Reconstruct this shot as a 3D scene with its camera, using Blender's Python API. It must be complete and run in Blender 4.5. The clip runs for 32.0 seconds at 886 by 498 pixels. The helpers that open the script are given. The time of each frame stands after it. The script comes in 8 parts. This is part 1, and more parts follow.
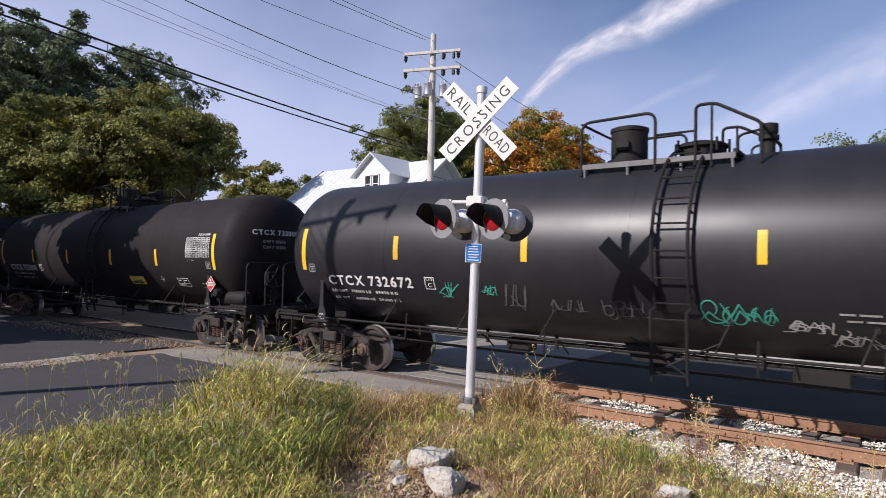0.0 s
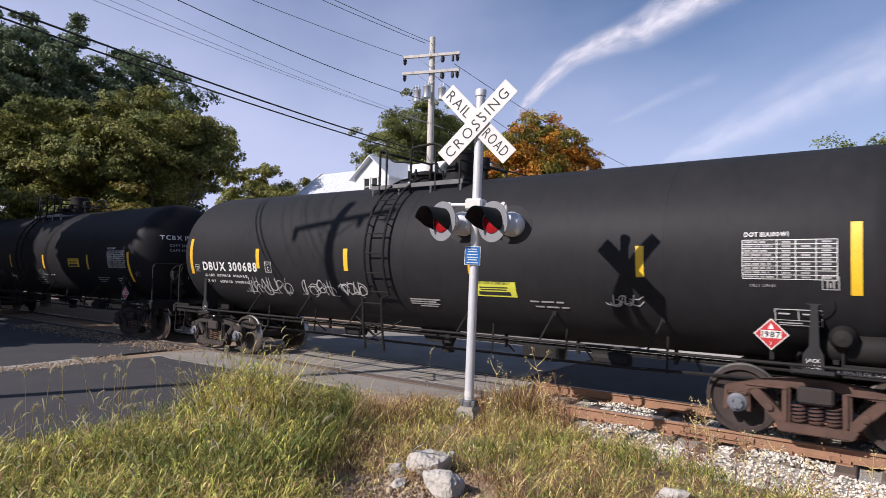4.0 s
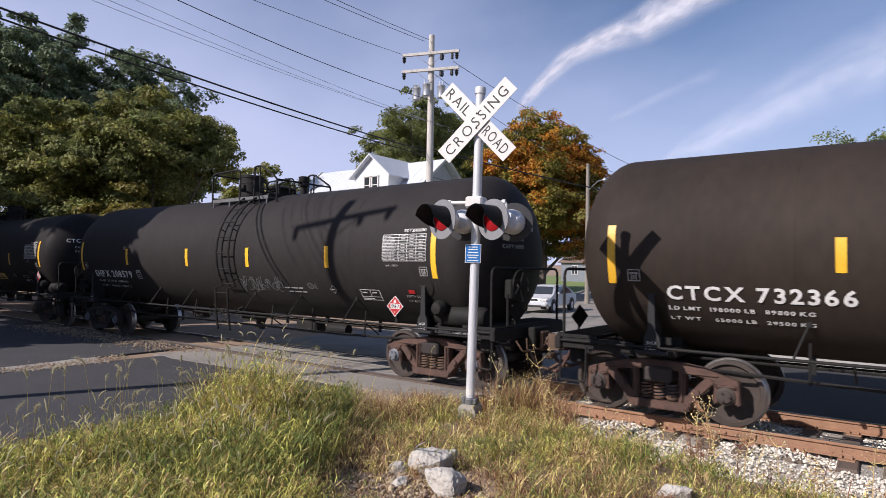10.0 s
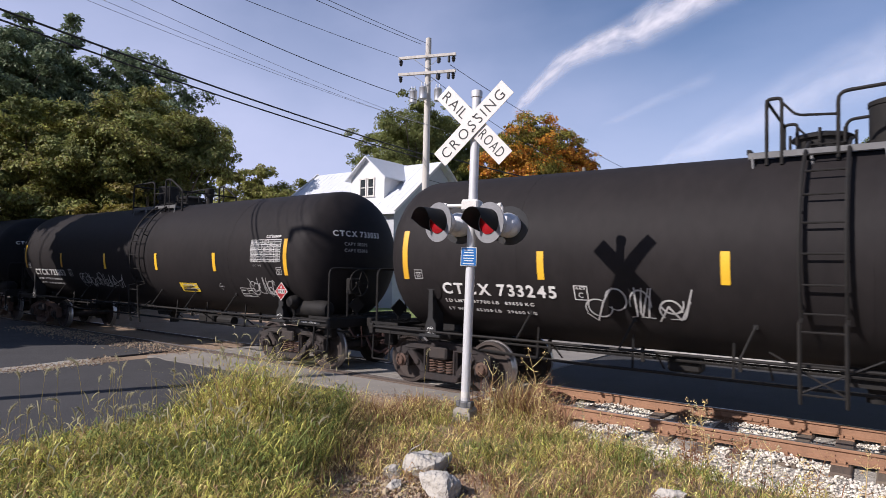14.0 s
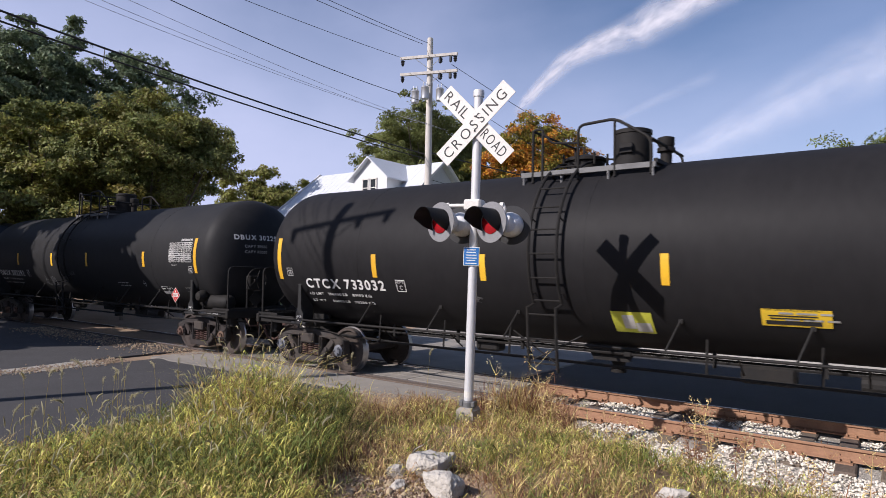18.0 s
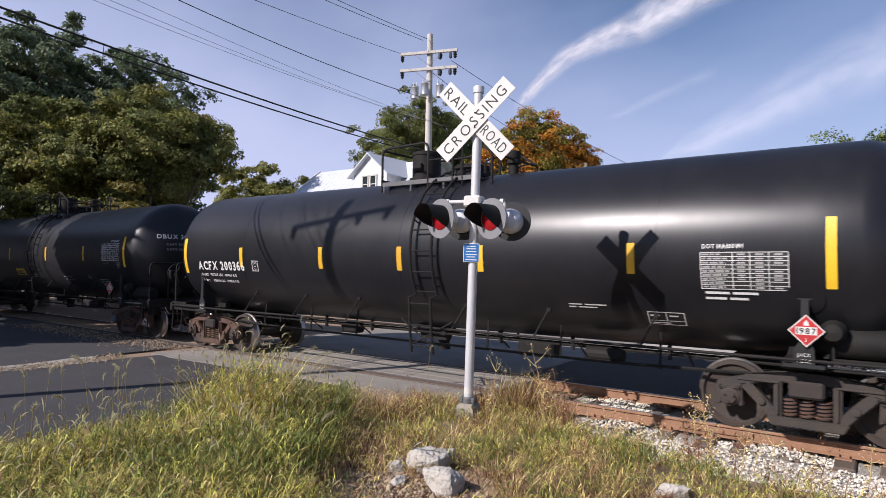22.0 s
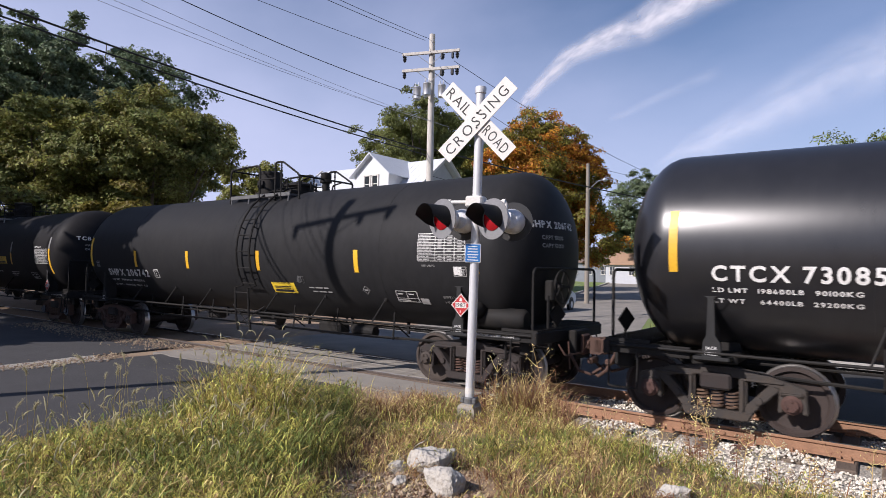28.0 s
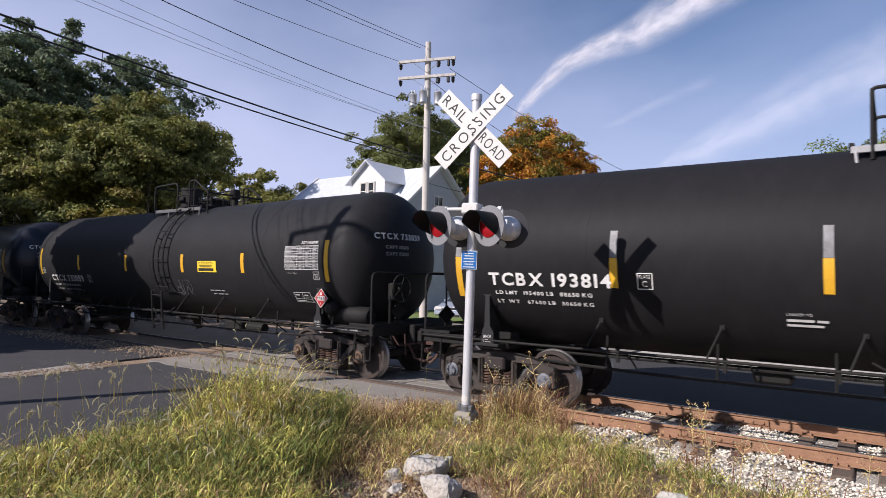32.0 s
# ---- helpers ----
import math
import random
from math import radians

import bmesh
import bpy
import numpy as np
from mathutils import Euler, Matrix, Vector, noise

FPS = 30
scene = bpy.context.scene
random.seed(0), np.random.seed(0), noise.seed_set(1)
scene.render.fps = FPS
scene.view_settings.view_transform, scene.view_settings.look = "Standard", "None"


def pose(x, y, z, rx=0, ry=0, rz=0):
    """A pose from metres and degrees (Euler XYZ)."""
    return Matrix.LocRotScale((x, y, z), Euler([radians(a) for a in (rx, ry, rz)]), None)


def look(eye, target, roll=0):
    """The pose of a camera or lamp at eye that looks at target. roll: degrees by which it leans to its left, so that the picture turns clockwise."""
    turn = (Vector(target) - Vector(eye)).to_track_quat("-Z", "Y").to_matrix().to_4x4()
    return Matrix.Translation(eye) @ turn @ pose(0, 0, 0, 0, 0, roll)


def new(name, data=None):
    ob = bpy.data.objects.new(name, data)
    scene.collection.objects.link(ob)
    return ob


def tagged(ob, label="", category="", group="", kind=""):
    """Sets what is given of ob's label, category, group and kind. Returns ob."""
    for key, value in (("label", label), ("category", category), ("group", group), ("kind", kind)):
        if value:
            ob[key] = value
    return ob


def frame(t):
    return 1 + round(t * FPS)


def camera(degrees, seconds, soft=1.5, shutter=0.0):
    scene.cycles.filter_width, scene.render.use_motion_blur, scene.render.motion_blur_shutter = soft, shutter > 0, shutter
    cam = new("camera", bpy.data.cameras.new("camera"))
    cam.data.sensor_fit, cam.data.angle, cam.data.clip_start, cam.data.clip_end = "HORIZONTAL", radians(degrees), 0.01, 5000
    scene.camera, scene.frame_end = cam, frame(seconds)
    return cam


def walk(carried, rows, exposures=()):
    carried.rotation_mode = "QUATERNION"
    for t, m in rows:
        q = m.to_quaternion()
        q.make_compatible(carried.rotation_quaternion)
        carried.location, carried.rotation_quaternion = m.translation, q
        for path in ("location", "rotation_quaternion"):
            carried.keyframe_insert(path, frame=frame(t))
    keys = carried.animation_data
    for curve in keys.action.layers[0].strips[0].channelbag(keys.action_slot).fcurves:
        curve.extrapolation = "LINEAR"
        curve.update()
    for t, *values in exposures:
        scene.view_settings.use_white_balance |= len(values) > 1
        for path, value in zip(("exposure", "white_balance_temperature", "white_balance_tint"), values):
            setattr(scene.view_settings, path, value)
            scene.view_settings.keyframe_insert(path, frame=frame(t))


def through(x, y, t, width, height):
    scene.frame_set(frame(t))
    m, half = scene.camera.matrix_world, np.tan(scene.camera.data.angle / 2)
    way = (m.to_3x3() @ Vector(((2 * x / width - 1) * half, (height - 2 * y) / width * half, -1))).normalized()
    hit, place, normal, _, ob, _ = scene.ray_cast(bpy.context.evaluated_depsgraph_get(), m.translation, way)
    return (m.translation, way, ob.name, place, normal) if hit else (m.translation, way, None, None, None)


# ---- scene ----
EYE = (0.0, -10.10, 2.12)          # rail tops are z = 0, the track runs along x
PATH = [  # seconds, heading, tilt, roll in degrees
    (0, 126.68, 1.84, 1.25),    (0.5, 126.62, 1.90, 1.23),    (1, 126.60, 1.93, 1.21),    (1.5, 126.56, 1.93, 1.15),
    (2, 126.63, 1.92, 1.11),    (2.5, 126.72, 1.97, 1.16),    (3, 126.76, 2.08, 1.21),    (3.5, 126.63, 2.12, 1.21),
    (5.5, 126.60, 2.00, 1.24),    (6, 126.60, 2.03, 1.22),    (6.5, 126.65, 2.08, 1.10),    (7, 126.75, 2.09, 1.05),
    (7.5, 126.80, 1.99, 1.08),    (8, 126.81, 1.83, 1.09),    (8.5, 126.80, 1.77, 1.11),    (9, 126.72, 1.77, 1.07),
    (9.5, 126.65, 1.87, 0.95),    (10, 126.65, 1.91, 0.87),    (10.5, 126.69, 1.91, 0.89),    (11, 126.77, 1.86, 0.93),
    (11.5, 126.77, 1.85, 0.95),    (12, 126.78, 1.90, 0.97),    (12.5, 126.71, 1.85, 1.06),    (13, 126.57, 1.91, 1.13),
    (13.5, 126.39, 2.03, 1.16),    (14, 126.25, 2.19, 1.17),    (14.5, 126.23, 2.29, 1.11),    (16.5, 126.31, 2.46, 1.00),
    (17, 126.33, 2.40, 0.95),    (17.5, 126.35, 2.29, 0.95),    (18, 126.49, 2.17, 0.93),    (18.5, 126.50, 2.08, 0.97),
    (19, 126.46, 2.02, 0.99),    (19.5, 126.40, 1.92, 0.89),    (20, 126.43, 1.86, 0.83),    (20.5, 126.58, 1.90, 0.91),
    (21, 126.59, 1.92, 0.99),    (21.5, 126.53, 1.92, 0.97),    (22, 126.48, 1.84, 0.90),    (22.5, 126.56, 1.68, 0.85),
    (23, 126.65, 1.65, 0.84),    (23.5, 126.65, 1.58, 0.84),    (24, 126.62, 1.54, 0.87),    (24.5, 126.61, 1.62, 0.91),
    (25, 126.73, 1.80, 0.91),    (25.5, 126.75, 1.85, 0.95),    (27.5, 126.71, 1.90, 1.04),    (28, 126.63, 1.85, 1.08),
    (28.5, 126.54, 1.85, 1.07),    (29, 126.44, 1.93, 1.10),    (29.5, 126.39, 2.09, 1.09),    (30, 126.25, 2.20, 0.98),
    (30.5, 126.32, 2.30, 0.90),    (31, 126.32, 2.38, 0.93),    (31.5, 126.32, 2.46, 0.99),    (32, 126.29, 2.51, 1.00),
]


def aim(heading, tilt, roll):
    a, b = radians(heading), radians(tilt)
    to = Vector((math.cos(a) * math.cos(b), math.sin(a) * math.cos(b), math.sin(b)))
    return look(EYE, Vector(EYE) + to, roll)


cam = camera(71.66, 32.0, soft=0.6, shutter=0.1)
walk(cam, [(t, aim(a, b, c)) for t, a, b, c in PATH], exposures=[(0, 0.32, 6180, 18), (32, 0.32, 6180, 18)])

# ---- light ----
SUN = Vector((-0.330, -0.758, 0.562)).normalized()
world = bpy.data.worlds.new("sky")
scene.world = world
world.use_nodes = True
wn, wl = world.node_tree.nodes, world.node_tree.links
sky = wn.new("ShaderNodeTexSky")
sky.sky_type = 'NISHITA'
sky.sun_disc = False
sky.sun_elevation = math.asin(SUN.z)
sky.sun_rotation = math.atan2(SUN.x, SUN.y)
sky.air_density, sky.dust_density, sky.ozone_density = 1.0, 0.5, 4.0
# a thin veil of high haze, thicker near the horizon and to the west
tc = wn.new("ShaderNodeTexCoord")
sep = wn.new("ShaderNodeSeparateXYZ")
wl.new(tc.outputs["Generated"], sep.inputs[0])
low = wn.new("ShaderNodeMapRange")
low.inputs[1].default_value, low.inputs[2].default_value, low.inputs[3].default_value, low.inputs[4].default_value = 0.0, 0.46, 0.78, -0.04
wl.new(sep.outputs[2], low.inputs[0])
west = wn.new("ShaderNodeMapRange")
west.inputs[1].default_value, west.inputs[2].default_value, west.inputs[3].default_value, west.inputs[4].default_value = -0.25, -0.95, 0.0, 0.45
wl.new(sep.outputs[0], west.inputs[0])
veil = wn.new("ShaderNodeTexNoise")
veil.inputs["Scale"].default_value, veil.inputs["Detail"].default_value = 2.4, 5
vm = wn.new("ShaderNodeMapping")
vm.inputs["Scale"].default_value = (1.0, 2.2, 3.0)
vm.inputs["Rotation"].default_value = (0.2, 0.5, 0.6)
wl.new(tc.outputs["Generated"], vm.inputs[0])
wl.new(vm.outputs[0], veil.inputs[0])
vr = wn.new("ShaderNodeMapRange")
vr.inputs[1].default_value, vr.inputs[2].default_value, vr.inputs[3].default_value, vr.inputs[4].default_value = 0.35, 0.7, -0.06, 0.12
wl.new(veil.outputs[0], vr.inputs[0])


def plus(a, b):
    m = wn.new("ShaderNodeMath")
    m.operation, m.use_clamp = 'ADD', True
    wl.new(a, m.inputs[0])
    wl.new(b, m.inputs[1])
    return m.outputs[0]


haze = wn.new("ShaderNodeMix")
haze.data_type = 'RGBA'
haze.inputs[7].default_value = (6.1, 6.6, 8.7, 1)
wl.new(plus(plus(low.outputs[0], west.outputs[0]), vr.outputs[0]), haze.inputs[0])
wl.new(sky.outputs[0], haze.inputs[6])
wl.new(haze.outputs[2], wn["Background"].inputs[0])
wn["Background"].inputs[1].default_value = 0.081
sun_data = bpy.data.lights.new("sun", 'SUN')
sun_data.energy, sun_data.angle, sun_data.color = 4.8, radians(0.5), (1.0, 0.935, 0.845)
sun = new("sun", sun_data)
sun.matrix_world = look(SUN * 100, (0, 0, 0))


# ---- materials ----
def mat(name, base, rough=0.6, metal=0.0, alt=None, scale=3.0, amount=0.5, fine=60.0, bump=0.15, depth=0.01,
        per_object=0.0, rough_var=0.12, stretch=(1, 1, 1), per_island=0.0, spec=0.5, through=0.0):
    """A surface with variation at two scales: patches of a second colour, fine grain and relief."""
    m = bpy.data.materials.new(name)
    m.use_nodes = True
    n, l = m.node_tree.nodes, m.node_tree.links
    b = n["Principled BSDF"]
    co = n.new("ShaderNodeTexCoord")
    mp = n.new("ShaderNodeMapping")
    mp.inputs["Scale"].default_value = stretch
    l.new(co.outputs["Object"], mp.inputs[0])
    big = n.new("ShaderNodeTexNoise")
    big.inputs["Scale"].default_value, big.inputs["Detail"].default_value, big.inputs["Roughness"].default_value = scale, 6, 0.65
    small = n.new("ShaderNodeTexNoise")
    small.inputs["Scale"].default_value, small.inputs["Detail"].default_value = fine, 4
    l.new(mp.outputs[0], big.inputs[0])
    l.new(mp.outputs[0], small.inputs[0])
    ramp = n.new("ShaderNodeMapRange")
    ramp.inputs[1].default_value, ramp.inputs[2].default_value = 0.35, 0.68
    ramp.inputs[4].default_value = amount
    l.new(big.outputs[0], ramp.inputs[0])
    mix = n.new("ShaderNodeMix")
    mix.data_type = 'RGBA'
    mix.inputs[6].default_value = (*base, 1)
    mix.inputs[7].default_value = (*(alt or [c * 0.6 for c in base]), 1)
    l.new(ramp.outputs[0], mix.inputs[0])
    hsv = n.new("ShaderNodeHueSaturation")
    l.new(mix.outputs[2], hsv.inputs[4])
    val = n.new("ShaderNodeMapRange")
    val.inputs[3].default_value, val.inputs[4].default_value = 0.78, 1.22
    l.new(small.outputs[0], val.inputs[0])
    out = val.outputs[0]
    for amt, kind in ((per_object, "ShaderNodeObjectInfo"), (per_island, "ShaderNodeNewGeometry")):
        if amt:
            info = n.new(kind)
            rnd = info.outputs["Random"] if kind.endswith("Info") else info.outputs["Random Per Island"]
            mr = n.new("ShaderNodeMapRange")
            mr.inputs[3].default_value, mr.inputs[4].default_value = 1 - amt, 1 + amt
            l.new(rnd, mr.inputs[0])
            mu = n.new("ShaderNodeMath")
            mu.operation = 'MULTIPLY'
            l.new(out, mu.inputs[0])
            l.new(mr.outputs[0], mu.inputs[1])
            out = mu.outputs[0]
            hm = n.new("ShaderNodeMapRange")
            hm.inputs[3].default_value, hm.inputs[4].default_value = 0.5 - amt * 0.06, 0.5 + amt * 0.06
            l.new(rnd, hm.inputs[0])
            l.new(hm.outputs[0], hsv.inputs[0])
    l.new(out, hsv.inputs[2])
    l.new(hsv.outputs[0], b.inputs["Base Color"])
    rr = n.new("ShaderNodeMapRange")
    rr.inputs[3].default_value, rr.inputs[4].default_value = max(rough - rough_var, 0.05), min(rough + rough_var, 1)
    l.new(big.outputs[0], rr.inputs[0])
    l.new(rr.outputs[0], b.inputs["Roughness"])
    b.inputs["Metallic"].default_value = metal
    b.inputs["Specular IOR Level"].default_value = spec
    if bump:
        bp = n.new("ShaderNodeBump")
        bp.inputs["Strength"].default_value, bp.inputs["Distance"].default_value = bump, depth
        l.new(small.outputs[0], bp.inputs["Height"])
        l.new(bp.outputs[0], b.inputs["Normal"])
    if through:
        tr = n.new("ShaderNodeBsdfTranslucent")
        l.new(hsv.outputs[0], tr.inputs[0])
        ms = n.new("ShaderNodeMixShader")
        ms.inputs[0].default_value = through
        l.new(b.outputs[0], ms.inputs[1])
        l.new(tr.outputs[0], ms.inputs[2])
        l.new(ms.outputs[0], n["Material Output"].inputs[0])
    return m


M = {
    "asphalt": mat("asphalt", (0.048, 0.046, 0.047), 0.9, alt=(0.030, 0.029, 0.030), scale=0.9, fine=90, bump=0.6, depth=0.012),
    # asphalt toned down to deepen the train's shade on the lane
    "asphalt_shaded": mat("asphalt_shaded", (0.040, 0.038, 0.036), 0.9, alt=(0.026, 0.025, 0.024), scale=0.9, fine=80, bump=0.5, depth=0.012),
    "asphalt_pale": mat("asphalt_pale", (0.27, 0.245, 0.21), 0.9, alt=(0.11, 0.105, 0.10), scale=0.9, fine=70, bump=0.5, depth=0.01),
    "concrete": mat("concrete", (0.42, 0.39, 0.34), 0.9, alt=(0.3, 0.27, 0.23), scale=2, fine=50, bump=0.4, per_object=0.15),
    "soil": mat("soil", (0.32, 0.225, 0.15), 0.95, alt=(0.19, 0.135, 0.085), scale=0.8, fine=25, bump=0.8, depth=0.04),
    "lawn": mat("lawn", (0.15, 0.21, 0.055), 0.95, alt=(0.22, 0.24, 0.08), scale=0.4, fine=20, bump=0.9, depth=0.06),
    "ballast": mat("ballast", (0.70, 0.645, 0.55), 0.9, alt=(0.48, 0.43, 0.35), scale=1.2, fine=40, bump=0.5, per_island=0.35),
    "ballast_bed": mat("ballast_bed", (0.40, 0.37, 0.32), 0.95, alt=(0.22, 0.20, 0.17), scale=1.5, fine=30, bump=1.0, depth=0.05),
    "rail_rust": mat("rail_rust", (0.30, 0.165, 0.095), 0.85, alt=(0.16, 0.085, 0.052), scale=4, fine=60, bump=0.3),
    "rail_top": mat("rail_top", (0.45, 0.42, 0.40), 0.35, 0.9, alt=(0.30, 0.22, 0.16), scale=6, fine=50, bump=0.1),
    "tie_wood": mat("tie_wood", (0.15, 0.115, 0.085), 0.9, alt=(0.08, 0.06, 0.05), scale=2, fine=40, bump=0.7, stretch=(6, 0.6, 6), per_object=0.2),
    "galvanized": mat("galvanized", (0.55, 0.56, 0.57), 0.42, 0.7, alt=(0.43, 0.44, 0.46), scale=5, fine=40, bump=0.08),
    "silver_pole": mat("silver_pole", (0.58, 0.58, 0.58), 0.5, 0.25, alt=(0.46, 0.46, 0.46), scale=4, fine=40, bump=0.08, stretch=(3, 3, 0.4)),
    "white_paint": mat("white_paint", (0.62, 0.60, 0.56), 0.5, alt=(0.5, 0.47, 0.42), scale=6, fine=60, bump=0.05, amount=0.35),
    "black_paint": mat("black_paint", (0.015, 0.015, 0.016), 0.5, alt=(0.03, 0.029, 0.028), scale=4, fine=40, bump=0.1),
    "black_letter": mat("black_letter", (0.02, 0.02, 0.02), 0.6, bump=0.0),
    "sign_blue": mat("sign_blue", (0.012, 0.12, 0.36), 0.4, alt=(0.015, 0.14, 0.40), bump=0.0),
    "white_letter": mat("white_letter", (0.72, 0.71, 0.68), 0.6, alt=(0.45, 0.44, 0.42), scale=9, fine=70, bump=0.0, amount=0.6),
    "faded_letter": mat("faded_letter", (0.42, 0.41, 0.39), 0.7, alt=(0.18, 0.175, 0.17), scale=12, fine=80, bump=0.0, amount=0.8),
    "yellow_tape": mat("yellow_tape", (0.72, 0.42, 0.02), 0.45, alt=(0.55, 0.30, 0.02), scale=5, bump=0.0, amount=0.4, per_object=0.12),
    "yellow_panel": mat("yellow_panel", (0.80, 0.55, 0.03), 0.5, alt=(0.65, 0.42, 0.03), scale=5, bump=0.0, amount=0.4, per_object=0.1),
    "bare_tape": mat("bare_tape", (0.24, 0.24, 0.24), 0.5, alt=(0.09, 0.09, 0.09), scale=5, bump=0.0, amount=0.8, per_object=0.15),
    "lime_panel": mat("lime_panel", (0.62, 0.62, 0.06), 0.5, alt=(0.48, 0.48, 0.06), scale=5, bump=0.0, amount=0.4),
    "placard_red": mat("placard_red", (0.42, 0.018, 0.018), 0.5, alt=(0.32, 0.015, 0.015), bump=0.0),
    "red_lens": mat("red_lens", (0.32, 0.008, 0.012), 0.15, alt=(0.20, 0.006, 0.010), scale=30, bump=0.4, fine=120),
    "stained_concrete": mat("stained_concrete", (0.36, 0.33, 0.28), 0.95, alt=(0.20, 0.175, 0.14), scale=7, fine=40, bump=0.7),
    "truck_steel": mat("truck_steel", (0.026, 0.022, 0.020), 0.85, alt=(0.055, 0.036, 0.027), scale=5, fine=50, bump=0.4, per_object=0.35),
    "truck_rust": mat("truck_rust", (0.095, 0.050, 0.034), 0.85, alt=(0.036, 0.026, 0.022), scale=5, fine=50, bump=0.4, per_object=0.3),
    "wheel_steel": mat("wheel_steel", (0.042, 0.029, 0.023), 0.8, 0.0, alt=(0.024, 0.019, 0.017), scale=6, fine=50, bump=0.2, per_object=0.2),
    "wheel_tread": mat("wheel_tread", (0.5, 0.48, 0.46), 0.35, 0.9, alt=(0.35, 0.3, 0.28), bump=0.05),
    "frame_black": mat("frame_black", (0.0125, 0.0120, 0.0118), 0.7, alt=(0.028, 0.024, 0.020), scale=4, fine=50, bump=0.2, spec=0.2),
    "jack_grey": mat("jack_grey", (0.022, 0.022, 0.022), 0.65, alt=(0.014, 0.014, 0.014), scale=5, bump=0.1, spec=0.25),
    "walk_grey": mat("walk_grey", (0.13, 0.13, 0.13), 0.6, 0.2, alt=(0.06, 0.06, 0.06), scale=4, bump=0.1),
    "silver_pad": mat("silver_pad", (0.33, 0.33, 0.33), 0.6, 0.2, alt=(0.2, 0.2, 0.2), scale=4, bump=0.1),
    "bark": mat("bark", (0.15, 0.12, 0.09), 0.95, alt=(0.08, 0.065, 0.05), scale=2, fine=14, bump=0.8, depth=0.03, stretch=(3, 3, 0.5)),
    "pole_wood": mat("pole_wood", (0.56, 0.53, 0.48), 0.9, alt=(0.34, 0.31, 0.27), scale=2, fine=20, bump=0.4, stretch=(4, 4, 0.3)),
    "pole_grey": mat("pole_grey", (0.25, 0.22, 0.18), 0.9, alt=(0.16, 0.14, 0.12), scale=2, fine=20, bump=0.4, stretch=(4, 4, 0.3)),
    "cable": mat("cable", (0.02, 0.02, 0.02), 0.6, bump=0.0),
    "cable_grey": mat("cable_grey", (0.38, 0.38, 0.41), 0.5, bump=0.0),
    "siding": mat("siding", (0.62, 0.63, 0.63), 0.7, alt=(0.54, 0.54, 0.54), scale=2, fine=40, bump=0.05),
    "siding_grey": mat("siding_grey", (0.42, 0.43, 0.45), 0.7, alt=(0.35, 0.36, 0.38), scale=2, fine=40, bump=0.05),
    # wall grey lowered to put tree shade on the far bungalow
    "siding_shaded": mat("siding_shaded", (0.17, 0.185, 0.205), 0.7, alt=(0.13, 0.14, 0.155), scale=2, fine=40, bump=0.05),
    "roof_white": mat("roof_white", (0.58, 0.60, 0.63), 0.5, 0.0, alt=(0.50, 0.52, 0.55), scale=1, fine=20, bump=0.05),
    "shingle": mat("shingle", (0.16, 0.11, 0.08), 0.9, alt=(0.1, 0.08, 0.07), scale=3, fine=25, bump=0.5),
    "shingle_tan": mat("shingle_tan", (0.30, 0.19, 0.12), 0.9, alt=(0.22, 0.14, 0.1), scale=3, fine=25, bump=0.5),
    "glass_dark": mat("glass_dark", (0.03, 0.035, 0.04), 0.08, alt=(0.05, 0.055, 0.06), bump=0.0, spec=0.8, rough_var=0.03),
    "disc_grey": mat("disc_grey", (0.20, 0.20, 0.205), 0.55, alt=(0.13, 0.13, 0.135), scale=5, bump=0.05),
    "chips": mat("chips", (0.32, 0.24, 0.165), 0.95, alt=(0.17, 0.12, 0.08), scale=3, fine=40, bump=0.3, per_island=0.4),
    "rock": mat("rock", (0.48, 0.45, 0.40), 0.9, alt=(0.30, 0.265, 0.22), scale=7, fine=30, bump=1.0, depth=0.03),
    "silver_paint": mat("silver_paint", (0.62, 0.63, 0.65), 0.4, 0.25, bump=0.0),
    "blue_paint": mat("blue_paint", (0.36, 0.40, 0.46), 0.3, 0.3, alt=(0.30, 0.34, 0.40), bump=0.0),
    "red_paint": mat("red_paint", (0.45, 0.02, 0.025), 0.3, alt=(0.38, 0.02, 0.02), bump=0.0),
    "rail_dark": mat("rail_dark", (0.09, 0.07, 0.06), 0.7, alt=(0.05, 0.045, 0.04), scale=4, fine=60, bump=0.2),
    "cap_blue": mat("cap_blue", (0.10, 0.11, 0.13), 0.6, alt=(0.15, 0.15, 0.16), bump=0.0),
    "tyre": mat("tyre", (0.02, 0.02, 0.02), 0.85, bump=0.1),
    "tag_teal": mat("tag_teal", (0.06, 0.35, 0.25), 0.6, alt=(0.03, 0.2, 0.15), bump=0.0),
    "tag_white": mat("tag_white", (0.50, 0.49, 0.47), 0.7, alt=(0.25, 0.25, 0.24), scale=8, bump=0.0),
    "tag_dim": mat("tag_dim", (0.10, 0.10, 0.10), 0.7, alt=(0.06, 0.06, 0.06), scale=8, bump=0.0),
}


def leaf_mat(name, base, alt, var=0.35):
    return mat(name, base, 0.6, alt=alt, scale=0.35, fine=3, bump=0.0, per_island=var, amount=0.8, spec=0.3, through=0.36)


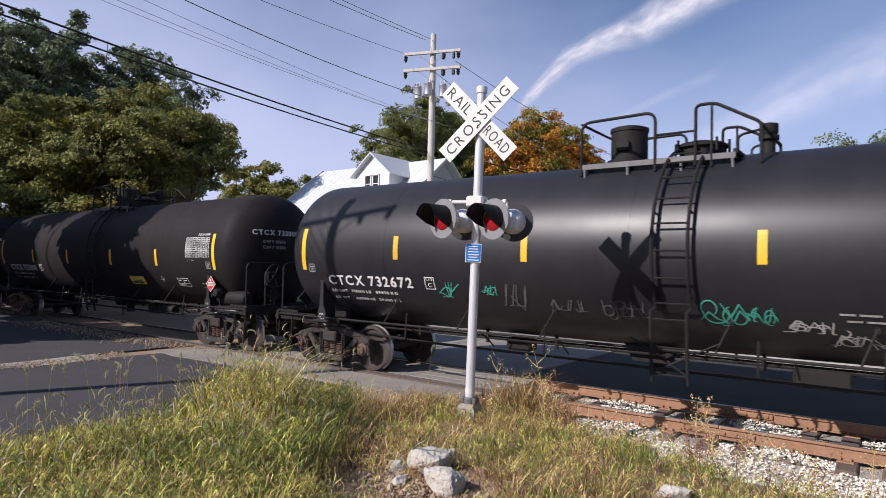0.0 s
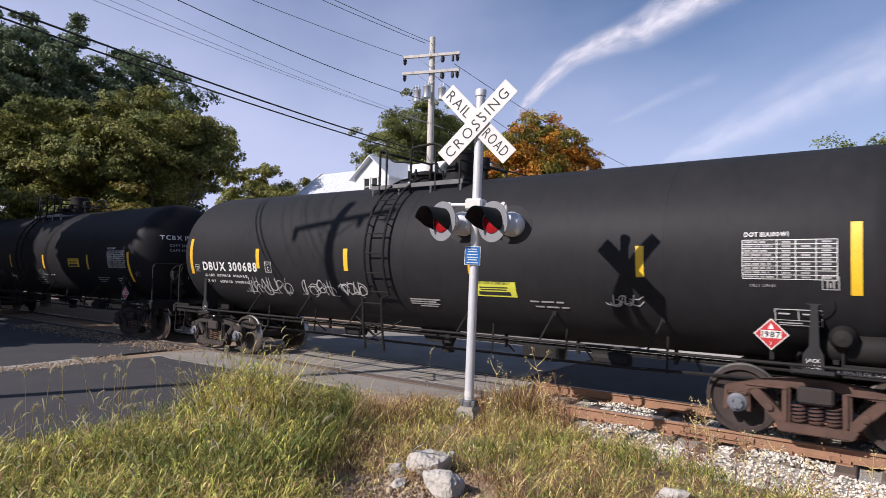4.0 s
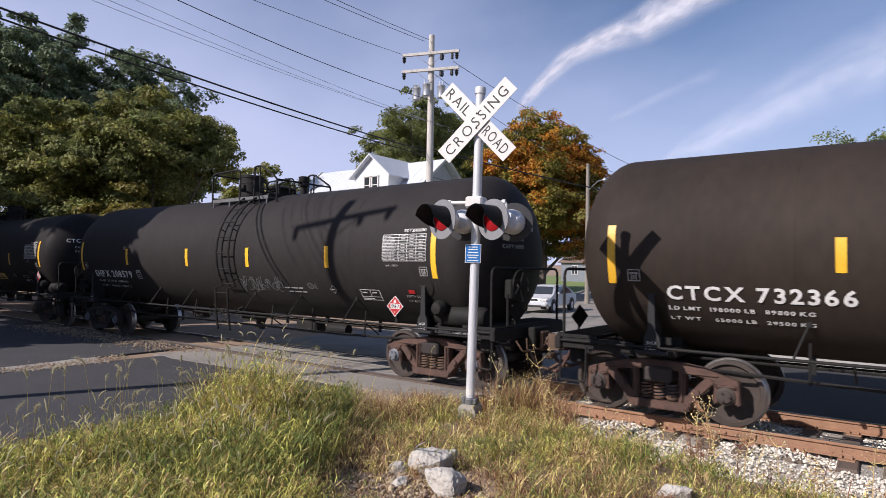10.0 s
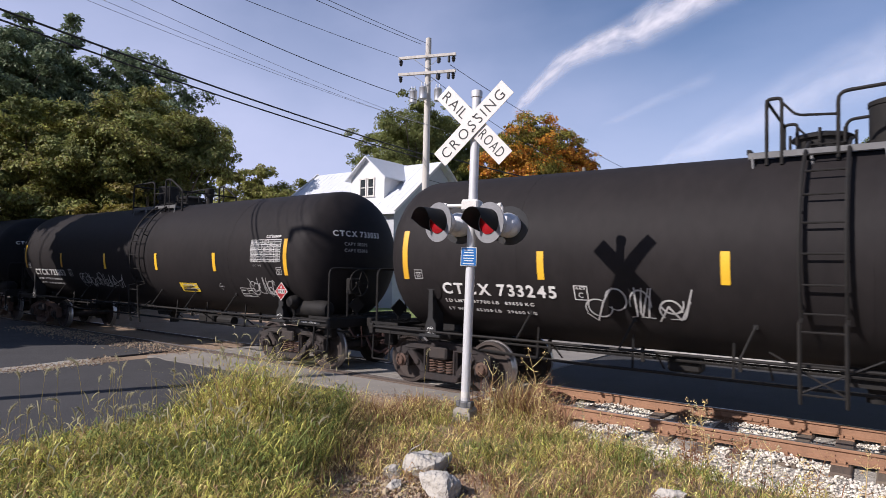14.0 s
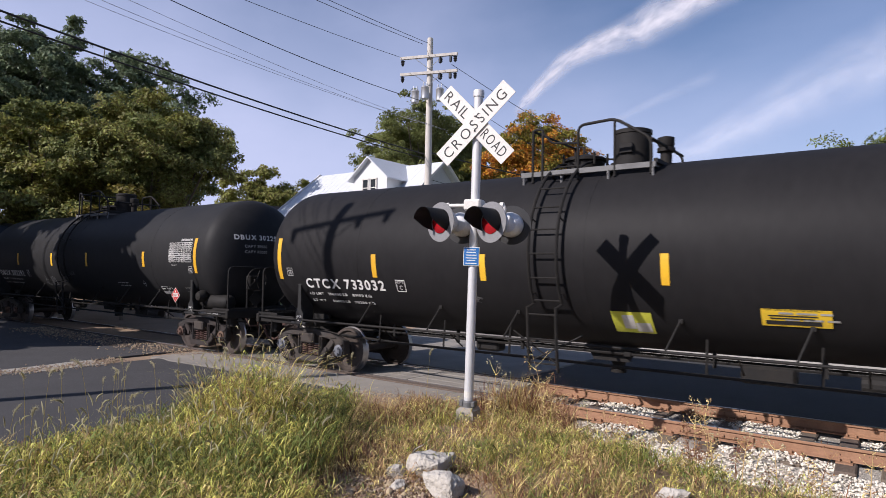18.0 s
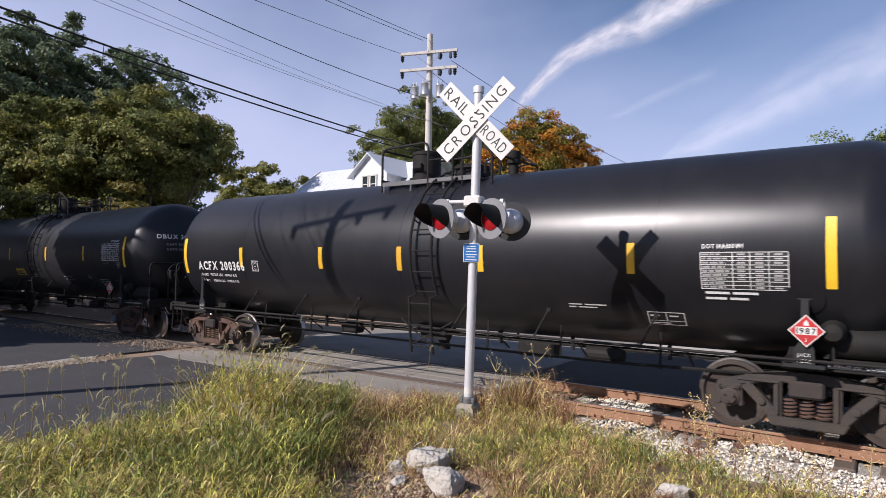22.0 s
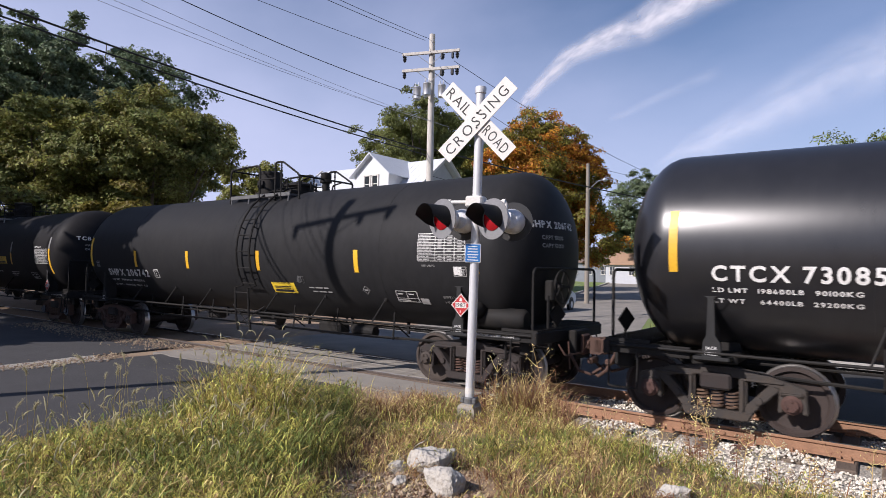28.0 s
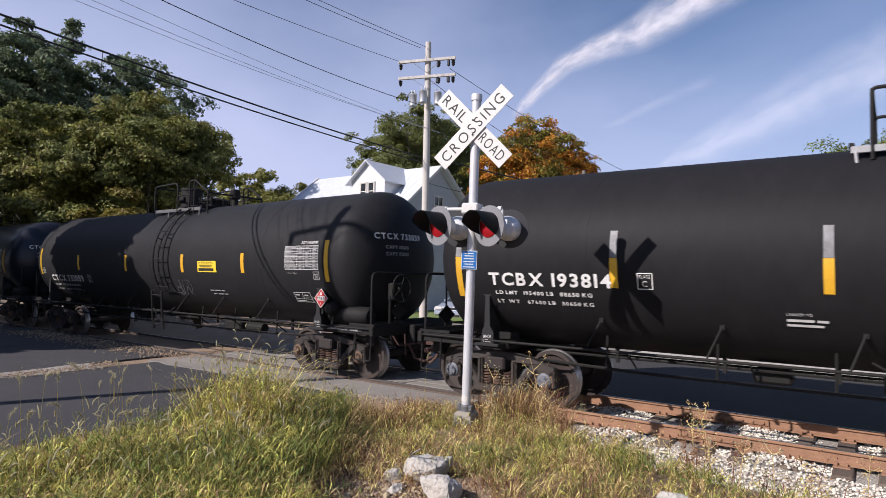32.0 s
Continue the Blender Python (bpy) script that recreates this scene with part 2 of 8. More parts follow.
LEAF = {
    "dark": leaf_mat("leaf_dark", (0.205, 0.22, 0.068), (0.14, 0.16, 0.055)),
    "mid": leaf_mat("leaf_mid", (0.28, 0.265, 0.075), (0.18, 0.185, 0.058), 0.5),
    "far": leaf_mat("leaf_far", (0.19, 0.235, 0.13), (0.13, 0.17, 0.10)),
    "yellow": leaf_mat("leaf_yellow", (0.21, 0.17, 0.04), (0.15, 0.135, 0.035)),
    "olive": leaf_mat("leaf_olive", (0.26, 0.21, 0.04), (0.14, 0.15, 0.035), 0.45),
    "orange": leaf_mat("leaf_orange", (0.52, 0.20, 0.022), (0.30, 0.17, 0.03), 0.45),
    "red": leaf_mat("leaf_red", (0.22, 0.085, 0.05), (0.13, 0.09, 0.05)),
    "bright": leaf_mat("leaf_bright", (0.19, 0.215, 0.048), (0.10, 0.135, 0.034), 0.5),
}
GRASS = {
    "green": mat("grass_green", (0.235, 0.25, 0.068), 0.6, alt=(0.14, 0.18, 0.04), scale=1.2, fine=5, bump=0, per_island=0.6, through=0.4, spec=0.3),
    "lime": mat("grass_lime", (0.58, 0.49, 0.14), 0.6, alt=(0.34, 0.31, 0.09), scale=1.2, fine=5, bump=0, per_island=0.6, through=0.4, spec=0.3),
    "tan": mat("grass_tan", (0.62, 0.45, 0.21), 0.7, alt=(0.36, 0.24, 0.11), scale=1.2, fine=5, bump=0, per_island=0.6, through=0.25, spec=0.3),
    "brown": mat("grass_brown", (0.27, 0.13, 0.07), 0.8, alt=(0.13, 0.07, 0.045), scale=1.2, fine=5, bump=0, per_island=0.6, through=0.2, spec=0.3),
    "seed": mat("grass_seed", (0.46, 0.42, 0.26), 0.8, alt=(0.32, 0.28, 0.16), scale=3, fine=40, bump=0.3, per_island=0.2, through=0.35, spec=0.2),
}


# ---- mesh helpers ----
def part(name, bm, material, parent=None, label="", smooth=False, m=None):
    """One mesh object from a bmesh, under a thing or a part."""
    me = bpy.data.meshes.new(name)
    bm.to_mesh(me)
    bm.free()
    return link_mesh(name, me, material, parent, label, smooth, m)


def link_mesh(name, me, material, parent=None, label="", smooth=False, m=None):
    if material is not None and not me.materials:
        me.materials.append(M[material] if isinstance(material, str) else material)
    if smooth:
        me.polygons.foreach_set("use_smooth", [True] * len(me.polygons))
        me.set_sharp_from_angle(angle=radians(38))
    ob = new(name, me)
    if parent is not None:
        ob.parent = parent
    if label:
        ob["label"] = label
    if m is not None:
        ob.matrix_basis = m
    return ob


def soup(verts, faces):
    bm = bmesh.new()
    vs = [bm.verts.new(v) for v in verts]
    for f in faces:
        bm.faces.new([vs[i] for i in f])
    return bm


def box(bm, c, s, bevel=0.0, m=None):
    """A box of size s about c, with rounded edges."""
    r = bmesh.ops.create_cube(bm, size=1.0, matrix=Matrix.Translation(c) @ Matrix.Diagonal((*s, 1)))
    vs = r["verts"]
    if bevel:
        es = list({e for v in vs for e in v.link_edges})
        r = bmesh.ops.bevel(bm, geom=es, offset=bevel, segments=1, affect='EDGES', profile=0.5)
        vs = r["verts"]
    if m is not None:
        bmesh.ops.transform(bm, matrix=m, verts=list(vs))
    return bm


def tube(bm, pts, r, n=8, caps=True):
    """A round bar along points; r may be a number or one radius a point."""
    pts = [Vector(p) for p in pts]
    rs = r if isinstance(r, (list, tuple)) else [r] * len(pts)
    rings, side = [], None
    for i, p in enumerate(pts):
        d = (pts[min(i + 1, len(pts) - 1)] - pts[max(i - 1, 0)]).normalized()
        if side is None:
            side = d.orthogonal().normalized()
        side = (side - d * side.dot(d)).normalized()
        up = d.cross(side)
        rings.append([bm.verts.new(p + (side * math.cos(a) + up * math.sin(a)) * rs[i])
                      for a in (2 * math.pi * k / n for k in range(n))])
    for a, b in zip(rings, rings[1:]):
        for k in range(n):
            bm.faces.new((a[k], a[(k + 1) % n], b[(k + 1) % n], b[k]))
    if caps:
        bm.faces.new(rings[0][::-1])
        bm.faces.new(rings[-1])
    return bm


def bend(pts, r=0.08, steps=4):
    """Rounds the corners of a polyline."""
    pts = [Vector(p) for p in pts]
    out = [pts[0]]
    for a, b, c in zip(pts, pts[1:], pts[2:]):
        u, w = (a - b), (c - b)
        k = min(r, u.length * 0.45, w.length * 0.45)
        p, q = b + u.normalized() * k, b + w.normalized() * k
        for i in range(steps + 1):
            s = i / steps
            out.append((p * (1 - s) + b * s) * (1 - s) + (b * (1 - s) + q * s) * s)
    out.append(pts[-1])
    return out


def lathe(bm, prof, n=32, m=None):
    """Turns a profile of (radius, height) about z."""
    rings = []
    for r, z in prof:
        rings.append([bm.verts.new((r * math.cos(2 * math.pi * k / n), r * math.sin(2 * math.pi * k / n), z)) for k in range(n)])
    for a, b in zip(rings, rings[1:]):
        for k in range(n):
            bm.faces.new((a[k], a[(k + 1) % n], b[(k + 1) % n], b[k]))
    if prof[0][0] > 1e-4:
        bm.faces.new(rings[0][::-1])
    if prof[-1][0] > 1e-4:
        bm.faces.new(rings[-1])
    if m is not None:
        bmesh.ops.transform(bm, matrix=m, verts=[v for r in rings for v in r])
    return bm


def plate(bm, outline, y0, y1):
    """A plate cut to an outline in x and z, between two y."""
    a = [bm.verts.new((x, y0, z)) for x, z in outline]
    b = [bm.verts.new((x, y1, z)) for x, z in outline]
    n = len(a)
    bm.faces.new(a)
    bm.faces.new(b[::-1])
    for i in range(n):
        bm.faces.new((a[(i + 1) % n], a[i], b[i], b[(i + 1) % n]))
    return bm


def empty(name, m=None):
    ob = new(name)
    ob.empty_display_size = 0.3
    if m is not None:
        ob.matrix_basis = m
    return ob


GLYPHS = {}


def cut_glyphs():
    """The built-in font's characters as small meshes, thin and bold, each once."""
    obs = []
    for bold in (0, 1):
        for ch in "ABCDEFGHIJKLMNOPQRSTUVWXYZ0123456789/\"":
            cu = bpy.data.curves.new("letters", 'FONT')
            cu.body, cu.size, cu.offset, cu.resolution_u = ch, 1.0, 0.027 * bold, 3
            ob = bpy.data.objects.new("letters", cu)
            scene.collection.objects.link(ob)
            obs.append((ch, bold, ob, cu))
    dg = bpy.context.evaluated_depsgraph_get()
    for ch, bold, ob, cu in obs:
        me = bpy.data.meshes.new_from_object(ob.evaluated_get(dg))
        co = np.array([v.co[:] for v in me.vertices])
        co[:, 0] -= co[:, 0].min()
        GLYPHS[ch, bold] = (co, [tuple(p.vertices) for p in me.polygons], float(co[:, 0].max()))
        bpy.data.meshes.remove(me)
    for ch, bold, ob, cu in obs:
        bpy.data.objects.remove(ob)
        bpy.data.curves.remove(cu)


cut_glyphs()


def lettering(text, size, width=None, offset=0.0, spacing=1.0):
    """Flat letters in x and y from the built-in font, as a bmesh; width stretches them to fit."""
    bm, x = bmesh.new(), 0.0
    for ch in text:
        if ch == " ":
            x += 0.30
            continue
        co, faces, w = GLYPHS[ch, 1 if offset else 0]
        vs = [bm.verts.new(((x + a) * size, b * size, 0)) for a, b, c in co]
        for f in faces:
            bm.faces.new([vs[i] for i in f])
        x += w + 0.15 * spacing
    k = width / ((x - 0.15 * spacing) * size) if width else 1.0
    for v in bm.verts:
        v.co.x *= k
    return bm


def bars(rows):
    """Unreadable writing: plain bars (x, y, width, height)."""
    bm = bmesh.new()
    for x, y, w, h in rows:
        bm.faces.new([bm.verts.new(p) for p in ((x, y, 0), (x + w, y, 0), (x + w, y + h, 0), (x, y + h, 0))])
    return bm


# ---- ground, roads and track ----
def smooth(a, b, t):
    t = min(max((t - a) / (b - a), 0.0), 1.0)
    return t * t * (3 - 2 * t)


def ground_z(x, y):
    """The height of the ground sheet, under all paving."""
    z = -0.06
    if y < -1.2:
        bank = 0.34 * smooth(-1.9, -4.0, y) + 0.16 * smooth(-4.5, -10, y)       # the grassy bank by the signal
        bank *= smooth(-8.4, -5.6, x + 0.10 * (y + 4))
        shoulder = -0.34 * smooth(-3.9, -2.5, x) * smooth(-0.9, -1.9, y) * (1 - smooth(-2.6, -4.2, y))
        z += bank + shoulder
    if y > 1.2:
        z += 0.012 * max(y - 30, 0) - 0.0
    if abs(y) <= 1.9 and x > -5.9:
        z -= 0.24 * smooth(-5.9, -5.4, x)
    if y > 1.9 and x > -5.9:
        z -= 0.05
    return z


def sheet(name, xs, ys, zf, material, label="", kind="structure", category=""):
    verts = [(x, y, zf(x, y)) for y in ys for x in xs]
    n = len(xs)
    faces = [(j * n + i, j * n + i + 1, (j + 1) * n + i + 1, (j + 1) * n + i) for j in range(len(ys) - 1) for i in range(n - 1)]
    me = bpy.data.meshes.new(name)
    me.from_pydata(verts, [], faces)
    ob = link_mesh(name, me, material, smooth=True)
    return tagged(ob, label, category, "", kind)


def steps(*spans):
    out = []
    for a, b, n in spans:
        out += [a + (b - a) * i / n for i in range(n)]
    return out + [spans[-1][1]]


xs = steps((-2500, -200, 6), (-200, -40, 8), (-40, -16, 12), (-16, 9, 100), (9, 40, 12), (40, 200, 8), (200, 2500, 6))
ys = steps((-2500, -200, 6), (-200, -30, 8), (-30, -14, 8), (-14, 4, 90), (4, 40, 24), (40, 200, 16), (200, 2500, 6))
sheet("ground", xs, ys, lambda x, y: ground_z(x, y) + 0.03 * noise.noise((x * 0.9, y * 0.9, 0)) * (1 if -12 < y < -2.2 and x > -6.6 else 0.15), "soil",
      "dry bare soil under grass and weeds", category="ground")


def strip(name, left, right, z, material, label, n=1, category="road"):
    """Paving between two lines of points, 6 cm thick."""
    bm = bmesh.new()
    rows = []
    for (ax, ay), (bx, by) in zip(left, right):
        rows.append([bm.verts.new((ax + (bx - ax) * i / n, ay + (by - ay) * i / n, z(ax, ay) if callable(z) else z)) for i in range(n + 1)])
    fs = []
    for a, b in zip(rows, rows[1:]):
        for i in range(n):
            fs.append(bm.faces.new((a[i], a[i + 1], b[i + 1], b[i])))
    bmesh.ops.extrude_face_region(bm, geom=fs)
    for r in rows:
        for v in r:
            v.co.z -= 0.06
    bmesh.ops.recalc_face_normals(bm, faces=bm.faces[:])
    ob = part(name, bm, material)
    return tagged(ob, label, category, "", "structure")


def wobble(a, s, k=0.18):
    return a + k * noise.noise((s * 0.8, a, 3.1))


# the crossing road, its pale worn apron by the rails, and the lot to its west
ny = [-40, -25, -16] + [-13 + 0.5 * i for i in range(20)]
nr = ny + [-3.0, -2.6, -2.25]
strip("road", [(-14.0, y) for y in nr], [(wobble(-7.85, y), y) for y in nr], -0.012, "asphalt", "dark grey asphalt road up to the crossing")
# its near edge runs ragged where the darker road was laid against it
ae = [-14.3 + 0.45 * i for i in range(20)]
strip("road_apron", [(x, -2.42 + 0.34 * smooth(-13.0, -8.0, x) + 0.16 * noise.noise((x * 0.9, 4.0, 0)) + 0.07 * noise.noise((x * 3.1, 9.0, 0))) for x in ae], [(x, -1.12) for x in ae], 0.0, "asphalt_pale", "worn pale asphalt apron beside the rails")
nl = ny[:-1] + [-3.5, -2.6, -1.75, -0.95]
strip("lot", [(-60, y) for y in nl], [(wobble(-14.75, y, 0.4), y) for y in nl], -0.016, "asphalt", "shaded asphalt lot west of the road")
strip("gravel_verge", [(wobble(-14.75, y, 0.45), y) for y in ny], [(wobble(-14.0, y + 9, 0.3), y) for y in ny], -0.008, "ballast_bed", "strip of gravel and dry leaves beside the road", category="gravel")
# beyond the track
far = [(0.95 + 0.4 * i) for i in range(4)] + [3, 6, 10]
strip("far_apron", [(-14.6, y) for y in far], [(-6.2, y) for y in far], 0.0, "asphalt_pale", "pale worn asphalt beyond the rails")
mid = [(-10.7, 9.8), (-11.5, 18), (-13.6, 27), (-16.6, 37), (-20.5, 50), (-26, 68), (-33, 90), (-38, 120), (-38, 170)]
strip("street", [(x - 5.2, y) for x, y in mid], [(-6.9, 9.8), (-9.2, 18), (-11.2, 27), (-13.6, 37), (-16.8, 50), (-22, 68), (-29, 90), (-34, 120), (-34, 170)], lambda x, y: ground_z(x, y) + 0.05, "asphalt_pale", "grey residential street beyond the crossing")
strip("yard_paving", [(-6.3, y) for y in (0.93, 3, 5, 6.45)], [(40, y) for y in (0.93, 3, 5, 6.45)], -0.03, "asphalt_shaded", "asphalt lane along the track, toned dark for train shade")
strip("gravel_edge", [(-6.6, y) for y in (6.4, 9, 11.2)], [(40, y) for y in (6.4, 9, 11.2)], -0.05, "concrete", "pale gravel edge of the lane", category="gravel")
strip("lawn", [(-7.2, 11.2), (-9.4, 18), (-11.4, 27), (-13.8, 37), (-17, 50), (-22, 68), (-29, 90), (-34, 120)], [(60, y) for y in (11.2, 18, 27, 37, 50, 68, 90, 120)],
      lambda x, y: ground_z(x, y) + 0.045, "lawn", "mown green lawn across the street", n=4, category="lawn")
strip("lawn", [(-80, y) for y in (12, 18, 27, 37, 50, 68, 90, 120)], [(-16.6, 12), (-17.0, 18), (-19.2, 27), (-22.2, 37), (-26, 50), (-31.5, 68), (-39, 90), (-44, 120)],
      lambda x, y: ground_z(x, y) + 0.045, "lawn", "green lawn in front of the houses", n=4, category="lawn")
path = [(-11.4, 31.5), (-8.0, 29.2), (-4.5, 28.5), (-1.0, 31.0), (3.0, 35.5), (14.0, 47.0)]
strip("sidewalk", [(x - 0.4, y + 0.9) for x, y in path], [(x + 0.4, y - 0.9) for x, y in path], 0.06, "concrete", "pale concrete path across the lawn", category="pavement")


def kerb(pts):
    bm = bmesh.new()
    for (ax, ay), (bx, by) in zip(pts, pts[1:]):
        a, b = Vector((ax, ay, 0)), Vector((bx, by, 0))
        d = (b - a).normalized()
        q = Vector((-d.y, d.x, 0)) * 0.08
        za, zb = ground_z(ax, ay) + 0.02, ground_z(bx, by) + 0.02
        vs = [bm.verts.new(p) for p in (a - q + Vector((0, 0, za)), a + q + Vector((0, 0, za)), a + q + Vector((0, 0, za + 0.16)), a - q + Vector((0, 0, za + 0.16)),
                                        b - q + Vector((0, 0, zb)), b + q + Vector((0, 0, zb)), b + q + Vector((0, 0, zb + 0.16)), b - q + Vector((0, 0, zb + 0.16)))]
        for f in ((0, 1, 2, 3), (7, 6, 5, 4), (0, 4, 5, 1), (1, 5, 6, 2), (2, 6, 7, 3), (3, 7, 4, 0)):
            bm.faces.new([vs[i] for i in f])
    return tagged(part("kerb", bm, "concrete"), "low concrete kerb along the street", "kerb", "", "structure")


kerb([(x - 5.3, y) for x, y in mid[1:]])
kerb([(-11.3, 27), (-13.7, 37), (-16.9, 50), (-22.1, 68), (-29.1, 90), (-34.1, 120), (-34.1, 170)])

# the track: two rails, ties with plates and spikes, ballast
track = tagged(empty("railway_track"), "rusty steel rails on weathered wooden ties in white ballast", "railway track", "", "structure")


def rail_mesh(x0, x1):
    prof = [(-0.069, -0.171), (0.069, -0.171), (0.069, -0.158), (0.010, -0.140), (0.009, -0.045), (0.036, -0.034), (0.036, -0.008), (0.028, 0.0),
            (-0.028, 0.0), (-0.036, -0.008), (-0.036, -0.034), (-0.009, -0.045), (-0.010, -0.140), (-0.069, -0.158)]
    bm = bmesh.new()
    a = [bm.verts.new((x0, y, z)) for y, z in prof]
    b = [bm.verts.new((x1, y, z)) for y, z in prof]
    n = len(prof)
    for i in range(n):
        f = bm.faces.new((a[i], a[(i + 1) % n], b[(i + 1) % n], b[i]))
        f.material_index = 1 if i == 7 else 0
    bm.faces.new(a[::-1])
    bm.faces.new(b)
    bmesh.ops.recalc_face_normals(bm, faces=bm.faces[:])
    return bm


for s in (-1, 1):
    for x0, x1 in ((-120, -14.2), (-14.195, -5.76), (-5.755, -2.05), (-2.04, 9.9), (9.91, 60)):
        # dark at the crossing; further west the dark colour stands in for tree shade
        r = part("rail", rail_mesh(x0, x1), "rail_dark" if x1 < -5 else "rail_rust", track, m=pose(0, s * 0.7535, 0))
        r.data.materials.append(M["rail_top"])
    for x in (-2.045, 9.905):
        bm = bmesh.new()
        for q in (-1, 1):
            box(bm, (x, s * 0.7535 + q * 0.030, -0.09), (0.92, 0.028, 0.085), 0.008)
            for k in range(6):
                box(bm, (x - 0.38 + k * 0.152, s * 0.7535 + q * 0.052, -0.09), (0.035, 0.03, 0.035), 0.006)
        part("joint_bar", bm, "rail_rust", track, "bolted joint bar")


def tie_mesh():
    bm = bmesh.new()
    box(bm, (0, 0, -0.275), (0.23, 2.59, 0.18), 0.018)
    return bm


def tie_plate_mesh():
    bm = bmesh.new()
    box(bm, (0, 0, -0.178), (0.19, 0.34, 0.018), 0.004)
    for q in (-1, 1):
        for k in (-1, 1):
            box(bm, (k * 0.055, q * 0.095, -0.148), (0.022, 0.04, 0.045), 0.004)
    return bm


tm, pm = None, None
rt = random.Random(4)
for i in range(70):
    x = -5.35 + i * 0.53 + rt.uniform(-0.04, 0.04)
    if x > 22:
        break
    if tm is None:
        tie = part("tie", tie_mesh(), "tie_wood", track)
        tm = tie.data
    else:
        tie = link_mesh("tie", tm, None, track)
    tie.matrix_basis = pose(x, rt.uniform(-0.06, 0.06), rt.uniform(-0.012, 0.004), 0, 0, rt.uniform(-2, 2))
    for s in (-1, 1):
        if pm is None:
            pl = part("tie_plate", tie_plate_mesh(), "rail_rust", track)
            pm = pl.data
        else:
            pl = link_mesh("tie_plate", pm, None, track)
        pl.matrix_basis = pose(x, s * 0.7535, 0)

# timber and asphalt between the rails at the crossing
crossing = tagged(empty("crossing_surface"), "worn grey crossing panels between the rails", "crossing panel", "", "structure")
panel_bm = box(bmesh.new(), (0, 0, -0.075), (2.13, 0.318, 0.14), 0.012)
panel_me = bpy.data.meshes.new("panel")
panel_bm.to_mesh(panel_me)
panel_bm.free()
rp = random.Random(14)
for k in range(4):
    for j in range(4):
        link_mesh("panel", panel_me, "asphalt_pale", crossing, m=pose(-13.2 + 2.15 * j, -0.495 + 0.33 * k, rp.uniform(-0.006, 0.0), 0, rp.uniform(-0.15, 0.15), 0))
bm = bmesh.new()
box(bm, (-9.9, -0.885, -0.08), (8.6, 0.17, 0.14), 0.01)
box(bm, (-9.9, 0.885, -0.08), (8.6, 0.17, 0.14), 0.01)
tagged(part("flange_timber", bm, "tie_wood"), "dark wooden flangeway timbers", "timber", "", "structure")


def stone_shapes():
    out = []
    r = random.Random(8)
    for k in range(5):
        bm = bmesh.new()
        bmesh.ops.create_icosphere(bm, subdivisions=1, radius=1.0)
        for v in bm.verts:
            v.co *= r.uniform(0.7, 1.15)
        vs = np.array([v.co[:] for v in bm.verts])
        bm.faces.ensure_lookup_table()
        bm.verts.index_update()
        fs = np.array([[v.index for v in f.verts] for f in bm.faces])
        out.append((vs, fs))
        bm.free()
    return out


STONES = stone_shapes()


def scatter_stones(name, places, sizes, material, label, seed, category="gravel"):
    """Broken stones, joined: nobody could count them."""
    r = np.random.RandomState(seed)
    V, F, base = [], [], 0
    for p, s in zip(places, sizes):
        vs, fs = STONES[r.randint(5)]
        a = r.uniform(0, 6.28)
        c, q = math.cos(a), math.sin(a)
        sc = s * r.uniform(0.75, 1.25, 3) * np.array([1, 1, 0.75])
        w = vs * sc
        w = np.stack([w[:, 0] * c - w[:, 1] * q, w[:, 0] * q + w[:, 1] * c, w[:, 2]], 1) + p
        V.append(w)
        F.append(fs + base)
        base += len(vs)
    me = bpy.data.meshes.new(name)
    me.from_pydata(np.concatenate(V).tolist(), [], np.concatenate(F).tolist())
    return tagged(link_mesh(name, me, material), label, category, "", "stuff")


rs = np.random.RandomState(2)
pts, sz = [], []
while len(pts) < 44000:
    x = rs.uniform(-5.6, 4.5) if rs.rand() < 0.8 else rs.uniform(4.5, 9)
    y = rs.uniform(-3.8, 0.95)
    edge = -1.7 if x < -4 else -1.7 - 1.75 * min((x + 4) / 3, 1)
    if y < edge - 0.35 * rs.rand() or abs(abs(y) - 0.7535) < 0.075:
        continue
    top = -0.215 + 0.045 * math.sin(x * 3 + y) if abs(y) < 1.3 else -0.225 - 0.16 * (abs(y) - 1.3)
    pts.append((x, y, max(top, ground_z(x, y) + 0.01) + rs.uniform(-0.02, 0.02)))
    sz.append(rs.uniform(0.009, 0.024))
scatter_stones("ballast", pts, sz, "ballast", "crushed white limestone ballast around the ties", 5)
pts = [(-14.4 + rs.normal() * 0.22 + 0.25 * math.sin(y), y, 0.0) for y in rs.uniform(-9, -3, 1500)]
pts += [(x, -1.45 + 0.4 * g, 0.0) for x, g in zip(rs.uniform(-24, -13.9, 2200), rs.normal(size=2200)) if -2.6 < -1.45 + 0.4 * g < -1.0]
scatter_stones("verge_gravel", pts, rs.uniform(0.008, 0.028, len(pts)), "chips", "pale gravel and dry leaves along the road's edge", 9)
bed = sheet("ballast_bed", steps((-5.7, 20, 60)), steps((-3.4, 1.7, 24)), lambda x, y: (-0.22 if abs(y) < 1.3 else -0.24 - 0.16 * (abs(y) - 1.3)) - 0.01, "ballast_bed", "grey gravel bed of the track", category="gravel")


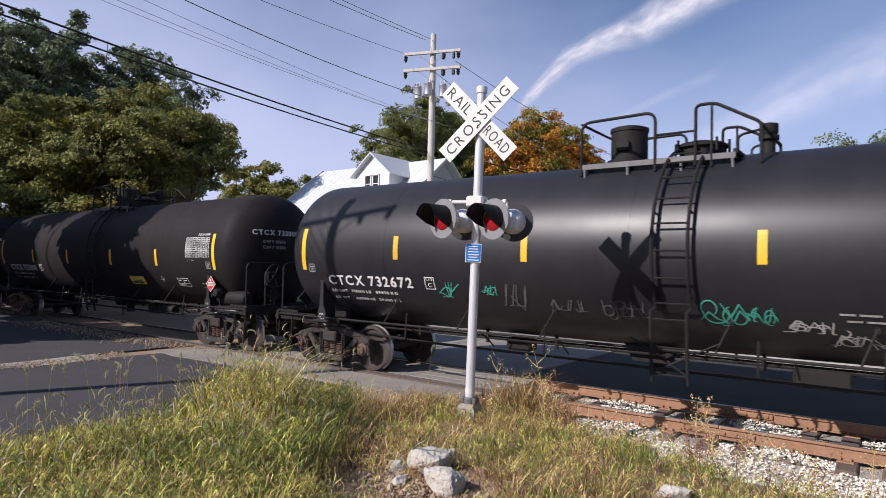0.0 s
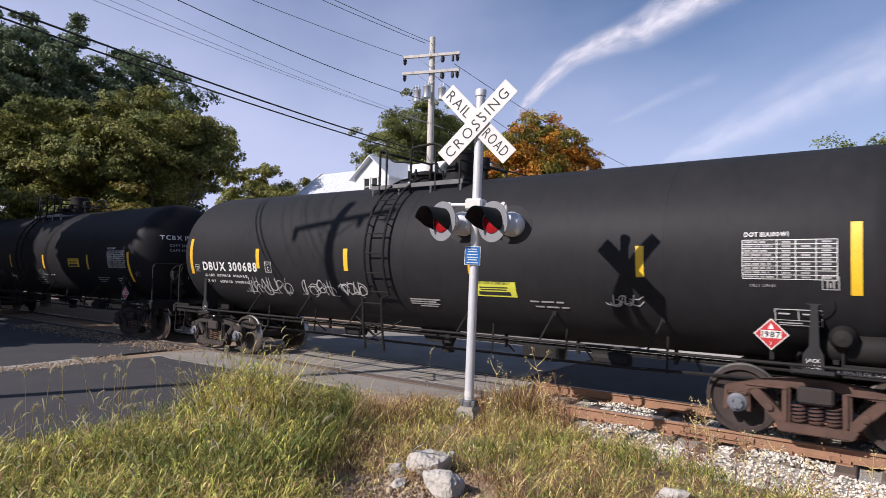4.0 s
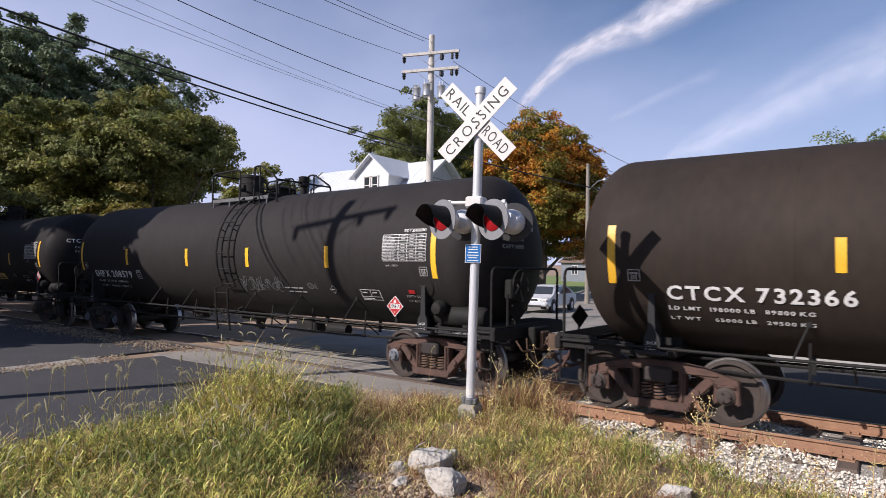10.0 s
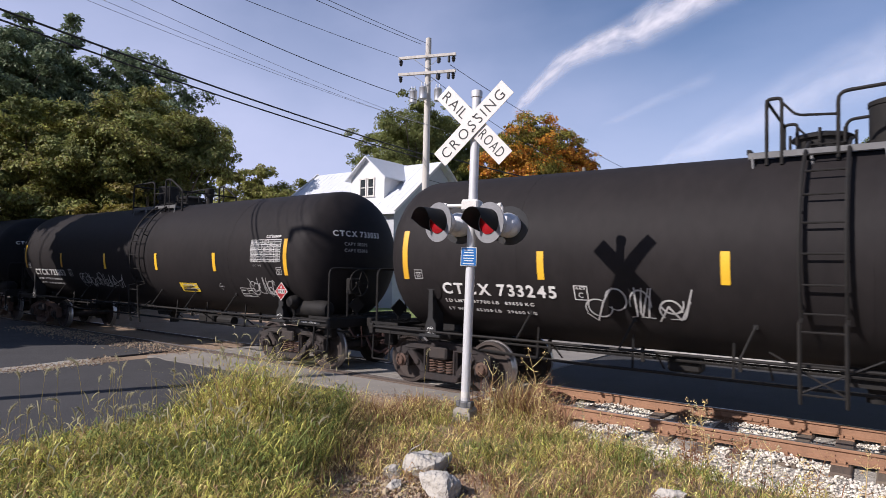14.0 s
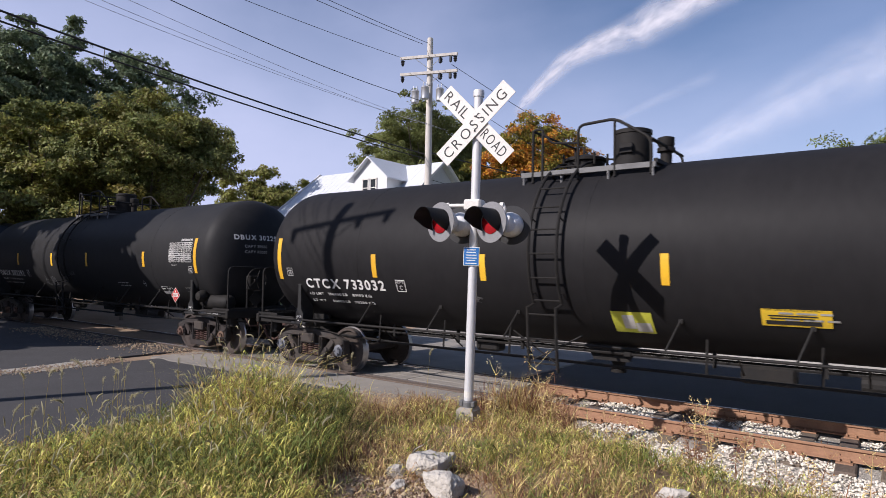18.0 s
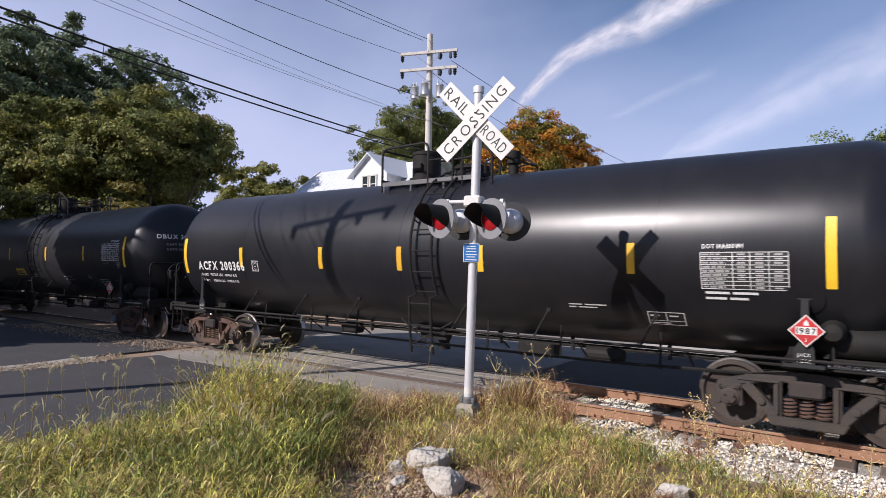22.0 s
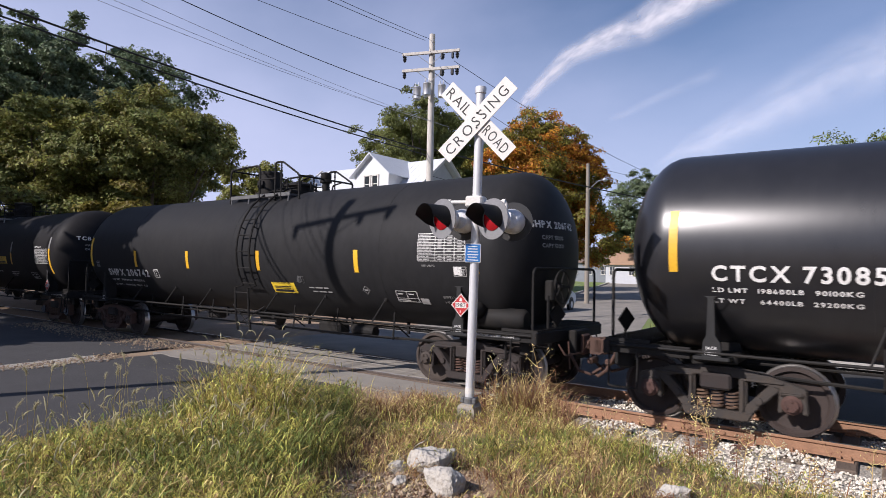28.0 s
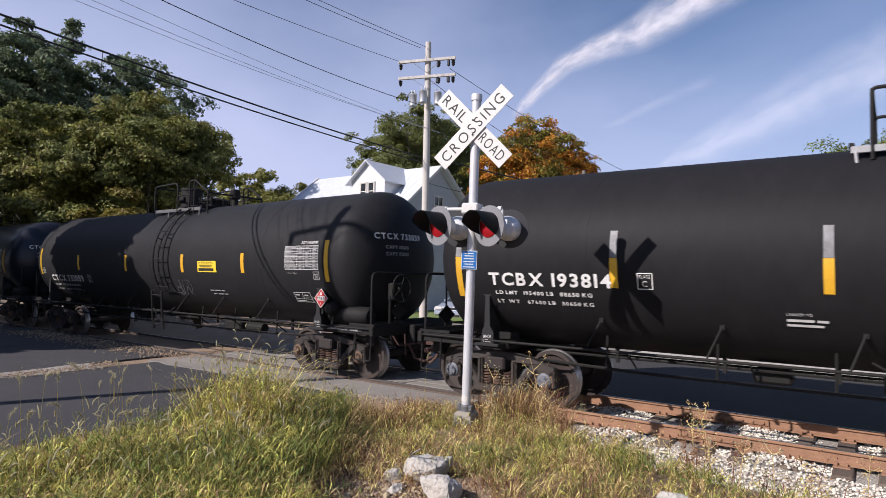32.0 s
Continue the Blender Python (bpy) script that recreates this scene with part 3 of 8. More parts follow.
# ---- leaves and grass ----
def cards(name, centers, normals, sizes, material, parent=None, long=1.5):
    """Leaves: pointed four-cornered blades, one mesh."""
    n = len(centers)
    nr = normals / np.linalg.norm(normals, axis=1, keepdims=True)
    up = np.random.RandomState(n).normal(size=(n, 3))
    u = np.cross(nr, up)
    u /= np.linalg.norm(u, axis=1, keepdims=True)
    w = np.cross(nr, u)
    s = sizes[:, None]
    v = np.stack([centers - u * s * long * 0.5, centers + w * s * 0.42 + nr * s * 0.12, centers + u * s * long * 0.5, centers - w * s * 0.42 + nr * s * 0.12], 1).reshape(-1, 3)
    f = np.arange(n * 4).reshape(n, 4)
    me = bpy.data.meshes.new(name)
    me.from_pydata(v.tolist(), [], f.tolist())
    return link_mesh(name, me, material, parent)


def tree(name, x, y, lobes, count, leaf, material, label, seed, trunk=0.22, limbs=9, clump=0.7, z0=None, second=None, category="tree", fork=0.35, share=0.12):
    """A trunk with limbs that reach into the lobes (x, y, z, rx, rz about the foot), and a crown of leaf clumps with gaps."""
    rnd = np.random.RandomState(seed)
    z = ground_z(x, y) if z0 is None else z0
    t = tagged(empty(name, pose(x, y, z - 0.05)), label, category)
    top = max(l[2] for l in lobes)
    bm = bmesh.new()
    mid = fork * top
    lean = rnd.normal(size=2) * 0.02 * top
    tube(bm, [(0, 0, 0), (lean[0] * 0.3, lean[1] * 0.3, mid * 0.5), (lean[0], lean[1], mid), (lean[0] * 1.6, lean[1] * 1.4, top * 0.85)], [trunk * 1.25, trunk, trunk * 0.85, trunk * 0.25], 8)
    part("trunk", bm, "bark", t, smooth=True)
    vol = np.array([l[3] ** 2 * l[4] for l in lobes])
    for i in range(limbs):
        l = lobes[rnd.choice(len(lobes), p=vol / vol.sum())]
        d = rnd.normal(size=3)
        d /= np.linalg.norm(d)
        end = np.array([l[0] + d[0] * l[3] * 0.6, l[1] + d[1] * l[3] * 0.6, l[2] + abs(d[2]) * l[4] * 0.5])
        a = np.array([lean[0], lean[1], mid * rnd.uniform(0.75, 1.25)])
        m = (a + end) / 2 + np.array([0, 0, -0.1 * top * rnd.rand()])
        bm = bmesh.new()
        tube(bm, [a, (a * 2 + m) / 3, m, end], [trunk * 0.5, trunk * 0.38, trunk * 0.25, trunk * 0.06], 6)
        part("limb", bm, "bark", t, smooth=True)
    C, N, S = [], [], []
    per, bough = 40, clump * 1.05
    todo = count // per
    while todo > 0:
        l = lobes[rnd.choice(len(lobes), p=vol / vol.sum())]
        d = rnd.normal(size=3)
        d /= np.linalg.norm(d)
        rad = rnd.uniform(0.25, 1.0) ** 0.5 * (1 + 0.22 * noise.noise(Vector(d) * 2.1 + Vector((seed, l[2], 0))))
        if d[2] < -0.5:
            rad *= 0.8
        rad *= max(0.5, 1 - 0.40 * bough / l[3])
        heart = np.array([l[0] + d[0] * l[3] * rad, l[1] + d[1] * l[3] * rad, l[2] + d[2] * l[4] * rad])
        wide = bough * rnd.uniform(0.6, 1.25)
        # a bough: pads of leaves over its crown and outer side, open below
        for k in range(rnd.randint(5, 11)):
            e = rnd.normal(size=3)
            e[2] = abs(e[2]) * 0.9 - 0.25
            e = e / np.linalg.norm(e) + d * 0.45
            e /= np.linalg.norm(e)
            c = heart + e * wide * np.array([0.95, 0.95, 0.80]) * rnd.uniform(0.65, 1.05)
            q = rnd.normal(size=(per, 3))
            q /= np.linalg.norm(q, axis=1, keepdims=True)
            q *= (rnd.uniform(0.1, 1.0, (per, 1)) ** 0.5) * np.array([1.0, 1.0, 0.55]) * clump * rnd.uniform(0.4, 0.75)
            q[:, 2] -= 0.35 * (q[:, 0] ** 2 + q[:, 1] ** 2) / clump
            C.append(c + q)
            N.append(e * 0.85 + np.array([0, 0, 0.4]) + rnd.normal(size=(per, 3)) * 0.5)
            S.append(rnd.uniform(0.6, 1.25, per) * leaf)
            todo -= 1
    C, N, S = np.concatenate(C), np.concatenate(N), np.concatenate(S)
    if second:
        pick = np.array([noise.noise(Vector(c) * 0.45 + Vector((seed, 0, 0))) for c in C]) + rnd.normal(size=len(C)) * 0.12 > share
        cards("foliage", C[pick], N[pick], S[pick], LEAF[second], t)
        C, N, S = C[~pick], N[~pick], S[~pick]
    cards("crown", C, N, S, LEAF[material], t)
    return t


def at(px_heading, distance):
    """A place on the ground from the eye, by heading in degrees and distance."""
    a = radians(px_heading)
    return EYE[0] + distance * math.cos(a), EYE[1] + distance * math.sin(a)


# headings: 126.7 is the middle of the view, larger to the west
def lobes_ball(h, r, n, seed, low=0.35):
    rnd = random.Random(seed)
    out = [(0, 0, h * 0.62, r * 0.8, h * 0.32)]
    for i in range(n):
        a = 6.283 * i / n + rnd.uniform(-0.3, 0.3)
        q = rnd.uniform(0.4, 0.62) * r
        out.append((q * math.cos(a), q * math.sin(a), h * rnd.uniform(low + 0.1, 0.8), r * rnd.uniform(0.38, 0.55), h * rnd.uniform(0.13, 0.2)))
    out.append((0.1 * r, -0.1 * r, h * 0.86, r * 0.42, h * 0.13))
    return out


x, y = at(152.5, 35)
tree("maple_tree", x, y, lobes_ball(11.6, 5.0, 14, 1, 0.1), 120000, 0.13, "mid", "broad green maple tree starting to turn, beside the track", 11, 0.3, second="dark", fork=0.2)
x, y = at(159.5, 37)
tree("maple_tree", x, y, lobes_ball(10.8, 5.8, 12, 2, 0.1), 80000, 0.14, "mid", "leafy green tree beside the maple", 12, 0.3, second="dark", fork=0.2)
x, y = at(156.6, 48)
tree("locust_tree", x, y, lobes_ball(19.0, 6.0, 16, 3, 0.30), 80000, 0.17, "far", "tall dark green tree with an open crown", 13, 0.4, clump=0.7, limbs=18)
x, y = at(164.5, 44)
tree("locust_tree", x, y, lobes_ball(18.4, 5.8, 14, 4, 0.30), 76000, 0.17, "far", "tall dark green tree with an open crown", 14, 0.4, clump=0.7, limbs=18)
x, y = at(153.0, 44)
tree("locust_tree", x, y, lobes_ball(16.0, 4.5, 12, 24, 0.28), 46000, 0.16, "far", "dark green tree behind the maple", 34, 0.4, clump=0.9)
x, y = at(154.0, 28.5)
tree("shrub", x, y, [(0, 0, 3.5, 1.5, 2.0), (1.3, 0.5, 2.9, 1.2, 1.8), (-1.2, 0.3, 3.0, 1.2, 1.8)], 12000, 0.14, "yellow", "yellowing shrub under the trees", 15, 0.06, clump=0.5, category="shrub")
x, y = at(143.5, 75)
tree("far_tree", x, y, lobes_ball(14.4, 5.6, 12, 5, 0.02), 46000, 0.24, "mid", "green tree far beyond the crossing", 16, 0.4, clump=1.1)
x, y = at(139.5, 80)
tree("far_tree", x, y, lobes_ball(13.6, 5.8, 12, 6, 0.02), 44000, 0.24, "mid", "green tree far beyond the crossing", 17, 0.4, clump=1.1)
x, y = at(128.6, 57)
tree("oak_tree", x, y, lobes_ball(18.8, 6.8, 16, 7, 0.2), 110000, 0.145, "dark", "large dark green tree behind the white house", 18, 0.45, clump=0.9)
x, y = at(124.2, 60)
tree("oak_tree", x, y, lobes_ball(17.4, 6.0, 12, 8, 0.2), 70000, 0.15, "dark", "large dark green tree behind the white house", 19, 0.45, clump=0.9)
x, y = at(117.6, 47)
tree("maple_tree", x, y, lobes_ball(14.5, 6.1, 22, 9, 0.16), 170000, 0.14, "orange", "maple tree in orange and green autumn leaf", 20, 0.35, second="olive", fork=0.2, share=-0.06, clump=0.8)
x, y = at(108.5, 92)
tree("far_tree", x, y, lobes_ball(16.6, 6.4, 16, 10, 0.08), 80000, 0.20, "far", "green tree down the street", 21, 0.4, clump=1.0)
x, y = at(102.3, 84)
tree("far_tree", x, y, lobes_ball(15.5, 5.5, 12, 21, 0.10), 44000, 0.20, "red", "russet autumn tree down the street", 31, 0.35, clump=0.9)
x, y = at(105.8, 78)
tree("far_tree", x, y, lobes_ball(9, 4.5, 7, 22, 0.1), 12000, 0.22, "mid", "bright green tree down the street", 32, 0.3, clump=0.9)
x, y = at(97.6, 60)
tree("far_tree", x, y, lobes_ball(10.5, 4.5, 7, 23, 0.15), 9000, 0.28, "red", "russet autumn tree beyond the lawn", 33, 0.3, clump=0.9)
x, y = at(96.6, 23)
tree("sumac", x, y, lobes_ball(5.6, 1.7, 10, 14, 0.02), 22000, 0.08, "bright", "feathery green sumac at the edge of the lawn", 27, 0.06, clump=0.35, limbs=9)
x, y = at(92.5, 20.5)
tree("weedy_bush", x, y, [(0, 0, 0.42, 0.8, 0.4), (0.9, 0.3, 0.36, 0.7, 0.34), (-0.9, 0.2, 0.32, 0.6, 0.3)], 5000, 0.07, "bright", "low weedy green bush beside the lane", 28, 0.03, clump=0.3, limbs=5, category="bush")
x, y = at(89.6, 25)
tree("walnut_tree", x, y, lobes_ball(7.4, 3.3, 18, 12, 0.26), 140000, 0.075, "bright", "leafy green walnut tree over the lawn", 23, 0.16, clump=0.55, fork=0.2)
tree("young_tree", -7.8, 17.1, lobes_ball(5.1, 1.25, 8, 13, 0.42), 7000, 0.13, "bright", "young green tree on a thin trunk by the lane", 24, 0.07, clump=0.32, limbs=9)
# trees behind the view shade the train's west end; outer ones added against skylight
for k, (x, y, h, r) in enumerate(((-23.0, -10.2, 12.4, 1.9), (-26.4, -10.4, 7.4, 2.2), (-22.6, -10.8, 7.2, 1.9), (-33.4, -9.8, 12.6, 5.2), (-44, -9.4, 12.6, 6.0), (-55, -9.2, 13, 6.5), (-32, -19, 18, 7.0), (-44, -20, 18, 7.0), (-58, -20, 18, 7.0), (-68, -8, 18, 7.0), (-80, 3, 18, 8.0), (-74, 14, 17, 7.0))):
    tree("shade_tree", x, y, lobes_ball(h, r, 10, 40 + k, 0.0), 9000, 0.55, "dark", "leafy tree set out of view to shade the train", 25 + k, 0.4, clump=1.0)


# ---- the crossing signal ----
POLE = Vector((-4.24, -3.80, 0.30))


def board(cx, cz, rot, w, h):
    bm = bmesh.new()
    box(bm, (0, 0, 0), (w, 0.012, h), 0.004)
    return bm


def crossing_signal():
    sig = tagged(empty("crossing_signal", pose(*POLE, 0, 1.2, 12)), "white railroad crossing signal with crossbuck and two red flashers", "crossing signal")
    bm = bmesh.new()
    plate(bm, [(-0.12, -0.35), (0.12, -0.35), (0.11, 0.15), (0.08, 0.18), (-0.08, 0.18), (-0.11, 0.15)], -0.12, 0.12)
    part("foundation", bm, "stained_concrete", sig, "chipped concrete foundation")
    bm = bmesh.new()
    for q in (-1, 1):
        box(bm, (q * 0.075, 0, 0.22), (0.05, 0.12, 0.07), 0.01)
    lathe(bm, [(0.075, 0.18), (0.075, 0.24), (0.06, 0.26)], 18)
    part("base_clamp", bm, "walk_grey", sig, "grey base clamp")
    bm = bmesh.new()
    lathe(bm, [(0.057, 0.18), (0.057, 4.06)], 24)
    part("pole", bm, "silver_pole", sig, "silver painted steel pole", True)
    bm = bmesh.new()
    lathe(bm, [(0.057, 4.0), (0.068, 4.005), (0.07, 4.07), (0.066, 4.085), (0.0001, 4.09)], 24)
    part("cap", bm, "silver_pole", sig, smooth=True)
    bm = bmesh.new()
    lathe(bm, [(0.0585, 0.30), (0.0585, 0.37)], 24)
    part("band", bm, "white_paint", sig)
    # crossbuck: two boards, the second halved across the first
    zc = 3.65
    for name, rot, words, yy in (("crossbuck_board", 45, ("RAIL", "ROAD"), -0.075), ("crossbuck_board", -45, ("CROSSING",), -0.094)):
        bm = bmesh.new()
        box(bm, (0, 0, 0), (1.22, 0.006, 0.23), 0.003)
        b = part(name, bm, "white_paint", sig, "white crossbuck board with black letters", m=pose(0, yy, zc, 0, rot, 0))
        if len(words) == 2:
            for word, xx in zip(words, (-0.56, 0.15)):
                letters = lettering(word, 0.19, 0.40)
                for v in letters.verts:
                    v.co = Vector((xx + v.co.x, -0.005, v.co.y - 0.065))
                part("lettering", letters, "black_letter", b)
        else:
            letters = lettering("CROSSING", 0.19, 1.06, 0.0, 1.7)
            for v in letters.verts:
                v.co = Vector((-0.54 + v.co.x, -0.005, v.co.y - 0.065))
            part("lettering", letters, "black_letter", b)
    bm = bmesh.new()
    for q in (-1, 1):
        tube(bm, [(0, -0.105, zc + q * 0.09), (0, 0.07, zc + q * 0.09)], 0.012, 6)
        tube(bm, bend([(-0.07, -0.07, zc + q * 0.09), (-0.07, 0.065, zc + q * 0.09), (0.07, 0.065, zc + q * 0.09), (0.07, -0.07, zc + q * 0.09)], 0.05), 0.010, 6)
    part("u_bolts", bm, "frame_black", sig)
    # flashers: junction box, arms, and two heads facing either way on each arm
    zf = 2.55
    bm = bmesh.new()
    box(bm, (0, -0.02, zf + 0.10), (0.22, 0.20, 0.14), 0.02)
    part("junction_box", bm, "white_paint", sig)
    for q in (-1, 1):
        bm = bmesh.new()
        tube(bm, bend([(q * 0.05, -0.02, zf + 0.10), (q * 0.39, -0.02, zf + 0.10), (q * 0.39, -0.02, zf - 0.02)], 0.05), 0.024, 10)
        lathe(bm, [(0.036, -0.02), (0.036, 0.02)], 10, pose(q * 0.36, -0.02, zf + 0.10, 0, 90, 0))
        arm = part("arm", bm, "white_paint", sig, smooth=True)
    for q in (-1, 1):
        for face in (-1, 1):
            head_at = pose(q * 0.33, -0.10, zf - 0.12, 0, 0, -24)
            if face > 0:
                head_at = pose(q * 0.33 + 0.07, 0.17, zf - 0.12, 0, 0, 184)
            bm = bmesh.new()
            lathe(bm, [(0.245, 0.10), (0.245, 0.108)], 40, pose(0, 0, 0, 90, 0, 0))
            bg = part("background_disc", bm, "disc_grey" if face < 0 else "black_paint", sig, "round backing disc of a flasher", m=head_at)
            bm = bmesh.new()
            lathe(bm, [(0.155, 0.09), (0.155, 0.0), (0.14, -0.05), (0.10, -0.10), (0.0001, -0.11)], 28, pose(0, 0, 0, 90, 0, 0))
            part("housing", bm, "silver_paint", bg, "silver lamp housing", True)
            bm = bmesh.new()
            lathe(bm, [(0.0001, 0.150), (0.05, 0.147), (0.10, 0.138), (0.14, 0.118), (0.142, 0.105)], 28, pose(0, 0, 0, 90, 0, 0))
            part("lens", bm, "red_lens", bg, "red glass lens", True)
            bm = bmesh.new()
            n, rings = 22, []
            for y0, open_at in ((0.106, -42), (0.25, -22), (0.40, 10)):
                ring = []
                for k in range(n + 1):
                    a = radians(open_at + (180 - 2 * open_at) * k / n)
                    ring.append(bm.verts.new((0.165 * math.cos(a), -y0, 0.165 * math.sin(a))))
                rings.append(ring)
            for a, b in zip(rings, rings[1:]):
                for k in range(n):
                    bm.faces.new((a[k], a[k + 1], b[k + 1], b[k]))
            bmesh.ops.solidify(bm, geom=bm.faces[:], thickness=0.004)
            part("visor", bm, "black_paint", bg, "black cutaway visor", True)
    # small blue notice
    zn = 2.02
    bm = bmesh.new()
    box(bm, (0, 0, 0), (0.20, 0.004, 0.23), 0.002)
    b = part("notice", bm, "white_paint", sig, "small blue and white notice plate", m=pose(0, -0.068, zn, 0, 0, 8))
    bm = bmesh.new()
    box(bm, (0, -0.003, 0), (0.184, 0.003, 0.214))
    part("notice_field", bm, "sign_blue", b)
    bm = bmesh.new()
    for z, w in ((0.08, 0.11), (0.05, 0.12), (0.015, 0.13), (-0.02, 0.14), (-0.05, 0.11), (-0.085, 0.14)):
        box(bm, (0, -0.0055, z), (w, 0.002, 0.011))
    part("notice_writing", bm, "white_letter", b)
    return sig


crossing_signal()


# ---- high clouds ----
def vapour(name, places, widths, density, label, seed):
    """A drifting vapour trail far up, thin and ragged, along headings and elevations."""
    m = bpy.data.materials.new(name)
    m.use_nodes = True
    n, l = m.node_tree.nodes, m.node_tree.links
    uv = n.new("ShaderNodeUVMap")
    uv.uv_map = "across"
    sx = n.new("ShaderNodeSeparateXYZ")
    l.new(uv.outputs[0], sx.inputs[0])
    edge = n.new("ShaderNodeMath")
    edge.operation = 'PINGPONG'
    edge.inputs[1].default_value = 0.5
    l.new(sx.outputs[1], edge.inputs[0])
    nz = n.new("ShaderNodeTexNoise")
    nz.inputs["Scale"].default_value, nz.inputs["Detail"].default_value, nz.inputs["Roughness"].default_value = 1.6, 3, 0.5
    mp = n.new("ShaderNodeMapping")
    mp.inputs["Scale"].default_value = (1.0, 2.4, 1)
    mp.inputs["Location"].default_value = (seed, 0, 0)
    l.new(uv.outputs[0], mp.inputs[0])
    l.new(mp.outputs[0], nz.inputs[0])
    a = n.new("ShaderNodeMapRange")
    a.interpolation_type = 'SMOOTHSTEP'
    a.inputs[1].default_value, a.inputs[2].default_value, a.inputs[4].default_value = 0.0, 0.5, density
    l.new(edge.outputs[0], a.inputs[0])
    b = n.new("ShaderNodeMapRange")
    b.inputs[1].default_value, b.inputs[2].default_value = 0.1, 0.75
    l.new(nz.outputs[0], b.inputs[0])
    ends = n.new("ShaderNodeMath")
    ends.operation = 'PINGPONG'
    ends.inputs[1].default_value = len(places) / 2 - 0.5
    l.new(sx.outputs[0], ends.inputs[0])
    e2 = n.new("ShaderNodeMapRange")
    e2.inputs[2].default_value = 0.8
    l.new(ends.outputs[0], e2.inputs[0])
    mu = n.new("ShaderNodeMath")
    mu.operation = 'MULTIPLY'
    l.new(a.outputs[0], mu.inputs[0])
    l.new(b.outputs[0], mu.inputs[1])
    m2 = n.new("ShaderNodeMath")
    m2.operation = 'MULTIPLY'
    l.new(mu.outputs[0], m2.inputs[0])
    l.new(e2.outputs[0], m2.inputs[1])
    df = n.new("ShaderNodeBsdfDiffuse")
    df.inputs[0].default_value = (0.85, 0.85, 0.87, 1)
    tp = n.new("ShaderNodeBsdfTransparent")
    mx = n.new("ShaderNodeMixShader")
    l.new(m2.outputs[0], mx.inputs[0])
    l.new(tp.outputs[0], mx.inputs[1])
    l.new(df.outputs[0], mx.inputs[2])
    l.new(mx.outputs[0], n["Material Output"].inputs[0])
    bm = bmesh.new()
    lay = bm.loops.layers.uv.new("across")
    rows, far_off = [], 3000.0
    pts = []
    for hd, el in places:
        h, e = radians(hd), radians(el)
        pts.append(Vector(EYE) + far_off * Vector((math.cos(h) * math.cos(e), math.sin(h) * math.cos(e), math.sin(e))))
    for i, p in enumerate(pts):
        d = (pts[min(i + 1, len(pts) - 1)] - pts[max(i - 1, 0)]).normalized()
        q = d.cross((p - Vector(EYE)).normalized()).normalized() * widths[i] * far_off / 2
        rows.append((bm.verts.new(p - q), bm.verts.new(p + q)))
    for i, (a0, b0) in enumerate(zip(rows, rows[1:])):
        f = bm.faces.new((a0[0], a0[1], b0[1], b0[0]))
        for lp, w in zip(f.loops, ((i, 0), (i, 1), (i + 1, 1), (i + 1, 0))):
            lp[lay].uv = w
    ob = part(name, bm, m)
    ob.visible_shadow = False
    return tagged(ob, label, "cloud", "", "structure")


vapour("vapour_trail", ((120.05, 14.48), (118.49, 16.1), (115.15, 19.09), (112.11, 20.23), (108.9, 21.08), (105.55, 22.6), (101.89, 24.39), (97.79, 26.27)),
       (0.016, 0.026, 0.040, 0.052, 0.066, 0.080, 0.095, 0.11), 1.0, "white spreading vapour trail in the sky", 1.0)
vapour("vapour_trail", ((108.14, 8.56), (103.53, 11.02), (99.21, 13.0), (95.18, 14.97), (90.83, 16.38), (86.46, 17.84)),
       (0.03, 0.06, 0.08, 0.10, 0.12, 0.14), 0.30, "faint wide vapour trail in the sky", 4.0)
vapour("vapour_trail", ((112.12, 13.4), (110.12, 14.02), (107.72, 15.07), (104.02, 16.4), (102, 17.0)), (0.012, 0.016, 0.02, 0.025, 0.03), 0.13, "faint wisp of cloud in the sky", 7.0)


# ---- utility poles and wires ----
def crossarm(bm, z, half, x0=0.0):
    box(bm, (x0, -0.16, z), (2 * half, 0.09, 0.115), 0.008)


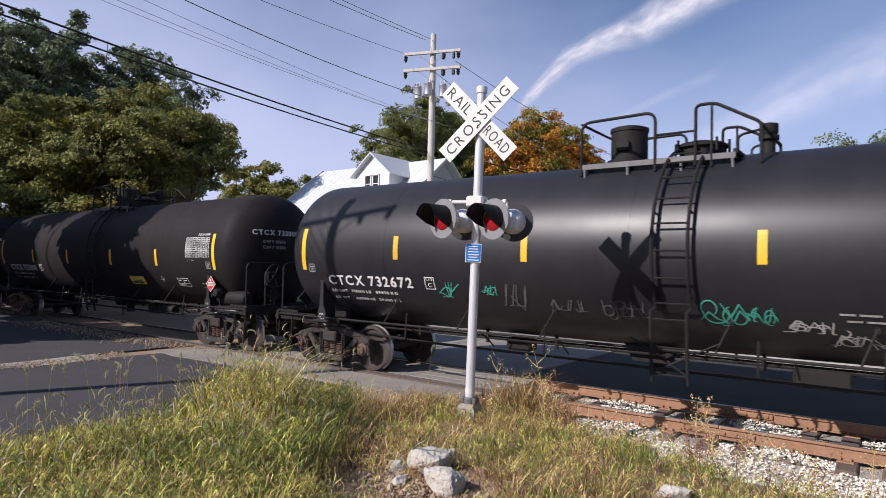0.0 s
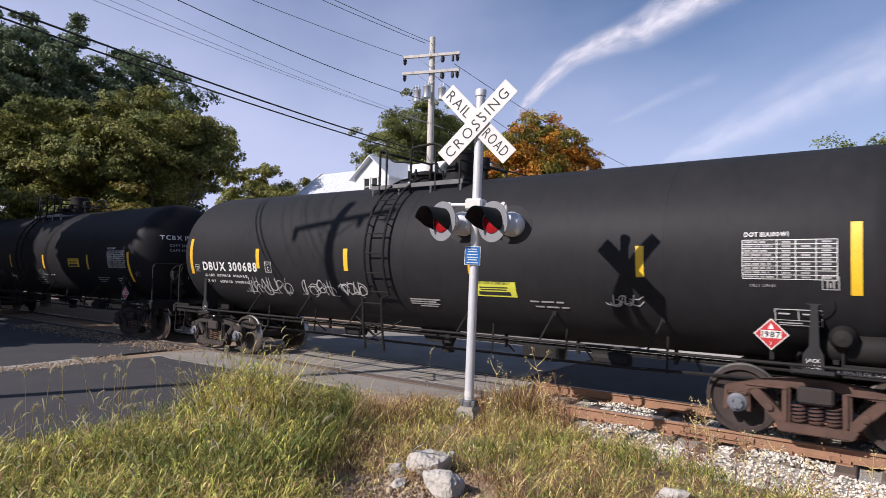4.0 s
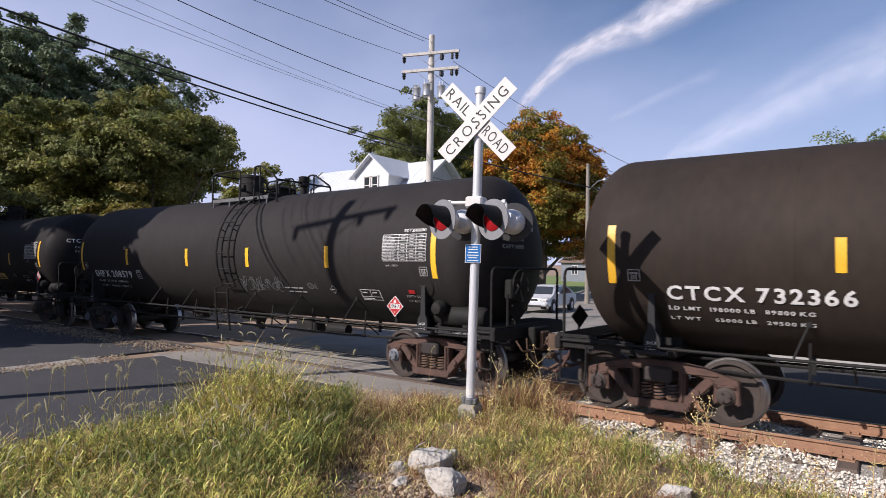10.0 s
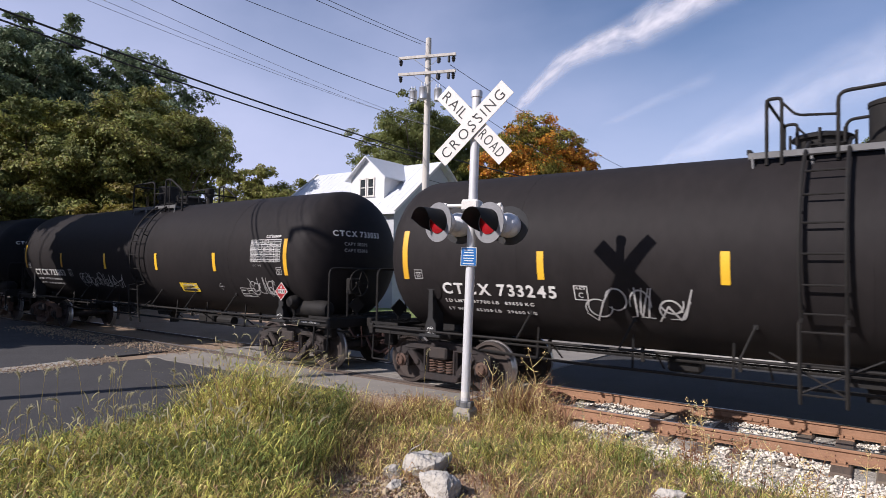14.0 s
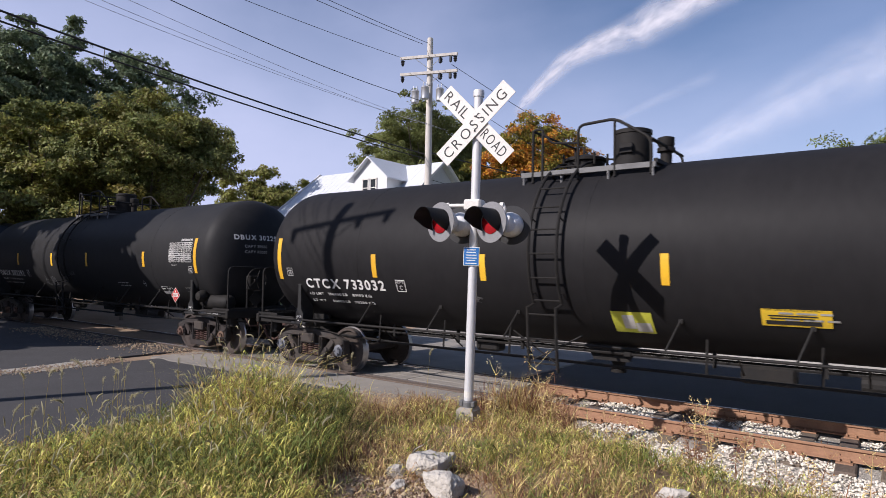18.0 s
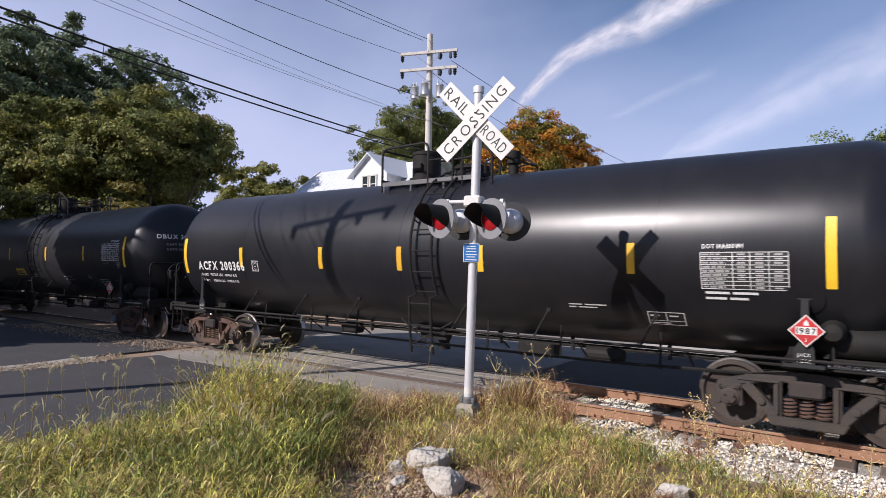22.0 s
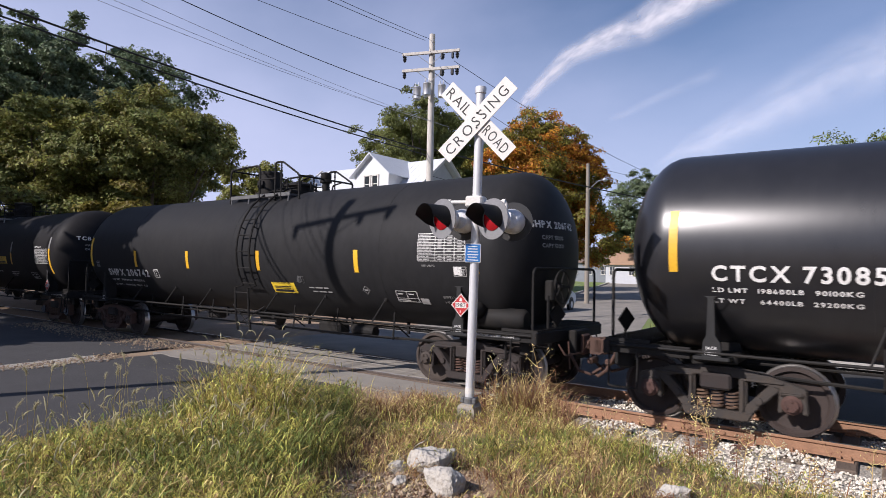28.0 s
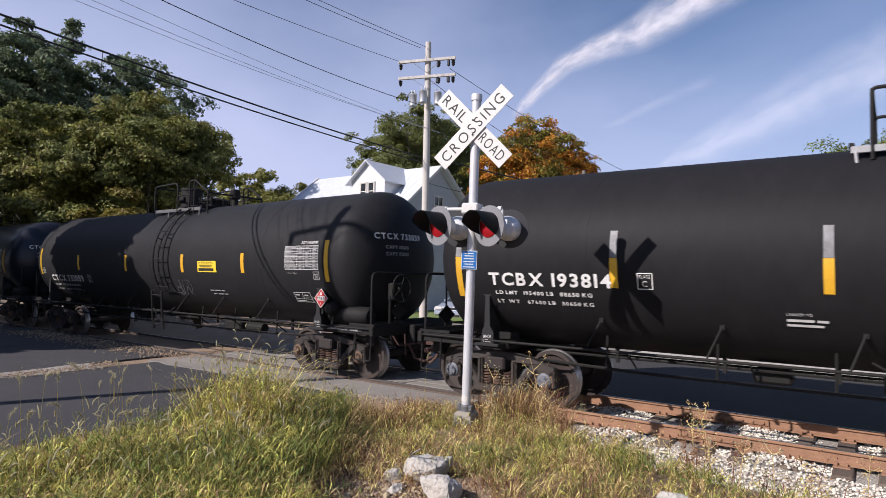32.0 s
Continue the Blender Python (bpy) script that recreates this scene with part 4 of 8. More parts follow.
def utility_pole(name, x, y, top, label, cans=True, arms=True, levels=(0.62, 1.28), half=1.22, rot=0):
    p = tagged(empty(name, pose(x, y, ground_z(x, y), 0, 0, rot)), label, "utility pole")
    bm = bmesh.new()
    tube(bm, [(0, 0, -0.3), (0, 0, top * 0.5), (0, 0, top)], [0.17, 0.145, 0.115], 14)
    part("pole", bm, "pole_wood" if cans else "pole_grey", p, smooth=True)
    if arms:
        for z in (top - d for d in levels):
            bm = bmesh.new()
            crossarm(bm, z, half)
            a = part("crossarm", bm, "pole_wood", p)
            for xx in (-half + 0.1, half * 0.42, half - 0.1):
                bm = bmesh.new()
                lathe(bm, [(0.02, z - 0.05), (0.03, z - 0.09), (0.085, z - 0.11), (0.05, z - 0.15), (0.085, z - 0.18), (0.05, z - 0.22), (0.075, z - 0.25), (0.02, z - 0.33)], 10, pose(xx, -0.16, 0))
                part("insulator", bm, "black_paint", a, smooth=True)
            bm = bmesh.new()
            for q in (-1, 1):
                tube(bm, [(q * 0.6, -0.17, z - 0.04), (0, -0.14, z - 0.5)], 0.014, 5)
            part("brace", bm, "galvanized", a)
        for xx in (0.5, 0.95) if len(levels) > 1 else ():
            bm = bmesh.new()
            box(bm, (xx, -0.24, top - 1.02), (0.10, 0.10, 0.26), 0.03)
            box(bm, (xx, -0.27, top - 1.70), (0.12, 0.12, 0.24), 0.03)
            part("cutout", bm, "black_paint", p, "dark fuse cutout")
    if cans:
        for q, zz in ((-0.55, 0.0), (-0.05, 0.06), (0.50, 0.02)):
            bm = bmesh.new()
            yy = -0.42 if abs(q) < 0.2 else -0.18
            lathe(bm, [(0.0001, top - 2.72 + zz), (0.13, top - 2.70 + zz), (0.155, top - 2.67 + zz), (0.155, top - 2.25 + zz), (0.17, top - 2.23 + zz), (0.13, top - 2.17 + zz), (0.0001, top - 2.16 + zz)], 20, pose(q, yy, 0))
            for k in (-1, 1):
                lathe(bm, [(0.02, top - 2.19 + zz), (0.03, top - 2.14 + zz), (0.02, top - 2.10 + zz), (0.03, top - 2.07 + zz), (0.015, top - 2.0 + zz)], 8, pose(q + k * 0.07, yy, 0))
            box(bm, (q, (yy - 0.1) / 2 + 0.05, top - 2.4 + zz), (0.08, abs(yy), 0.06))
            part("transformer", bm, "galvanized", p, "grey pole transformer can", True)
    return p


UP = Vector((-15.28, 9.45, 0))
NP = Vector((-13.65, -11.5, 0))
utility_pole("utility_pole", UP.x, UP.y, 11.75, "weathered utility pole with crossarms and three transformers", levels=(0.80, 1.48), rot=20)
utility_pole("utility_pole", NP.x, NP.y, 11.3, "weathered utility pole with one crossarm across the road", cans=False, levels=(0.45,), half=1.5, rot=12)


def wire(name, a, b, sagging, r, material, label, n=24):
    a, b = Vector(a), Vector(b)
    bm = bmesh.new()
    tube(bm, [a.lerp(b, i / n) - Vector((0, 0, 4 * sagging * (i / n) * (1 - i / n))) for i in range(n + 1)], r, 5)
    return tagged(part(name, bm, material), label, "cable")


def far_end(p, q, k):
    """The same line carried on past the near pole."""
    return tuple(Vector(q) + (Vector(q) - Vector(p)) * k)


for xx, z0, z1, droop, r, m in ((0.0, 11.45, 10.35, 0.25, 0.010, "cable"), (-0.25, 11.45, 10.2, 0.25, 0.010, "cable"), (-1.1, 10.98, 9.7, 0.25, 0.009, "cable"), (0.0, 9.0, 9.55, 0.56, 0.012, "cable"),
                               (0.5, 7.95, 8.1, 0.35, 0.0055, "cable_grey"), (0.8, 7.8, 8.2, 0.35, 0.0055, "cable_grey"), (1.1, 7.7, 8.45, 0.35, 0.0055, "cable_grey")):
    wire("power_line", (UP.x + xx, UP.y - 0.16, z0), (NP.x + xx, NP.y - 0.16, z1), droop, r, m, "thin overhead power line")
for z0, z1, r in ((6.92, 7.50, 0.024), (6.74, 7.28, 0.021)):
    wire("telephone_cable", (UP.x - 0.15, UP.y - 0.1, z0), (NP.x - 0.15, NP.y, z1), 0.22, r, "cable", "thick black overhead telephone cable")
wire("telephone_cable", (UP.x, UP.y, 7.0), (*at(92, 70)[:2], 7.4), 1.0, 0.03, "cable", "black overhead cable over the lawn")
wire("power_line", (UP.x + 1.1, UP.y, 10.4), (*at(92, 60)[:2], 7.5), 2.6, 0.011, "cable", "thin overhead power line")

# street lamp pole down the street
x, y = at(113.4, 42)
lamp = utility_pole("street_lamp", x, y, 9.4, "brown wooden pole with a street lamp arm", cans=False, arms=False)
bm = bmesh.new()
tube(bm, [(0, 0, 7.6), (0.9, -0.5, 8.1), (1.5, -0.9, 8.12)], 0.03, 6)
part("lamp_arm", bm, "galvanized", lamp)
bm = bmesh.new()
lathe(bm, [(0.05, 0.12), (0.16, 0.06), (0.18, 0.0), (0.10, -0.10), (0.0001, -0.12)], 14, pose(1.55, -0.92, 8.08))
part("lamp_head", bm, "galvanized", lamp, smooth=True)
for dz in (7.4, 9.2):
    wire("power_line", (x, y, dz), (*at(95, 60)[:2], dz - 0.8), 0.5, 0.012, "cable", "thin overhead power line")
    wire("power_line", (x, y, dz), (UP.x, UP.y, dz - 1.5 if dz < 8 else dz + 1), 0.5, 0.012, "cable", "thin overhead power line")


# ---- houses ----
def window(parent, m, w, h, frame_mat="white_paint", bars_n=1):
    bm = bmesh.new()
    for c, s in (((0, 0, h / 2), (w + 0.1, 0.08, 0.08)), ((0, 0, -h / 2), (w + 0.14, 0.1, 0.08)), ((-w / 2, 0, 0), (0.08, 0.08, h)), ((w / 2, 0, 0), (0.08, 0.08, h)), ((0, 0, 0), (w, 0.06, 0.05))):
        box(bm, c, s)
    for k in range(bars_n):
        box(bm, (-w / 2 + w * (k + 1) / (bars_n + 1), 0, 0), (0.06, 0.07, h))
    wdw = part("window", bm, frame_mat, parent, m=m)
    bm = bmesh.new()
    box(bm, (0, 0.02, 0), (w, 0.02, h))
    part("pane", bm, "glass_dark", wdw)
    return wdw


def slab(bm, quad, thick):
    """A flat board under four corners, of some thickness downwards."""
    a = [bm.verts.new(p) for p in quad]
    b = [bm.verts.new((p[0], p[1], p[2] - thick)) for p in quad]
    bm.faces.new(a)
    bm.faces.new(b[::-1])
    for i in range(4):
        j = (i + 1) % 4
        bm.faces.new((a[j], a[i], b[i], b[j]))
    bmesh.ops.recalc_face_normals(bm, faces=bm.faces[:])


def gable_house(name, x, y, rot, length, depth, eave, ridge, walls, roof, label, over=0.4, windows=()):
    """A house with a gabled roof; ridge along its own x."""
    h = tagged(empty(name, pose(x, y, ground_z(x, y), 0, 0, rot)), label, "house")
    a, d = length / 2, depth / 2
    bm = bmesh.new()
    v = [bm.verts.new(p) for p in ((-a, -d, 0), (a, -d, 0), (a, d, 0), (-a, d, 0), (-a, -d, eave - 0.14), (a, -d, eave - 0.14), (a, d, eave - 0.14), (-a, d, eave - 0.14), (-a, 0, ridge - 0.16), (a, 0, ridge - 0.16))]
    for f in ((0, 1, 5, 4), (2, 3, 7, 6), (1, 2, 6, 9, 5), (3, 0, 4, 8, 7), (4, 5, 9, 8), (6, 7, 8, 9), (3, 2, 1, 0)):
        bm.faces.new([v[i] for i in f])
    part("wall", bm, walls, h)
    k = (ridge - eave) / d
    for s in (-1, 1):
        bm = bmesh.new()
        n = max(2, int(length / 0.45))
        lo, top = (s * (d + over), eave - k * over), (0, ridge)
        slab(bm, ((-a - over, lo[0], lo[1]), (a + over, lo[0], lo[1]), (a + over, s * 0.001, ridge), (-a - over, s * 0.001, ridge)), 0.10)
        sheet_of = part("roof", bm, roof, h)
        if roof == "roof_white" and s < 0:
            for j in range(n + 1):                            # standing seams
                bm = bmesh.new()
                xx = -a - over + (length + 2 * over) * j / n
                tube(bm, [(xx, lo[0], lo[1] + 0.006), (xx, 0, ridge + 0.006)], 0.007, 4)
                part("seam", bm, roof, sheet_of)
    for q in (-1, 1):
        for s in (-1, 1):
            bm = bmesh.new()
            tube(bm, [(q * (a + over), s * (d + over), eave - k * over + 0.05), (q * (a + over), 0, ridge + 0.05)], 0.08, 4)
            part("bargeboard", bm, "white_paint", h)
    for wx, side, wz, w, hh in windows:
        if side in "fb":
            s = -1 if side == "f" else 1
            window(h, pose(wx, s * (d + 0.03), wz, 0, 0, 0 if s < 0 else 180), w, hh)
        else:
            s = 1 if side == "r" else -1
            window(h, pose(s * (a + 0.03), wx, wz, 0, 0, 90 * s), w, hh)
    return h


HX, HY = -26.6, 21.0
white = gable_house("white_house", HX - 2.1, HY, 0, 10.8, 8.4, 5.9, 9.2, "siding_grey", "roof_white", "house with a bright white metal roof and a dormer", windows=[(-2.2, "f", 3.4, 1.0, 1.4), (2.2, "f", 3.4, 1.0, 1.4), (0, "r", 6.6, 0.9, 1.2), (-2, "r", 3.4, 1.0, 1.4), (2, "r", 3.4, 1.0, 1.4)])
bm = bmesh.new()
w, fy, bz, ez, rz = 1.40, -3.3, 6.2, 8.05, 9.25                         # the dormer
v = [bm.verts.new(p) for p in ((-w, fy, bz), (w, fy, bz), (w, fy, ez), (0, fy, rz), (-w, fy, ez), (-w, 0, bz), (w, 0, bz), (w, 0, ez), (0, 0, rz), (-w, 0, ez))]
for f in ((0, 1, 2, 3, 4), (1, 6, 7, 2), (0, 4, 9, 5)):
    bm.faces.new([v[i] for i in f])
part("dormer", bm, "siding", white, "white clapboard dormer", m=pose(2.4, 0, 0))
for s in (-1, 1):
    bm = bmesh.new()
    slab(bm, ((s * (w + 0.3), fy - 0.3, ez - 0.16), (s * 0.001, fy - 0.3, rz + 0.06), (s * 0.001, 0.5, rz + 0.06), (s * (w + 0.3), 0.5, ez - 0.16)), 0.09)
    part("dormer_roof", bm, "roof_white", white, m=pose(2.4, 0, 0))
for q in (-0.33, 0.33):
    window(white, pose(2.4 + q, fy - 0.04, 7.35), 0.50, 1.10, bars_n=0)
gable_house("house_wing", HX - 11.4, HY + 1.5, 90, 8, 4.6, 5.2, 7.0, "siding", "shingle", "low house with a grey shingle roof beside the white-roofed house", windows=[(0, "l", 4.3, 0.8, 1.0)])
x, y = at(139.2, 60)
gable_house("far_house", x, y, 0, 8, 7, 4.2, 6.4, "siding", "shingle", "small white house among trees", windows=[(0, "f", 2.2, 1.0, 1.3)])
x, y = at(111.6, 98)
gable_house("far_house", x, y, -20, 12, 8, 3.2, 5.4, "siding_shaded", "shingle", "grey bungalow with a porch down the street, darkened for tree shade", windows=[(-3, "f", 1.8, 1.2, 1.3), (0, "f", 1.8, 1.2, 1.3), (3, "f", 1.8, 1.2, 1.3)])
x, y = at(109.0, 92)
gable_house("far_house", x, y, -20, 6.5, 6, 3.0, 5.2, "siding_grey", "shingle_tan", "small white house with a tan shingle roof", windows=[(-2, "f", 1.8, 1.0, 1.2), (1.5, "f", 1.8, 1.0, 1.2), (0, "l", 1.8, 1.0, 1.2)])


# ---- parked cars ----
def motor_car(name, x, y, rot, body_mat, label):
    c = tagged(empty(name, pose(x, y, ground_z(x, y) + 0.03, 0, 0, rot)), label, "car")
    bm = bmesh.new()
    side = [(-2.2, 0.35), (2.15, 0.35), (2.25, 0.55), (2.2, 0.75), (1.3, 0.92), (0.7, 1.38), (-0.9, 1.42), (-1.7, 1.0), (-2.15, 0.92), (-2.25, 0.6)]
    plate(bm, side, -0.85, 0.85)
    for v in bm.verts:
        if v.co.z > 1.0:
            v.co.y *= 0.78
    bmesh.ops.bevel(bm, geom=bm.edges[:], offset=0.06, segments=2, affect='EDGES')
    bmesh.ops.recalc_face_normals(bm, faces=bm.faces[:])
    body = part("body", bm, body_mat, c, smooth=True)
    bm = bmesh.new()
    for s in (-1, 1):
        vs = [bm.verts.new(p) for p in ((-1.45, s * 0.86, 0.98), (1.05, s * 0.86, 0.98), (0.6, s * 0.72, 1.32), (-0.85, s * 0.72, 1.34))]
        bm.faces.new(vs if s < 0 else vs[::-1])
    part("side_glass", bm, "glass_dark", c)
    for xs_, z0_, z1_, x1_ in ((1.27, 0.97, 1.34, 0.78), (-1.68, 1.03, 1.38, -1.0)):
        bm = bmesh.new()
        bm.faces.new([bm.verts.new(p) for p in ((xs_ + 0.03 * (1 if xs_ > 0 else -1), -0.7, z0_), (xs_ + 0.03 * (1 if xs_ > 0 else -1), 0.7, z0_), (x1_ + 0.04 * (1 if xs_ > 0 else -1), 0.6, z1_), (x1_ + 0.04 * (1 if xs_ > 0 else -1), -0.6, z1_))])
        part("windscreen", bm, "glass_dark", c)
    for sx in (-1.4, 1.4):
        for sy in (-0.78, 0.78):
            bm = bmesh.new()
            lathe(bm, [(0.2, -0.1), (0.31, -0.09), (0.32, 0.0), (0.31, 0.09), (0.2, 0.1)], 20, pose(sx, sy, 0.32, 90, 0, 0))
            w = part("wheel", bm, "tyre", c, smooth=True)
            bm = bmesh.new()
            lathe(bm, [(0.0001, 0.105), (0.19, 0.10), (0.2, 0.09)], 16, pose(sx, sy, 0.32, 90 if sy < 0 else -90, 0, 0))
            part("hub", bm, "silver_paint", w)
    bm = bmesh.new()
    box(bm, (2.25, 0, 0.70), (0.05, 0.62, 0.10), 0.015)
    part("grille", bm, "black_paint", c)
    bm = bmesh.new()
    box(bm, (2.24, 0, 0.47), (0.16, 1.62, 0.18), 0.05)
    part("bumper", bm, body_mat, c)
    bm = bmesh.new()
    box(bm, (2.31, 0, 0.38), (0.04, 1.0, 0.10), 0.01)
    part("air_intake", bm, "black_paint", c)
    for sy in (-1, 1):
        bm = bmesh.new()
        box(bm, (0.98, sy * 0.93, 1.0), (0.12, 0.18, 0.12), 0.03)
        part("door_mirror", bm, body_mat, c)
        for sx in (-1.4, 1.4):
            bm = bmesh.new()
            lathe(bm, [(0.0001, 0.02), (0.38, 0.02), (0.38, 0.0)], 20, pose(sx, sy * 0.845, 0.36, -90 * sy, 0, 0))
            part("wheel_arch", bm, "black_paint", c)
        bm = bmesh.new()
        tube(bm, [(0.0, sy * 0.868, 0.42), (0.0, sy * 0.868, 0.95), (-0.02, sy * 0.80, 1.36)], 0.012, 4)
        part("door_seam", bm, "black_paint", c)
    for sy in (-0.6, 0.6):
        bm = bmesh.new()
        box(bm, (2.24, sy, 0.70), (0.09, 0.40, 0.13), 0.03)
        part("headlight", bm, "white_paint", c)
        bm = bmesh.new()
        box(bm, (-2.2, sy, 0.75), (0.06, 0.3, 0.14), 0.03)
        part("tail_light", bm, "placard_red", c)
    return c


motor_car("silver_car", *at(116.9, 33.5), -84, "silver_paint", "silver saloon car waiting at the crossing")
motor_car("silver_car", *at(123.4, 29.5), -84, "blue_paint", "pale blue-grey car waiting first at the crossing")
x, y = at(89.2, 62)
motor_car("red_car", x, y, 15, "red_paint", "red car with a pale roof parked beyond the lawn")


# ---- the bank: grass, weeds, stones ----
def blades(name, px, py, height, width, lean, materials, label, seed, category="grass", lift=0.0, bow=0.5):
    """Grass blades: each a tapering strip that bows over."""
    r = np.random.RandomState(seed)
    n = len(px)
    z = np.array([ground_z(a, b) for a, b in zip(px, py)]) - 0.02 + lift
    a = r.uniform(0, 2 * np.pi, n)
    d = np.stack([np.cos(a), np.sin(a), np.zeros(n)], 1)
    f = np.stack([-np.sin(a + 0.6), np.cos(a + 0.6), np.zeros(n)], 1)
    base = np.stack([px, py, z], 1)
    hh, ww = height[:, None], width[:, None]
    ln = (lean * r.uniform(0.2, 1.4, n))[:, None]
    up = np.array([0, 0, 1.0])
    p1 = base + up * hh * 0.45 + d * hh * ln * 0.22
    p2 = base + up * hh * 0.80 + d * hh * ln * (0.22 + bow * 0.5)
    p3 = base + up * hh * (1.0 - 0.15 * ln * bow) + d * hh * ln * (0.22 + bow * 1.2)
    v = np.stack([base - f * ww, base + f * ww, p1 - f * ww * 0.9, p1 + f * ww * 0.9, p2 - f * ww * 0.55, p2 + f * ww * 0.55, p3], 1)
    mi = r.choice(len(materials), n, p=[m[1] for m in materials])
    out = []
    for k, (m, _) in enumerate(materials):
        s = mi == k
        c = int(s.sum())
        if not c:
            continue
        q = (np.arange(c) * 7)[:, None]
        quads = np.concatenate([q + [0, 1, 3, 2], q + [2, 3, 5, 4]]).tolist()
        tris = (q + [4, 5, 6]).tolist()
        me = bpy.data.meshes.new(name)
        me.from_pydata(v[s].reshape(-1, 3).tolist(), [], quads + tris)
        out.append(tagged(link_mesh(name, me, GRASS[m]), label, category, "", "stuff"))
    return out


def in_bank(x, y):
    """Where the bank's grass grows."""
    edge = -6.9 + 0.2 * math.sin(y * 1.3) + 0.12 * math.sin(y * 4.1) + 1.5 * smooth(-5.2, -3.9, y)
    track_edge = -3.2 + 0.85 * smooth(-5.2, -4.4, x) - 1.5 * smooth(-3.9, -1.6, x)
    return x > edge and y < track_edge + 0.18 * math.sin(x * 2.3) + 0.1 * math.sin(x * 7.1)


def bank_points(n, x0, x1, y0, y1, seed, keep=None):
    r = np.random.RandomState(seed)
    out = []
    while len(out) < n:
        x, y = r.uniform(x0, x1), r.uniform(y0, y1)
        if not in_bank(x, y) or (keep and r.rand() > keep(x, y)):
            continue
        if math.hypot(x, y + 10.1) < 1.6:
            continue
        out.append((x, y))
    a = np.array(out)
    return a[:, 0], a[:, 1]


def dry_side(x, y):
    """0 in the tall green grass to the west, 1 in the dry short grass by the pole and the track."""
    return smooth(-4.85, -4.05, x + 0.82 * (y + 6.0) + 0.4 * noise.noise((x * 1.2, y * 1.2, 7)))


def patch(x, y, k):
    return 0.5 + 0.5 * noise.noise((x * 0.9, y * 0.9, k))


rg = np.random.RandomState(31)
def leafy(name, px, py, height, leaves, length, width, mats, label, seed, category="grass"):
    """Stalks with short arching leaves all the way up."""
    r = np.random.RandomState(seed)
    n = len(px)
    z = np.array([ground_z(a, b) for a, b in zip(px, py)]) - 0.02
    lean = r.normal(size=(n, 2)) * 0.16
    s = r.uniform(0.12, 1.0, (n, leaves)) ** 0.8
    hh = height[:, None]
    base = np.stack([px[:, None] + lean[:, :1] * hh * s * s, py[:, None] + lean[:, 1:] * hh * s * s, z[:, None] + hh * s], 2).reshape(-1, 3)
    m = n * leaves
    a = r.uniform(0, 2 * np.pi, m)
    rise, fall = r.uniform(0.15, 0.65, m), r.uniform(-0.35, 0.55, m)
    L = (length * r.uniform(0.5, 1.3, m))[:, None]
    W = (width * r.uniform(0.6, 1.3, m))[:, None]
    d = np.stack([np.cos(a), np.sin(a), np.zeros(m)], 1)
    f = np.stack([-np.sin(a), np.cos(a), r.uniform(-0.6, 0.6, m)], 1)
    up = np.array([0, 0, 1.0])
    p1 = base + d * L * 0.45 + up * L * rise[:, None]
    p2 = base + d * L + up * L * fall[:, None]
    v = np.stack([base, p1 - f * W, p2, p1 + f * W], 1)
    pick = r.choice(len(mats), n, p=[w for _, w in mats]).repeat(leaves)
    for k, (mt, _) in enumerate(mats):
        q = pick == k
        c = int(q.sum())
        if c:
            me = bpy.data.meshes.new(name)
            me.from_pydata(v[q].reshape(-1, 3).tolist(), [], np.arange(c * 4).reshape(c, 4).tolist())
            tagged(link_mesh(name, me, GRASS[mt]), label, category, "", "stuff")


TALL = "tall yellow-green foxtail grass on the bank"
DRY = "dry tan grass on the bank by the track"


def bare(x, y):
    """0 in the trodden gravelly patch round the broken concrete, 1 where grass grows."""
    s, p = -0.66 * x + 0.75 * (y + 10.1), 0.75 * x + 0.66 * (y + 10.1)
    d = math.hypot((p - 0.12) / 0.72, (s - 4.9) / 0.66) + 0.45 * noise.noise((x * 1.8, y * 1.8, 3.0))
    return smooth(0.80, 1.2, d)


def crest(x, y):
    return math.exp(-((x + 5.45) / 0.5) ** 2 - ((y + 6.05) / 0.55) ** 2)


def tufts(name, n, area, seed, keep, high, weights, per, label, lean, width, spread=0.045):
    """Grass in tufts: each a spray of blades of one age, with soil between."""
    r = np.random.RandomState(seed)
    cx, cy = bank_points(n, *area, seed + 1, keep)
    kinds = sorted(GRASS)
    pick = np.array([r.choice(len(kinds), p=weights(a, b, r, kinds)) for a, b in zip(cx, cy)])
    ht = np.array([high(a, b) for a, b in zip(cx, cy)]) * r.uniform(0.4, 1.4, n)
    for k in range(len(kinds)):
        q = pick == k
        if not q.any():
            continue
        c = int(q.sum())
        x = cx[q].repeat(per) + r.normal(size=c * per) * spread
        y = cy[q].repeat(per) + r.normal(size=c * per) * spread
        h = ht[q].repeat(per) * r.uniform(0.35, 1.1, c * per)
        blades(name, x, y, h, r.uniform(0.45, 1.1, c * per) * width, lean, [(kinds[k], 1.0)], label, seed + 5 + k, bow=0.6)


def mix_of(kinds, **w):
    v = np.array([w.get(k, 0.0) for k in kinds])
    return v / v.sum()


def tall_mix(x, y, r, kinds):
    g = patch(x * 0.9, y * 0.9, 12.0) + r.normal() * 0.12 + 0.35 * crest(x, y) - 0.25 * math.exp(-((x + 4.3) / 0.5) ** 2 - ((y + 6.4) / 0.6) ** 2)
    if g > 0.68:
        return mix_of(kinds, lime=0.62, tan=0.25, green=0.13)
    if g > 0.44:
        return mix_of(kinds, lime=0.50, green=0.28, tan=0.22)
    return mix_of(kinds, green=0.62, lime=0.33, tan=0.05)


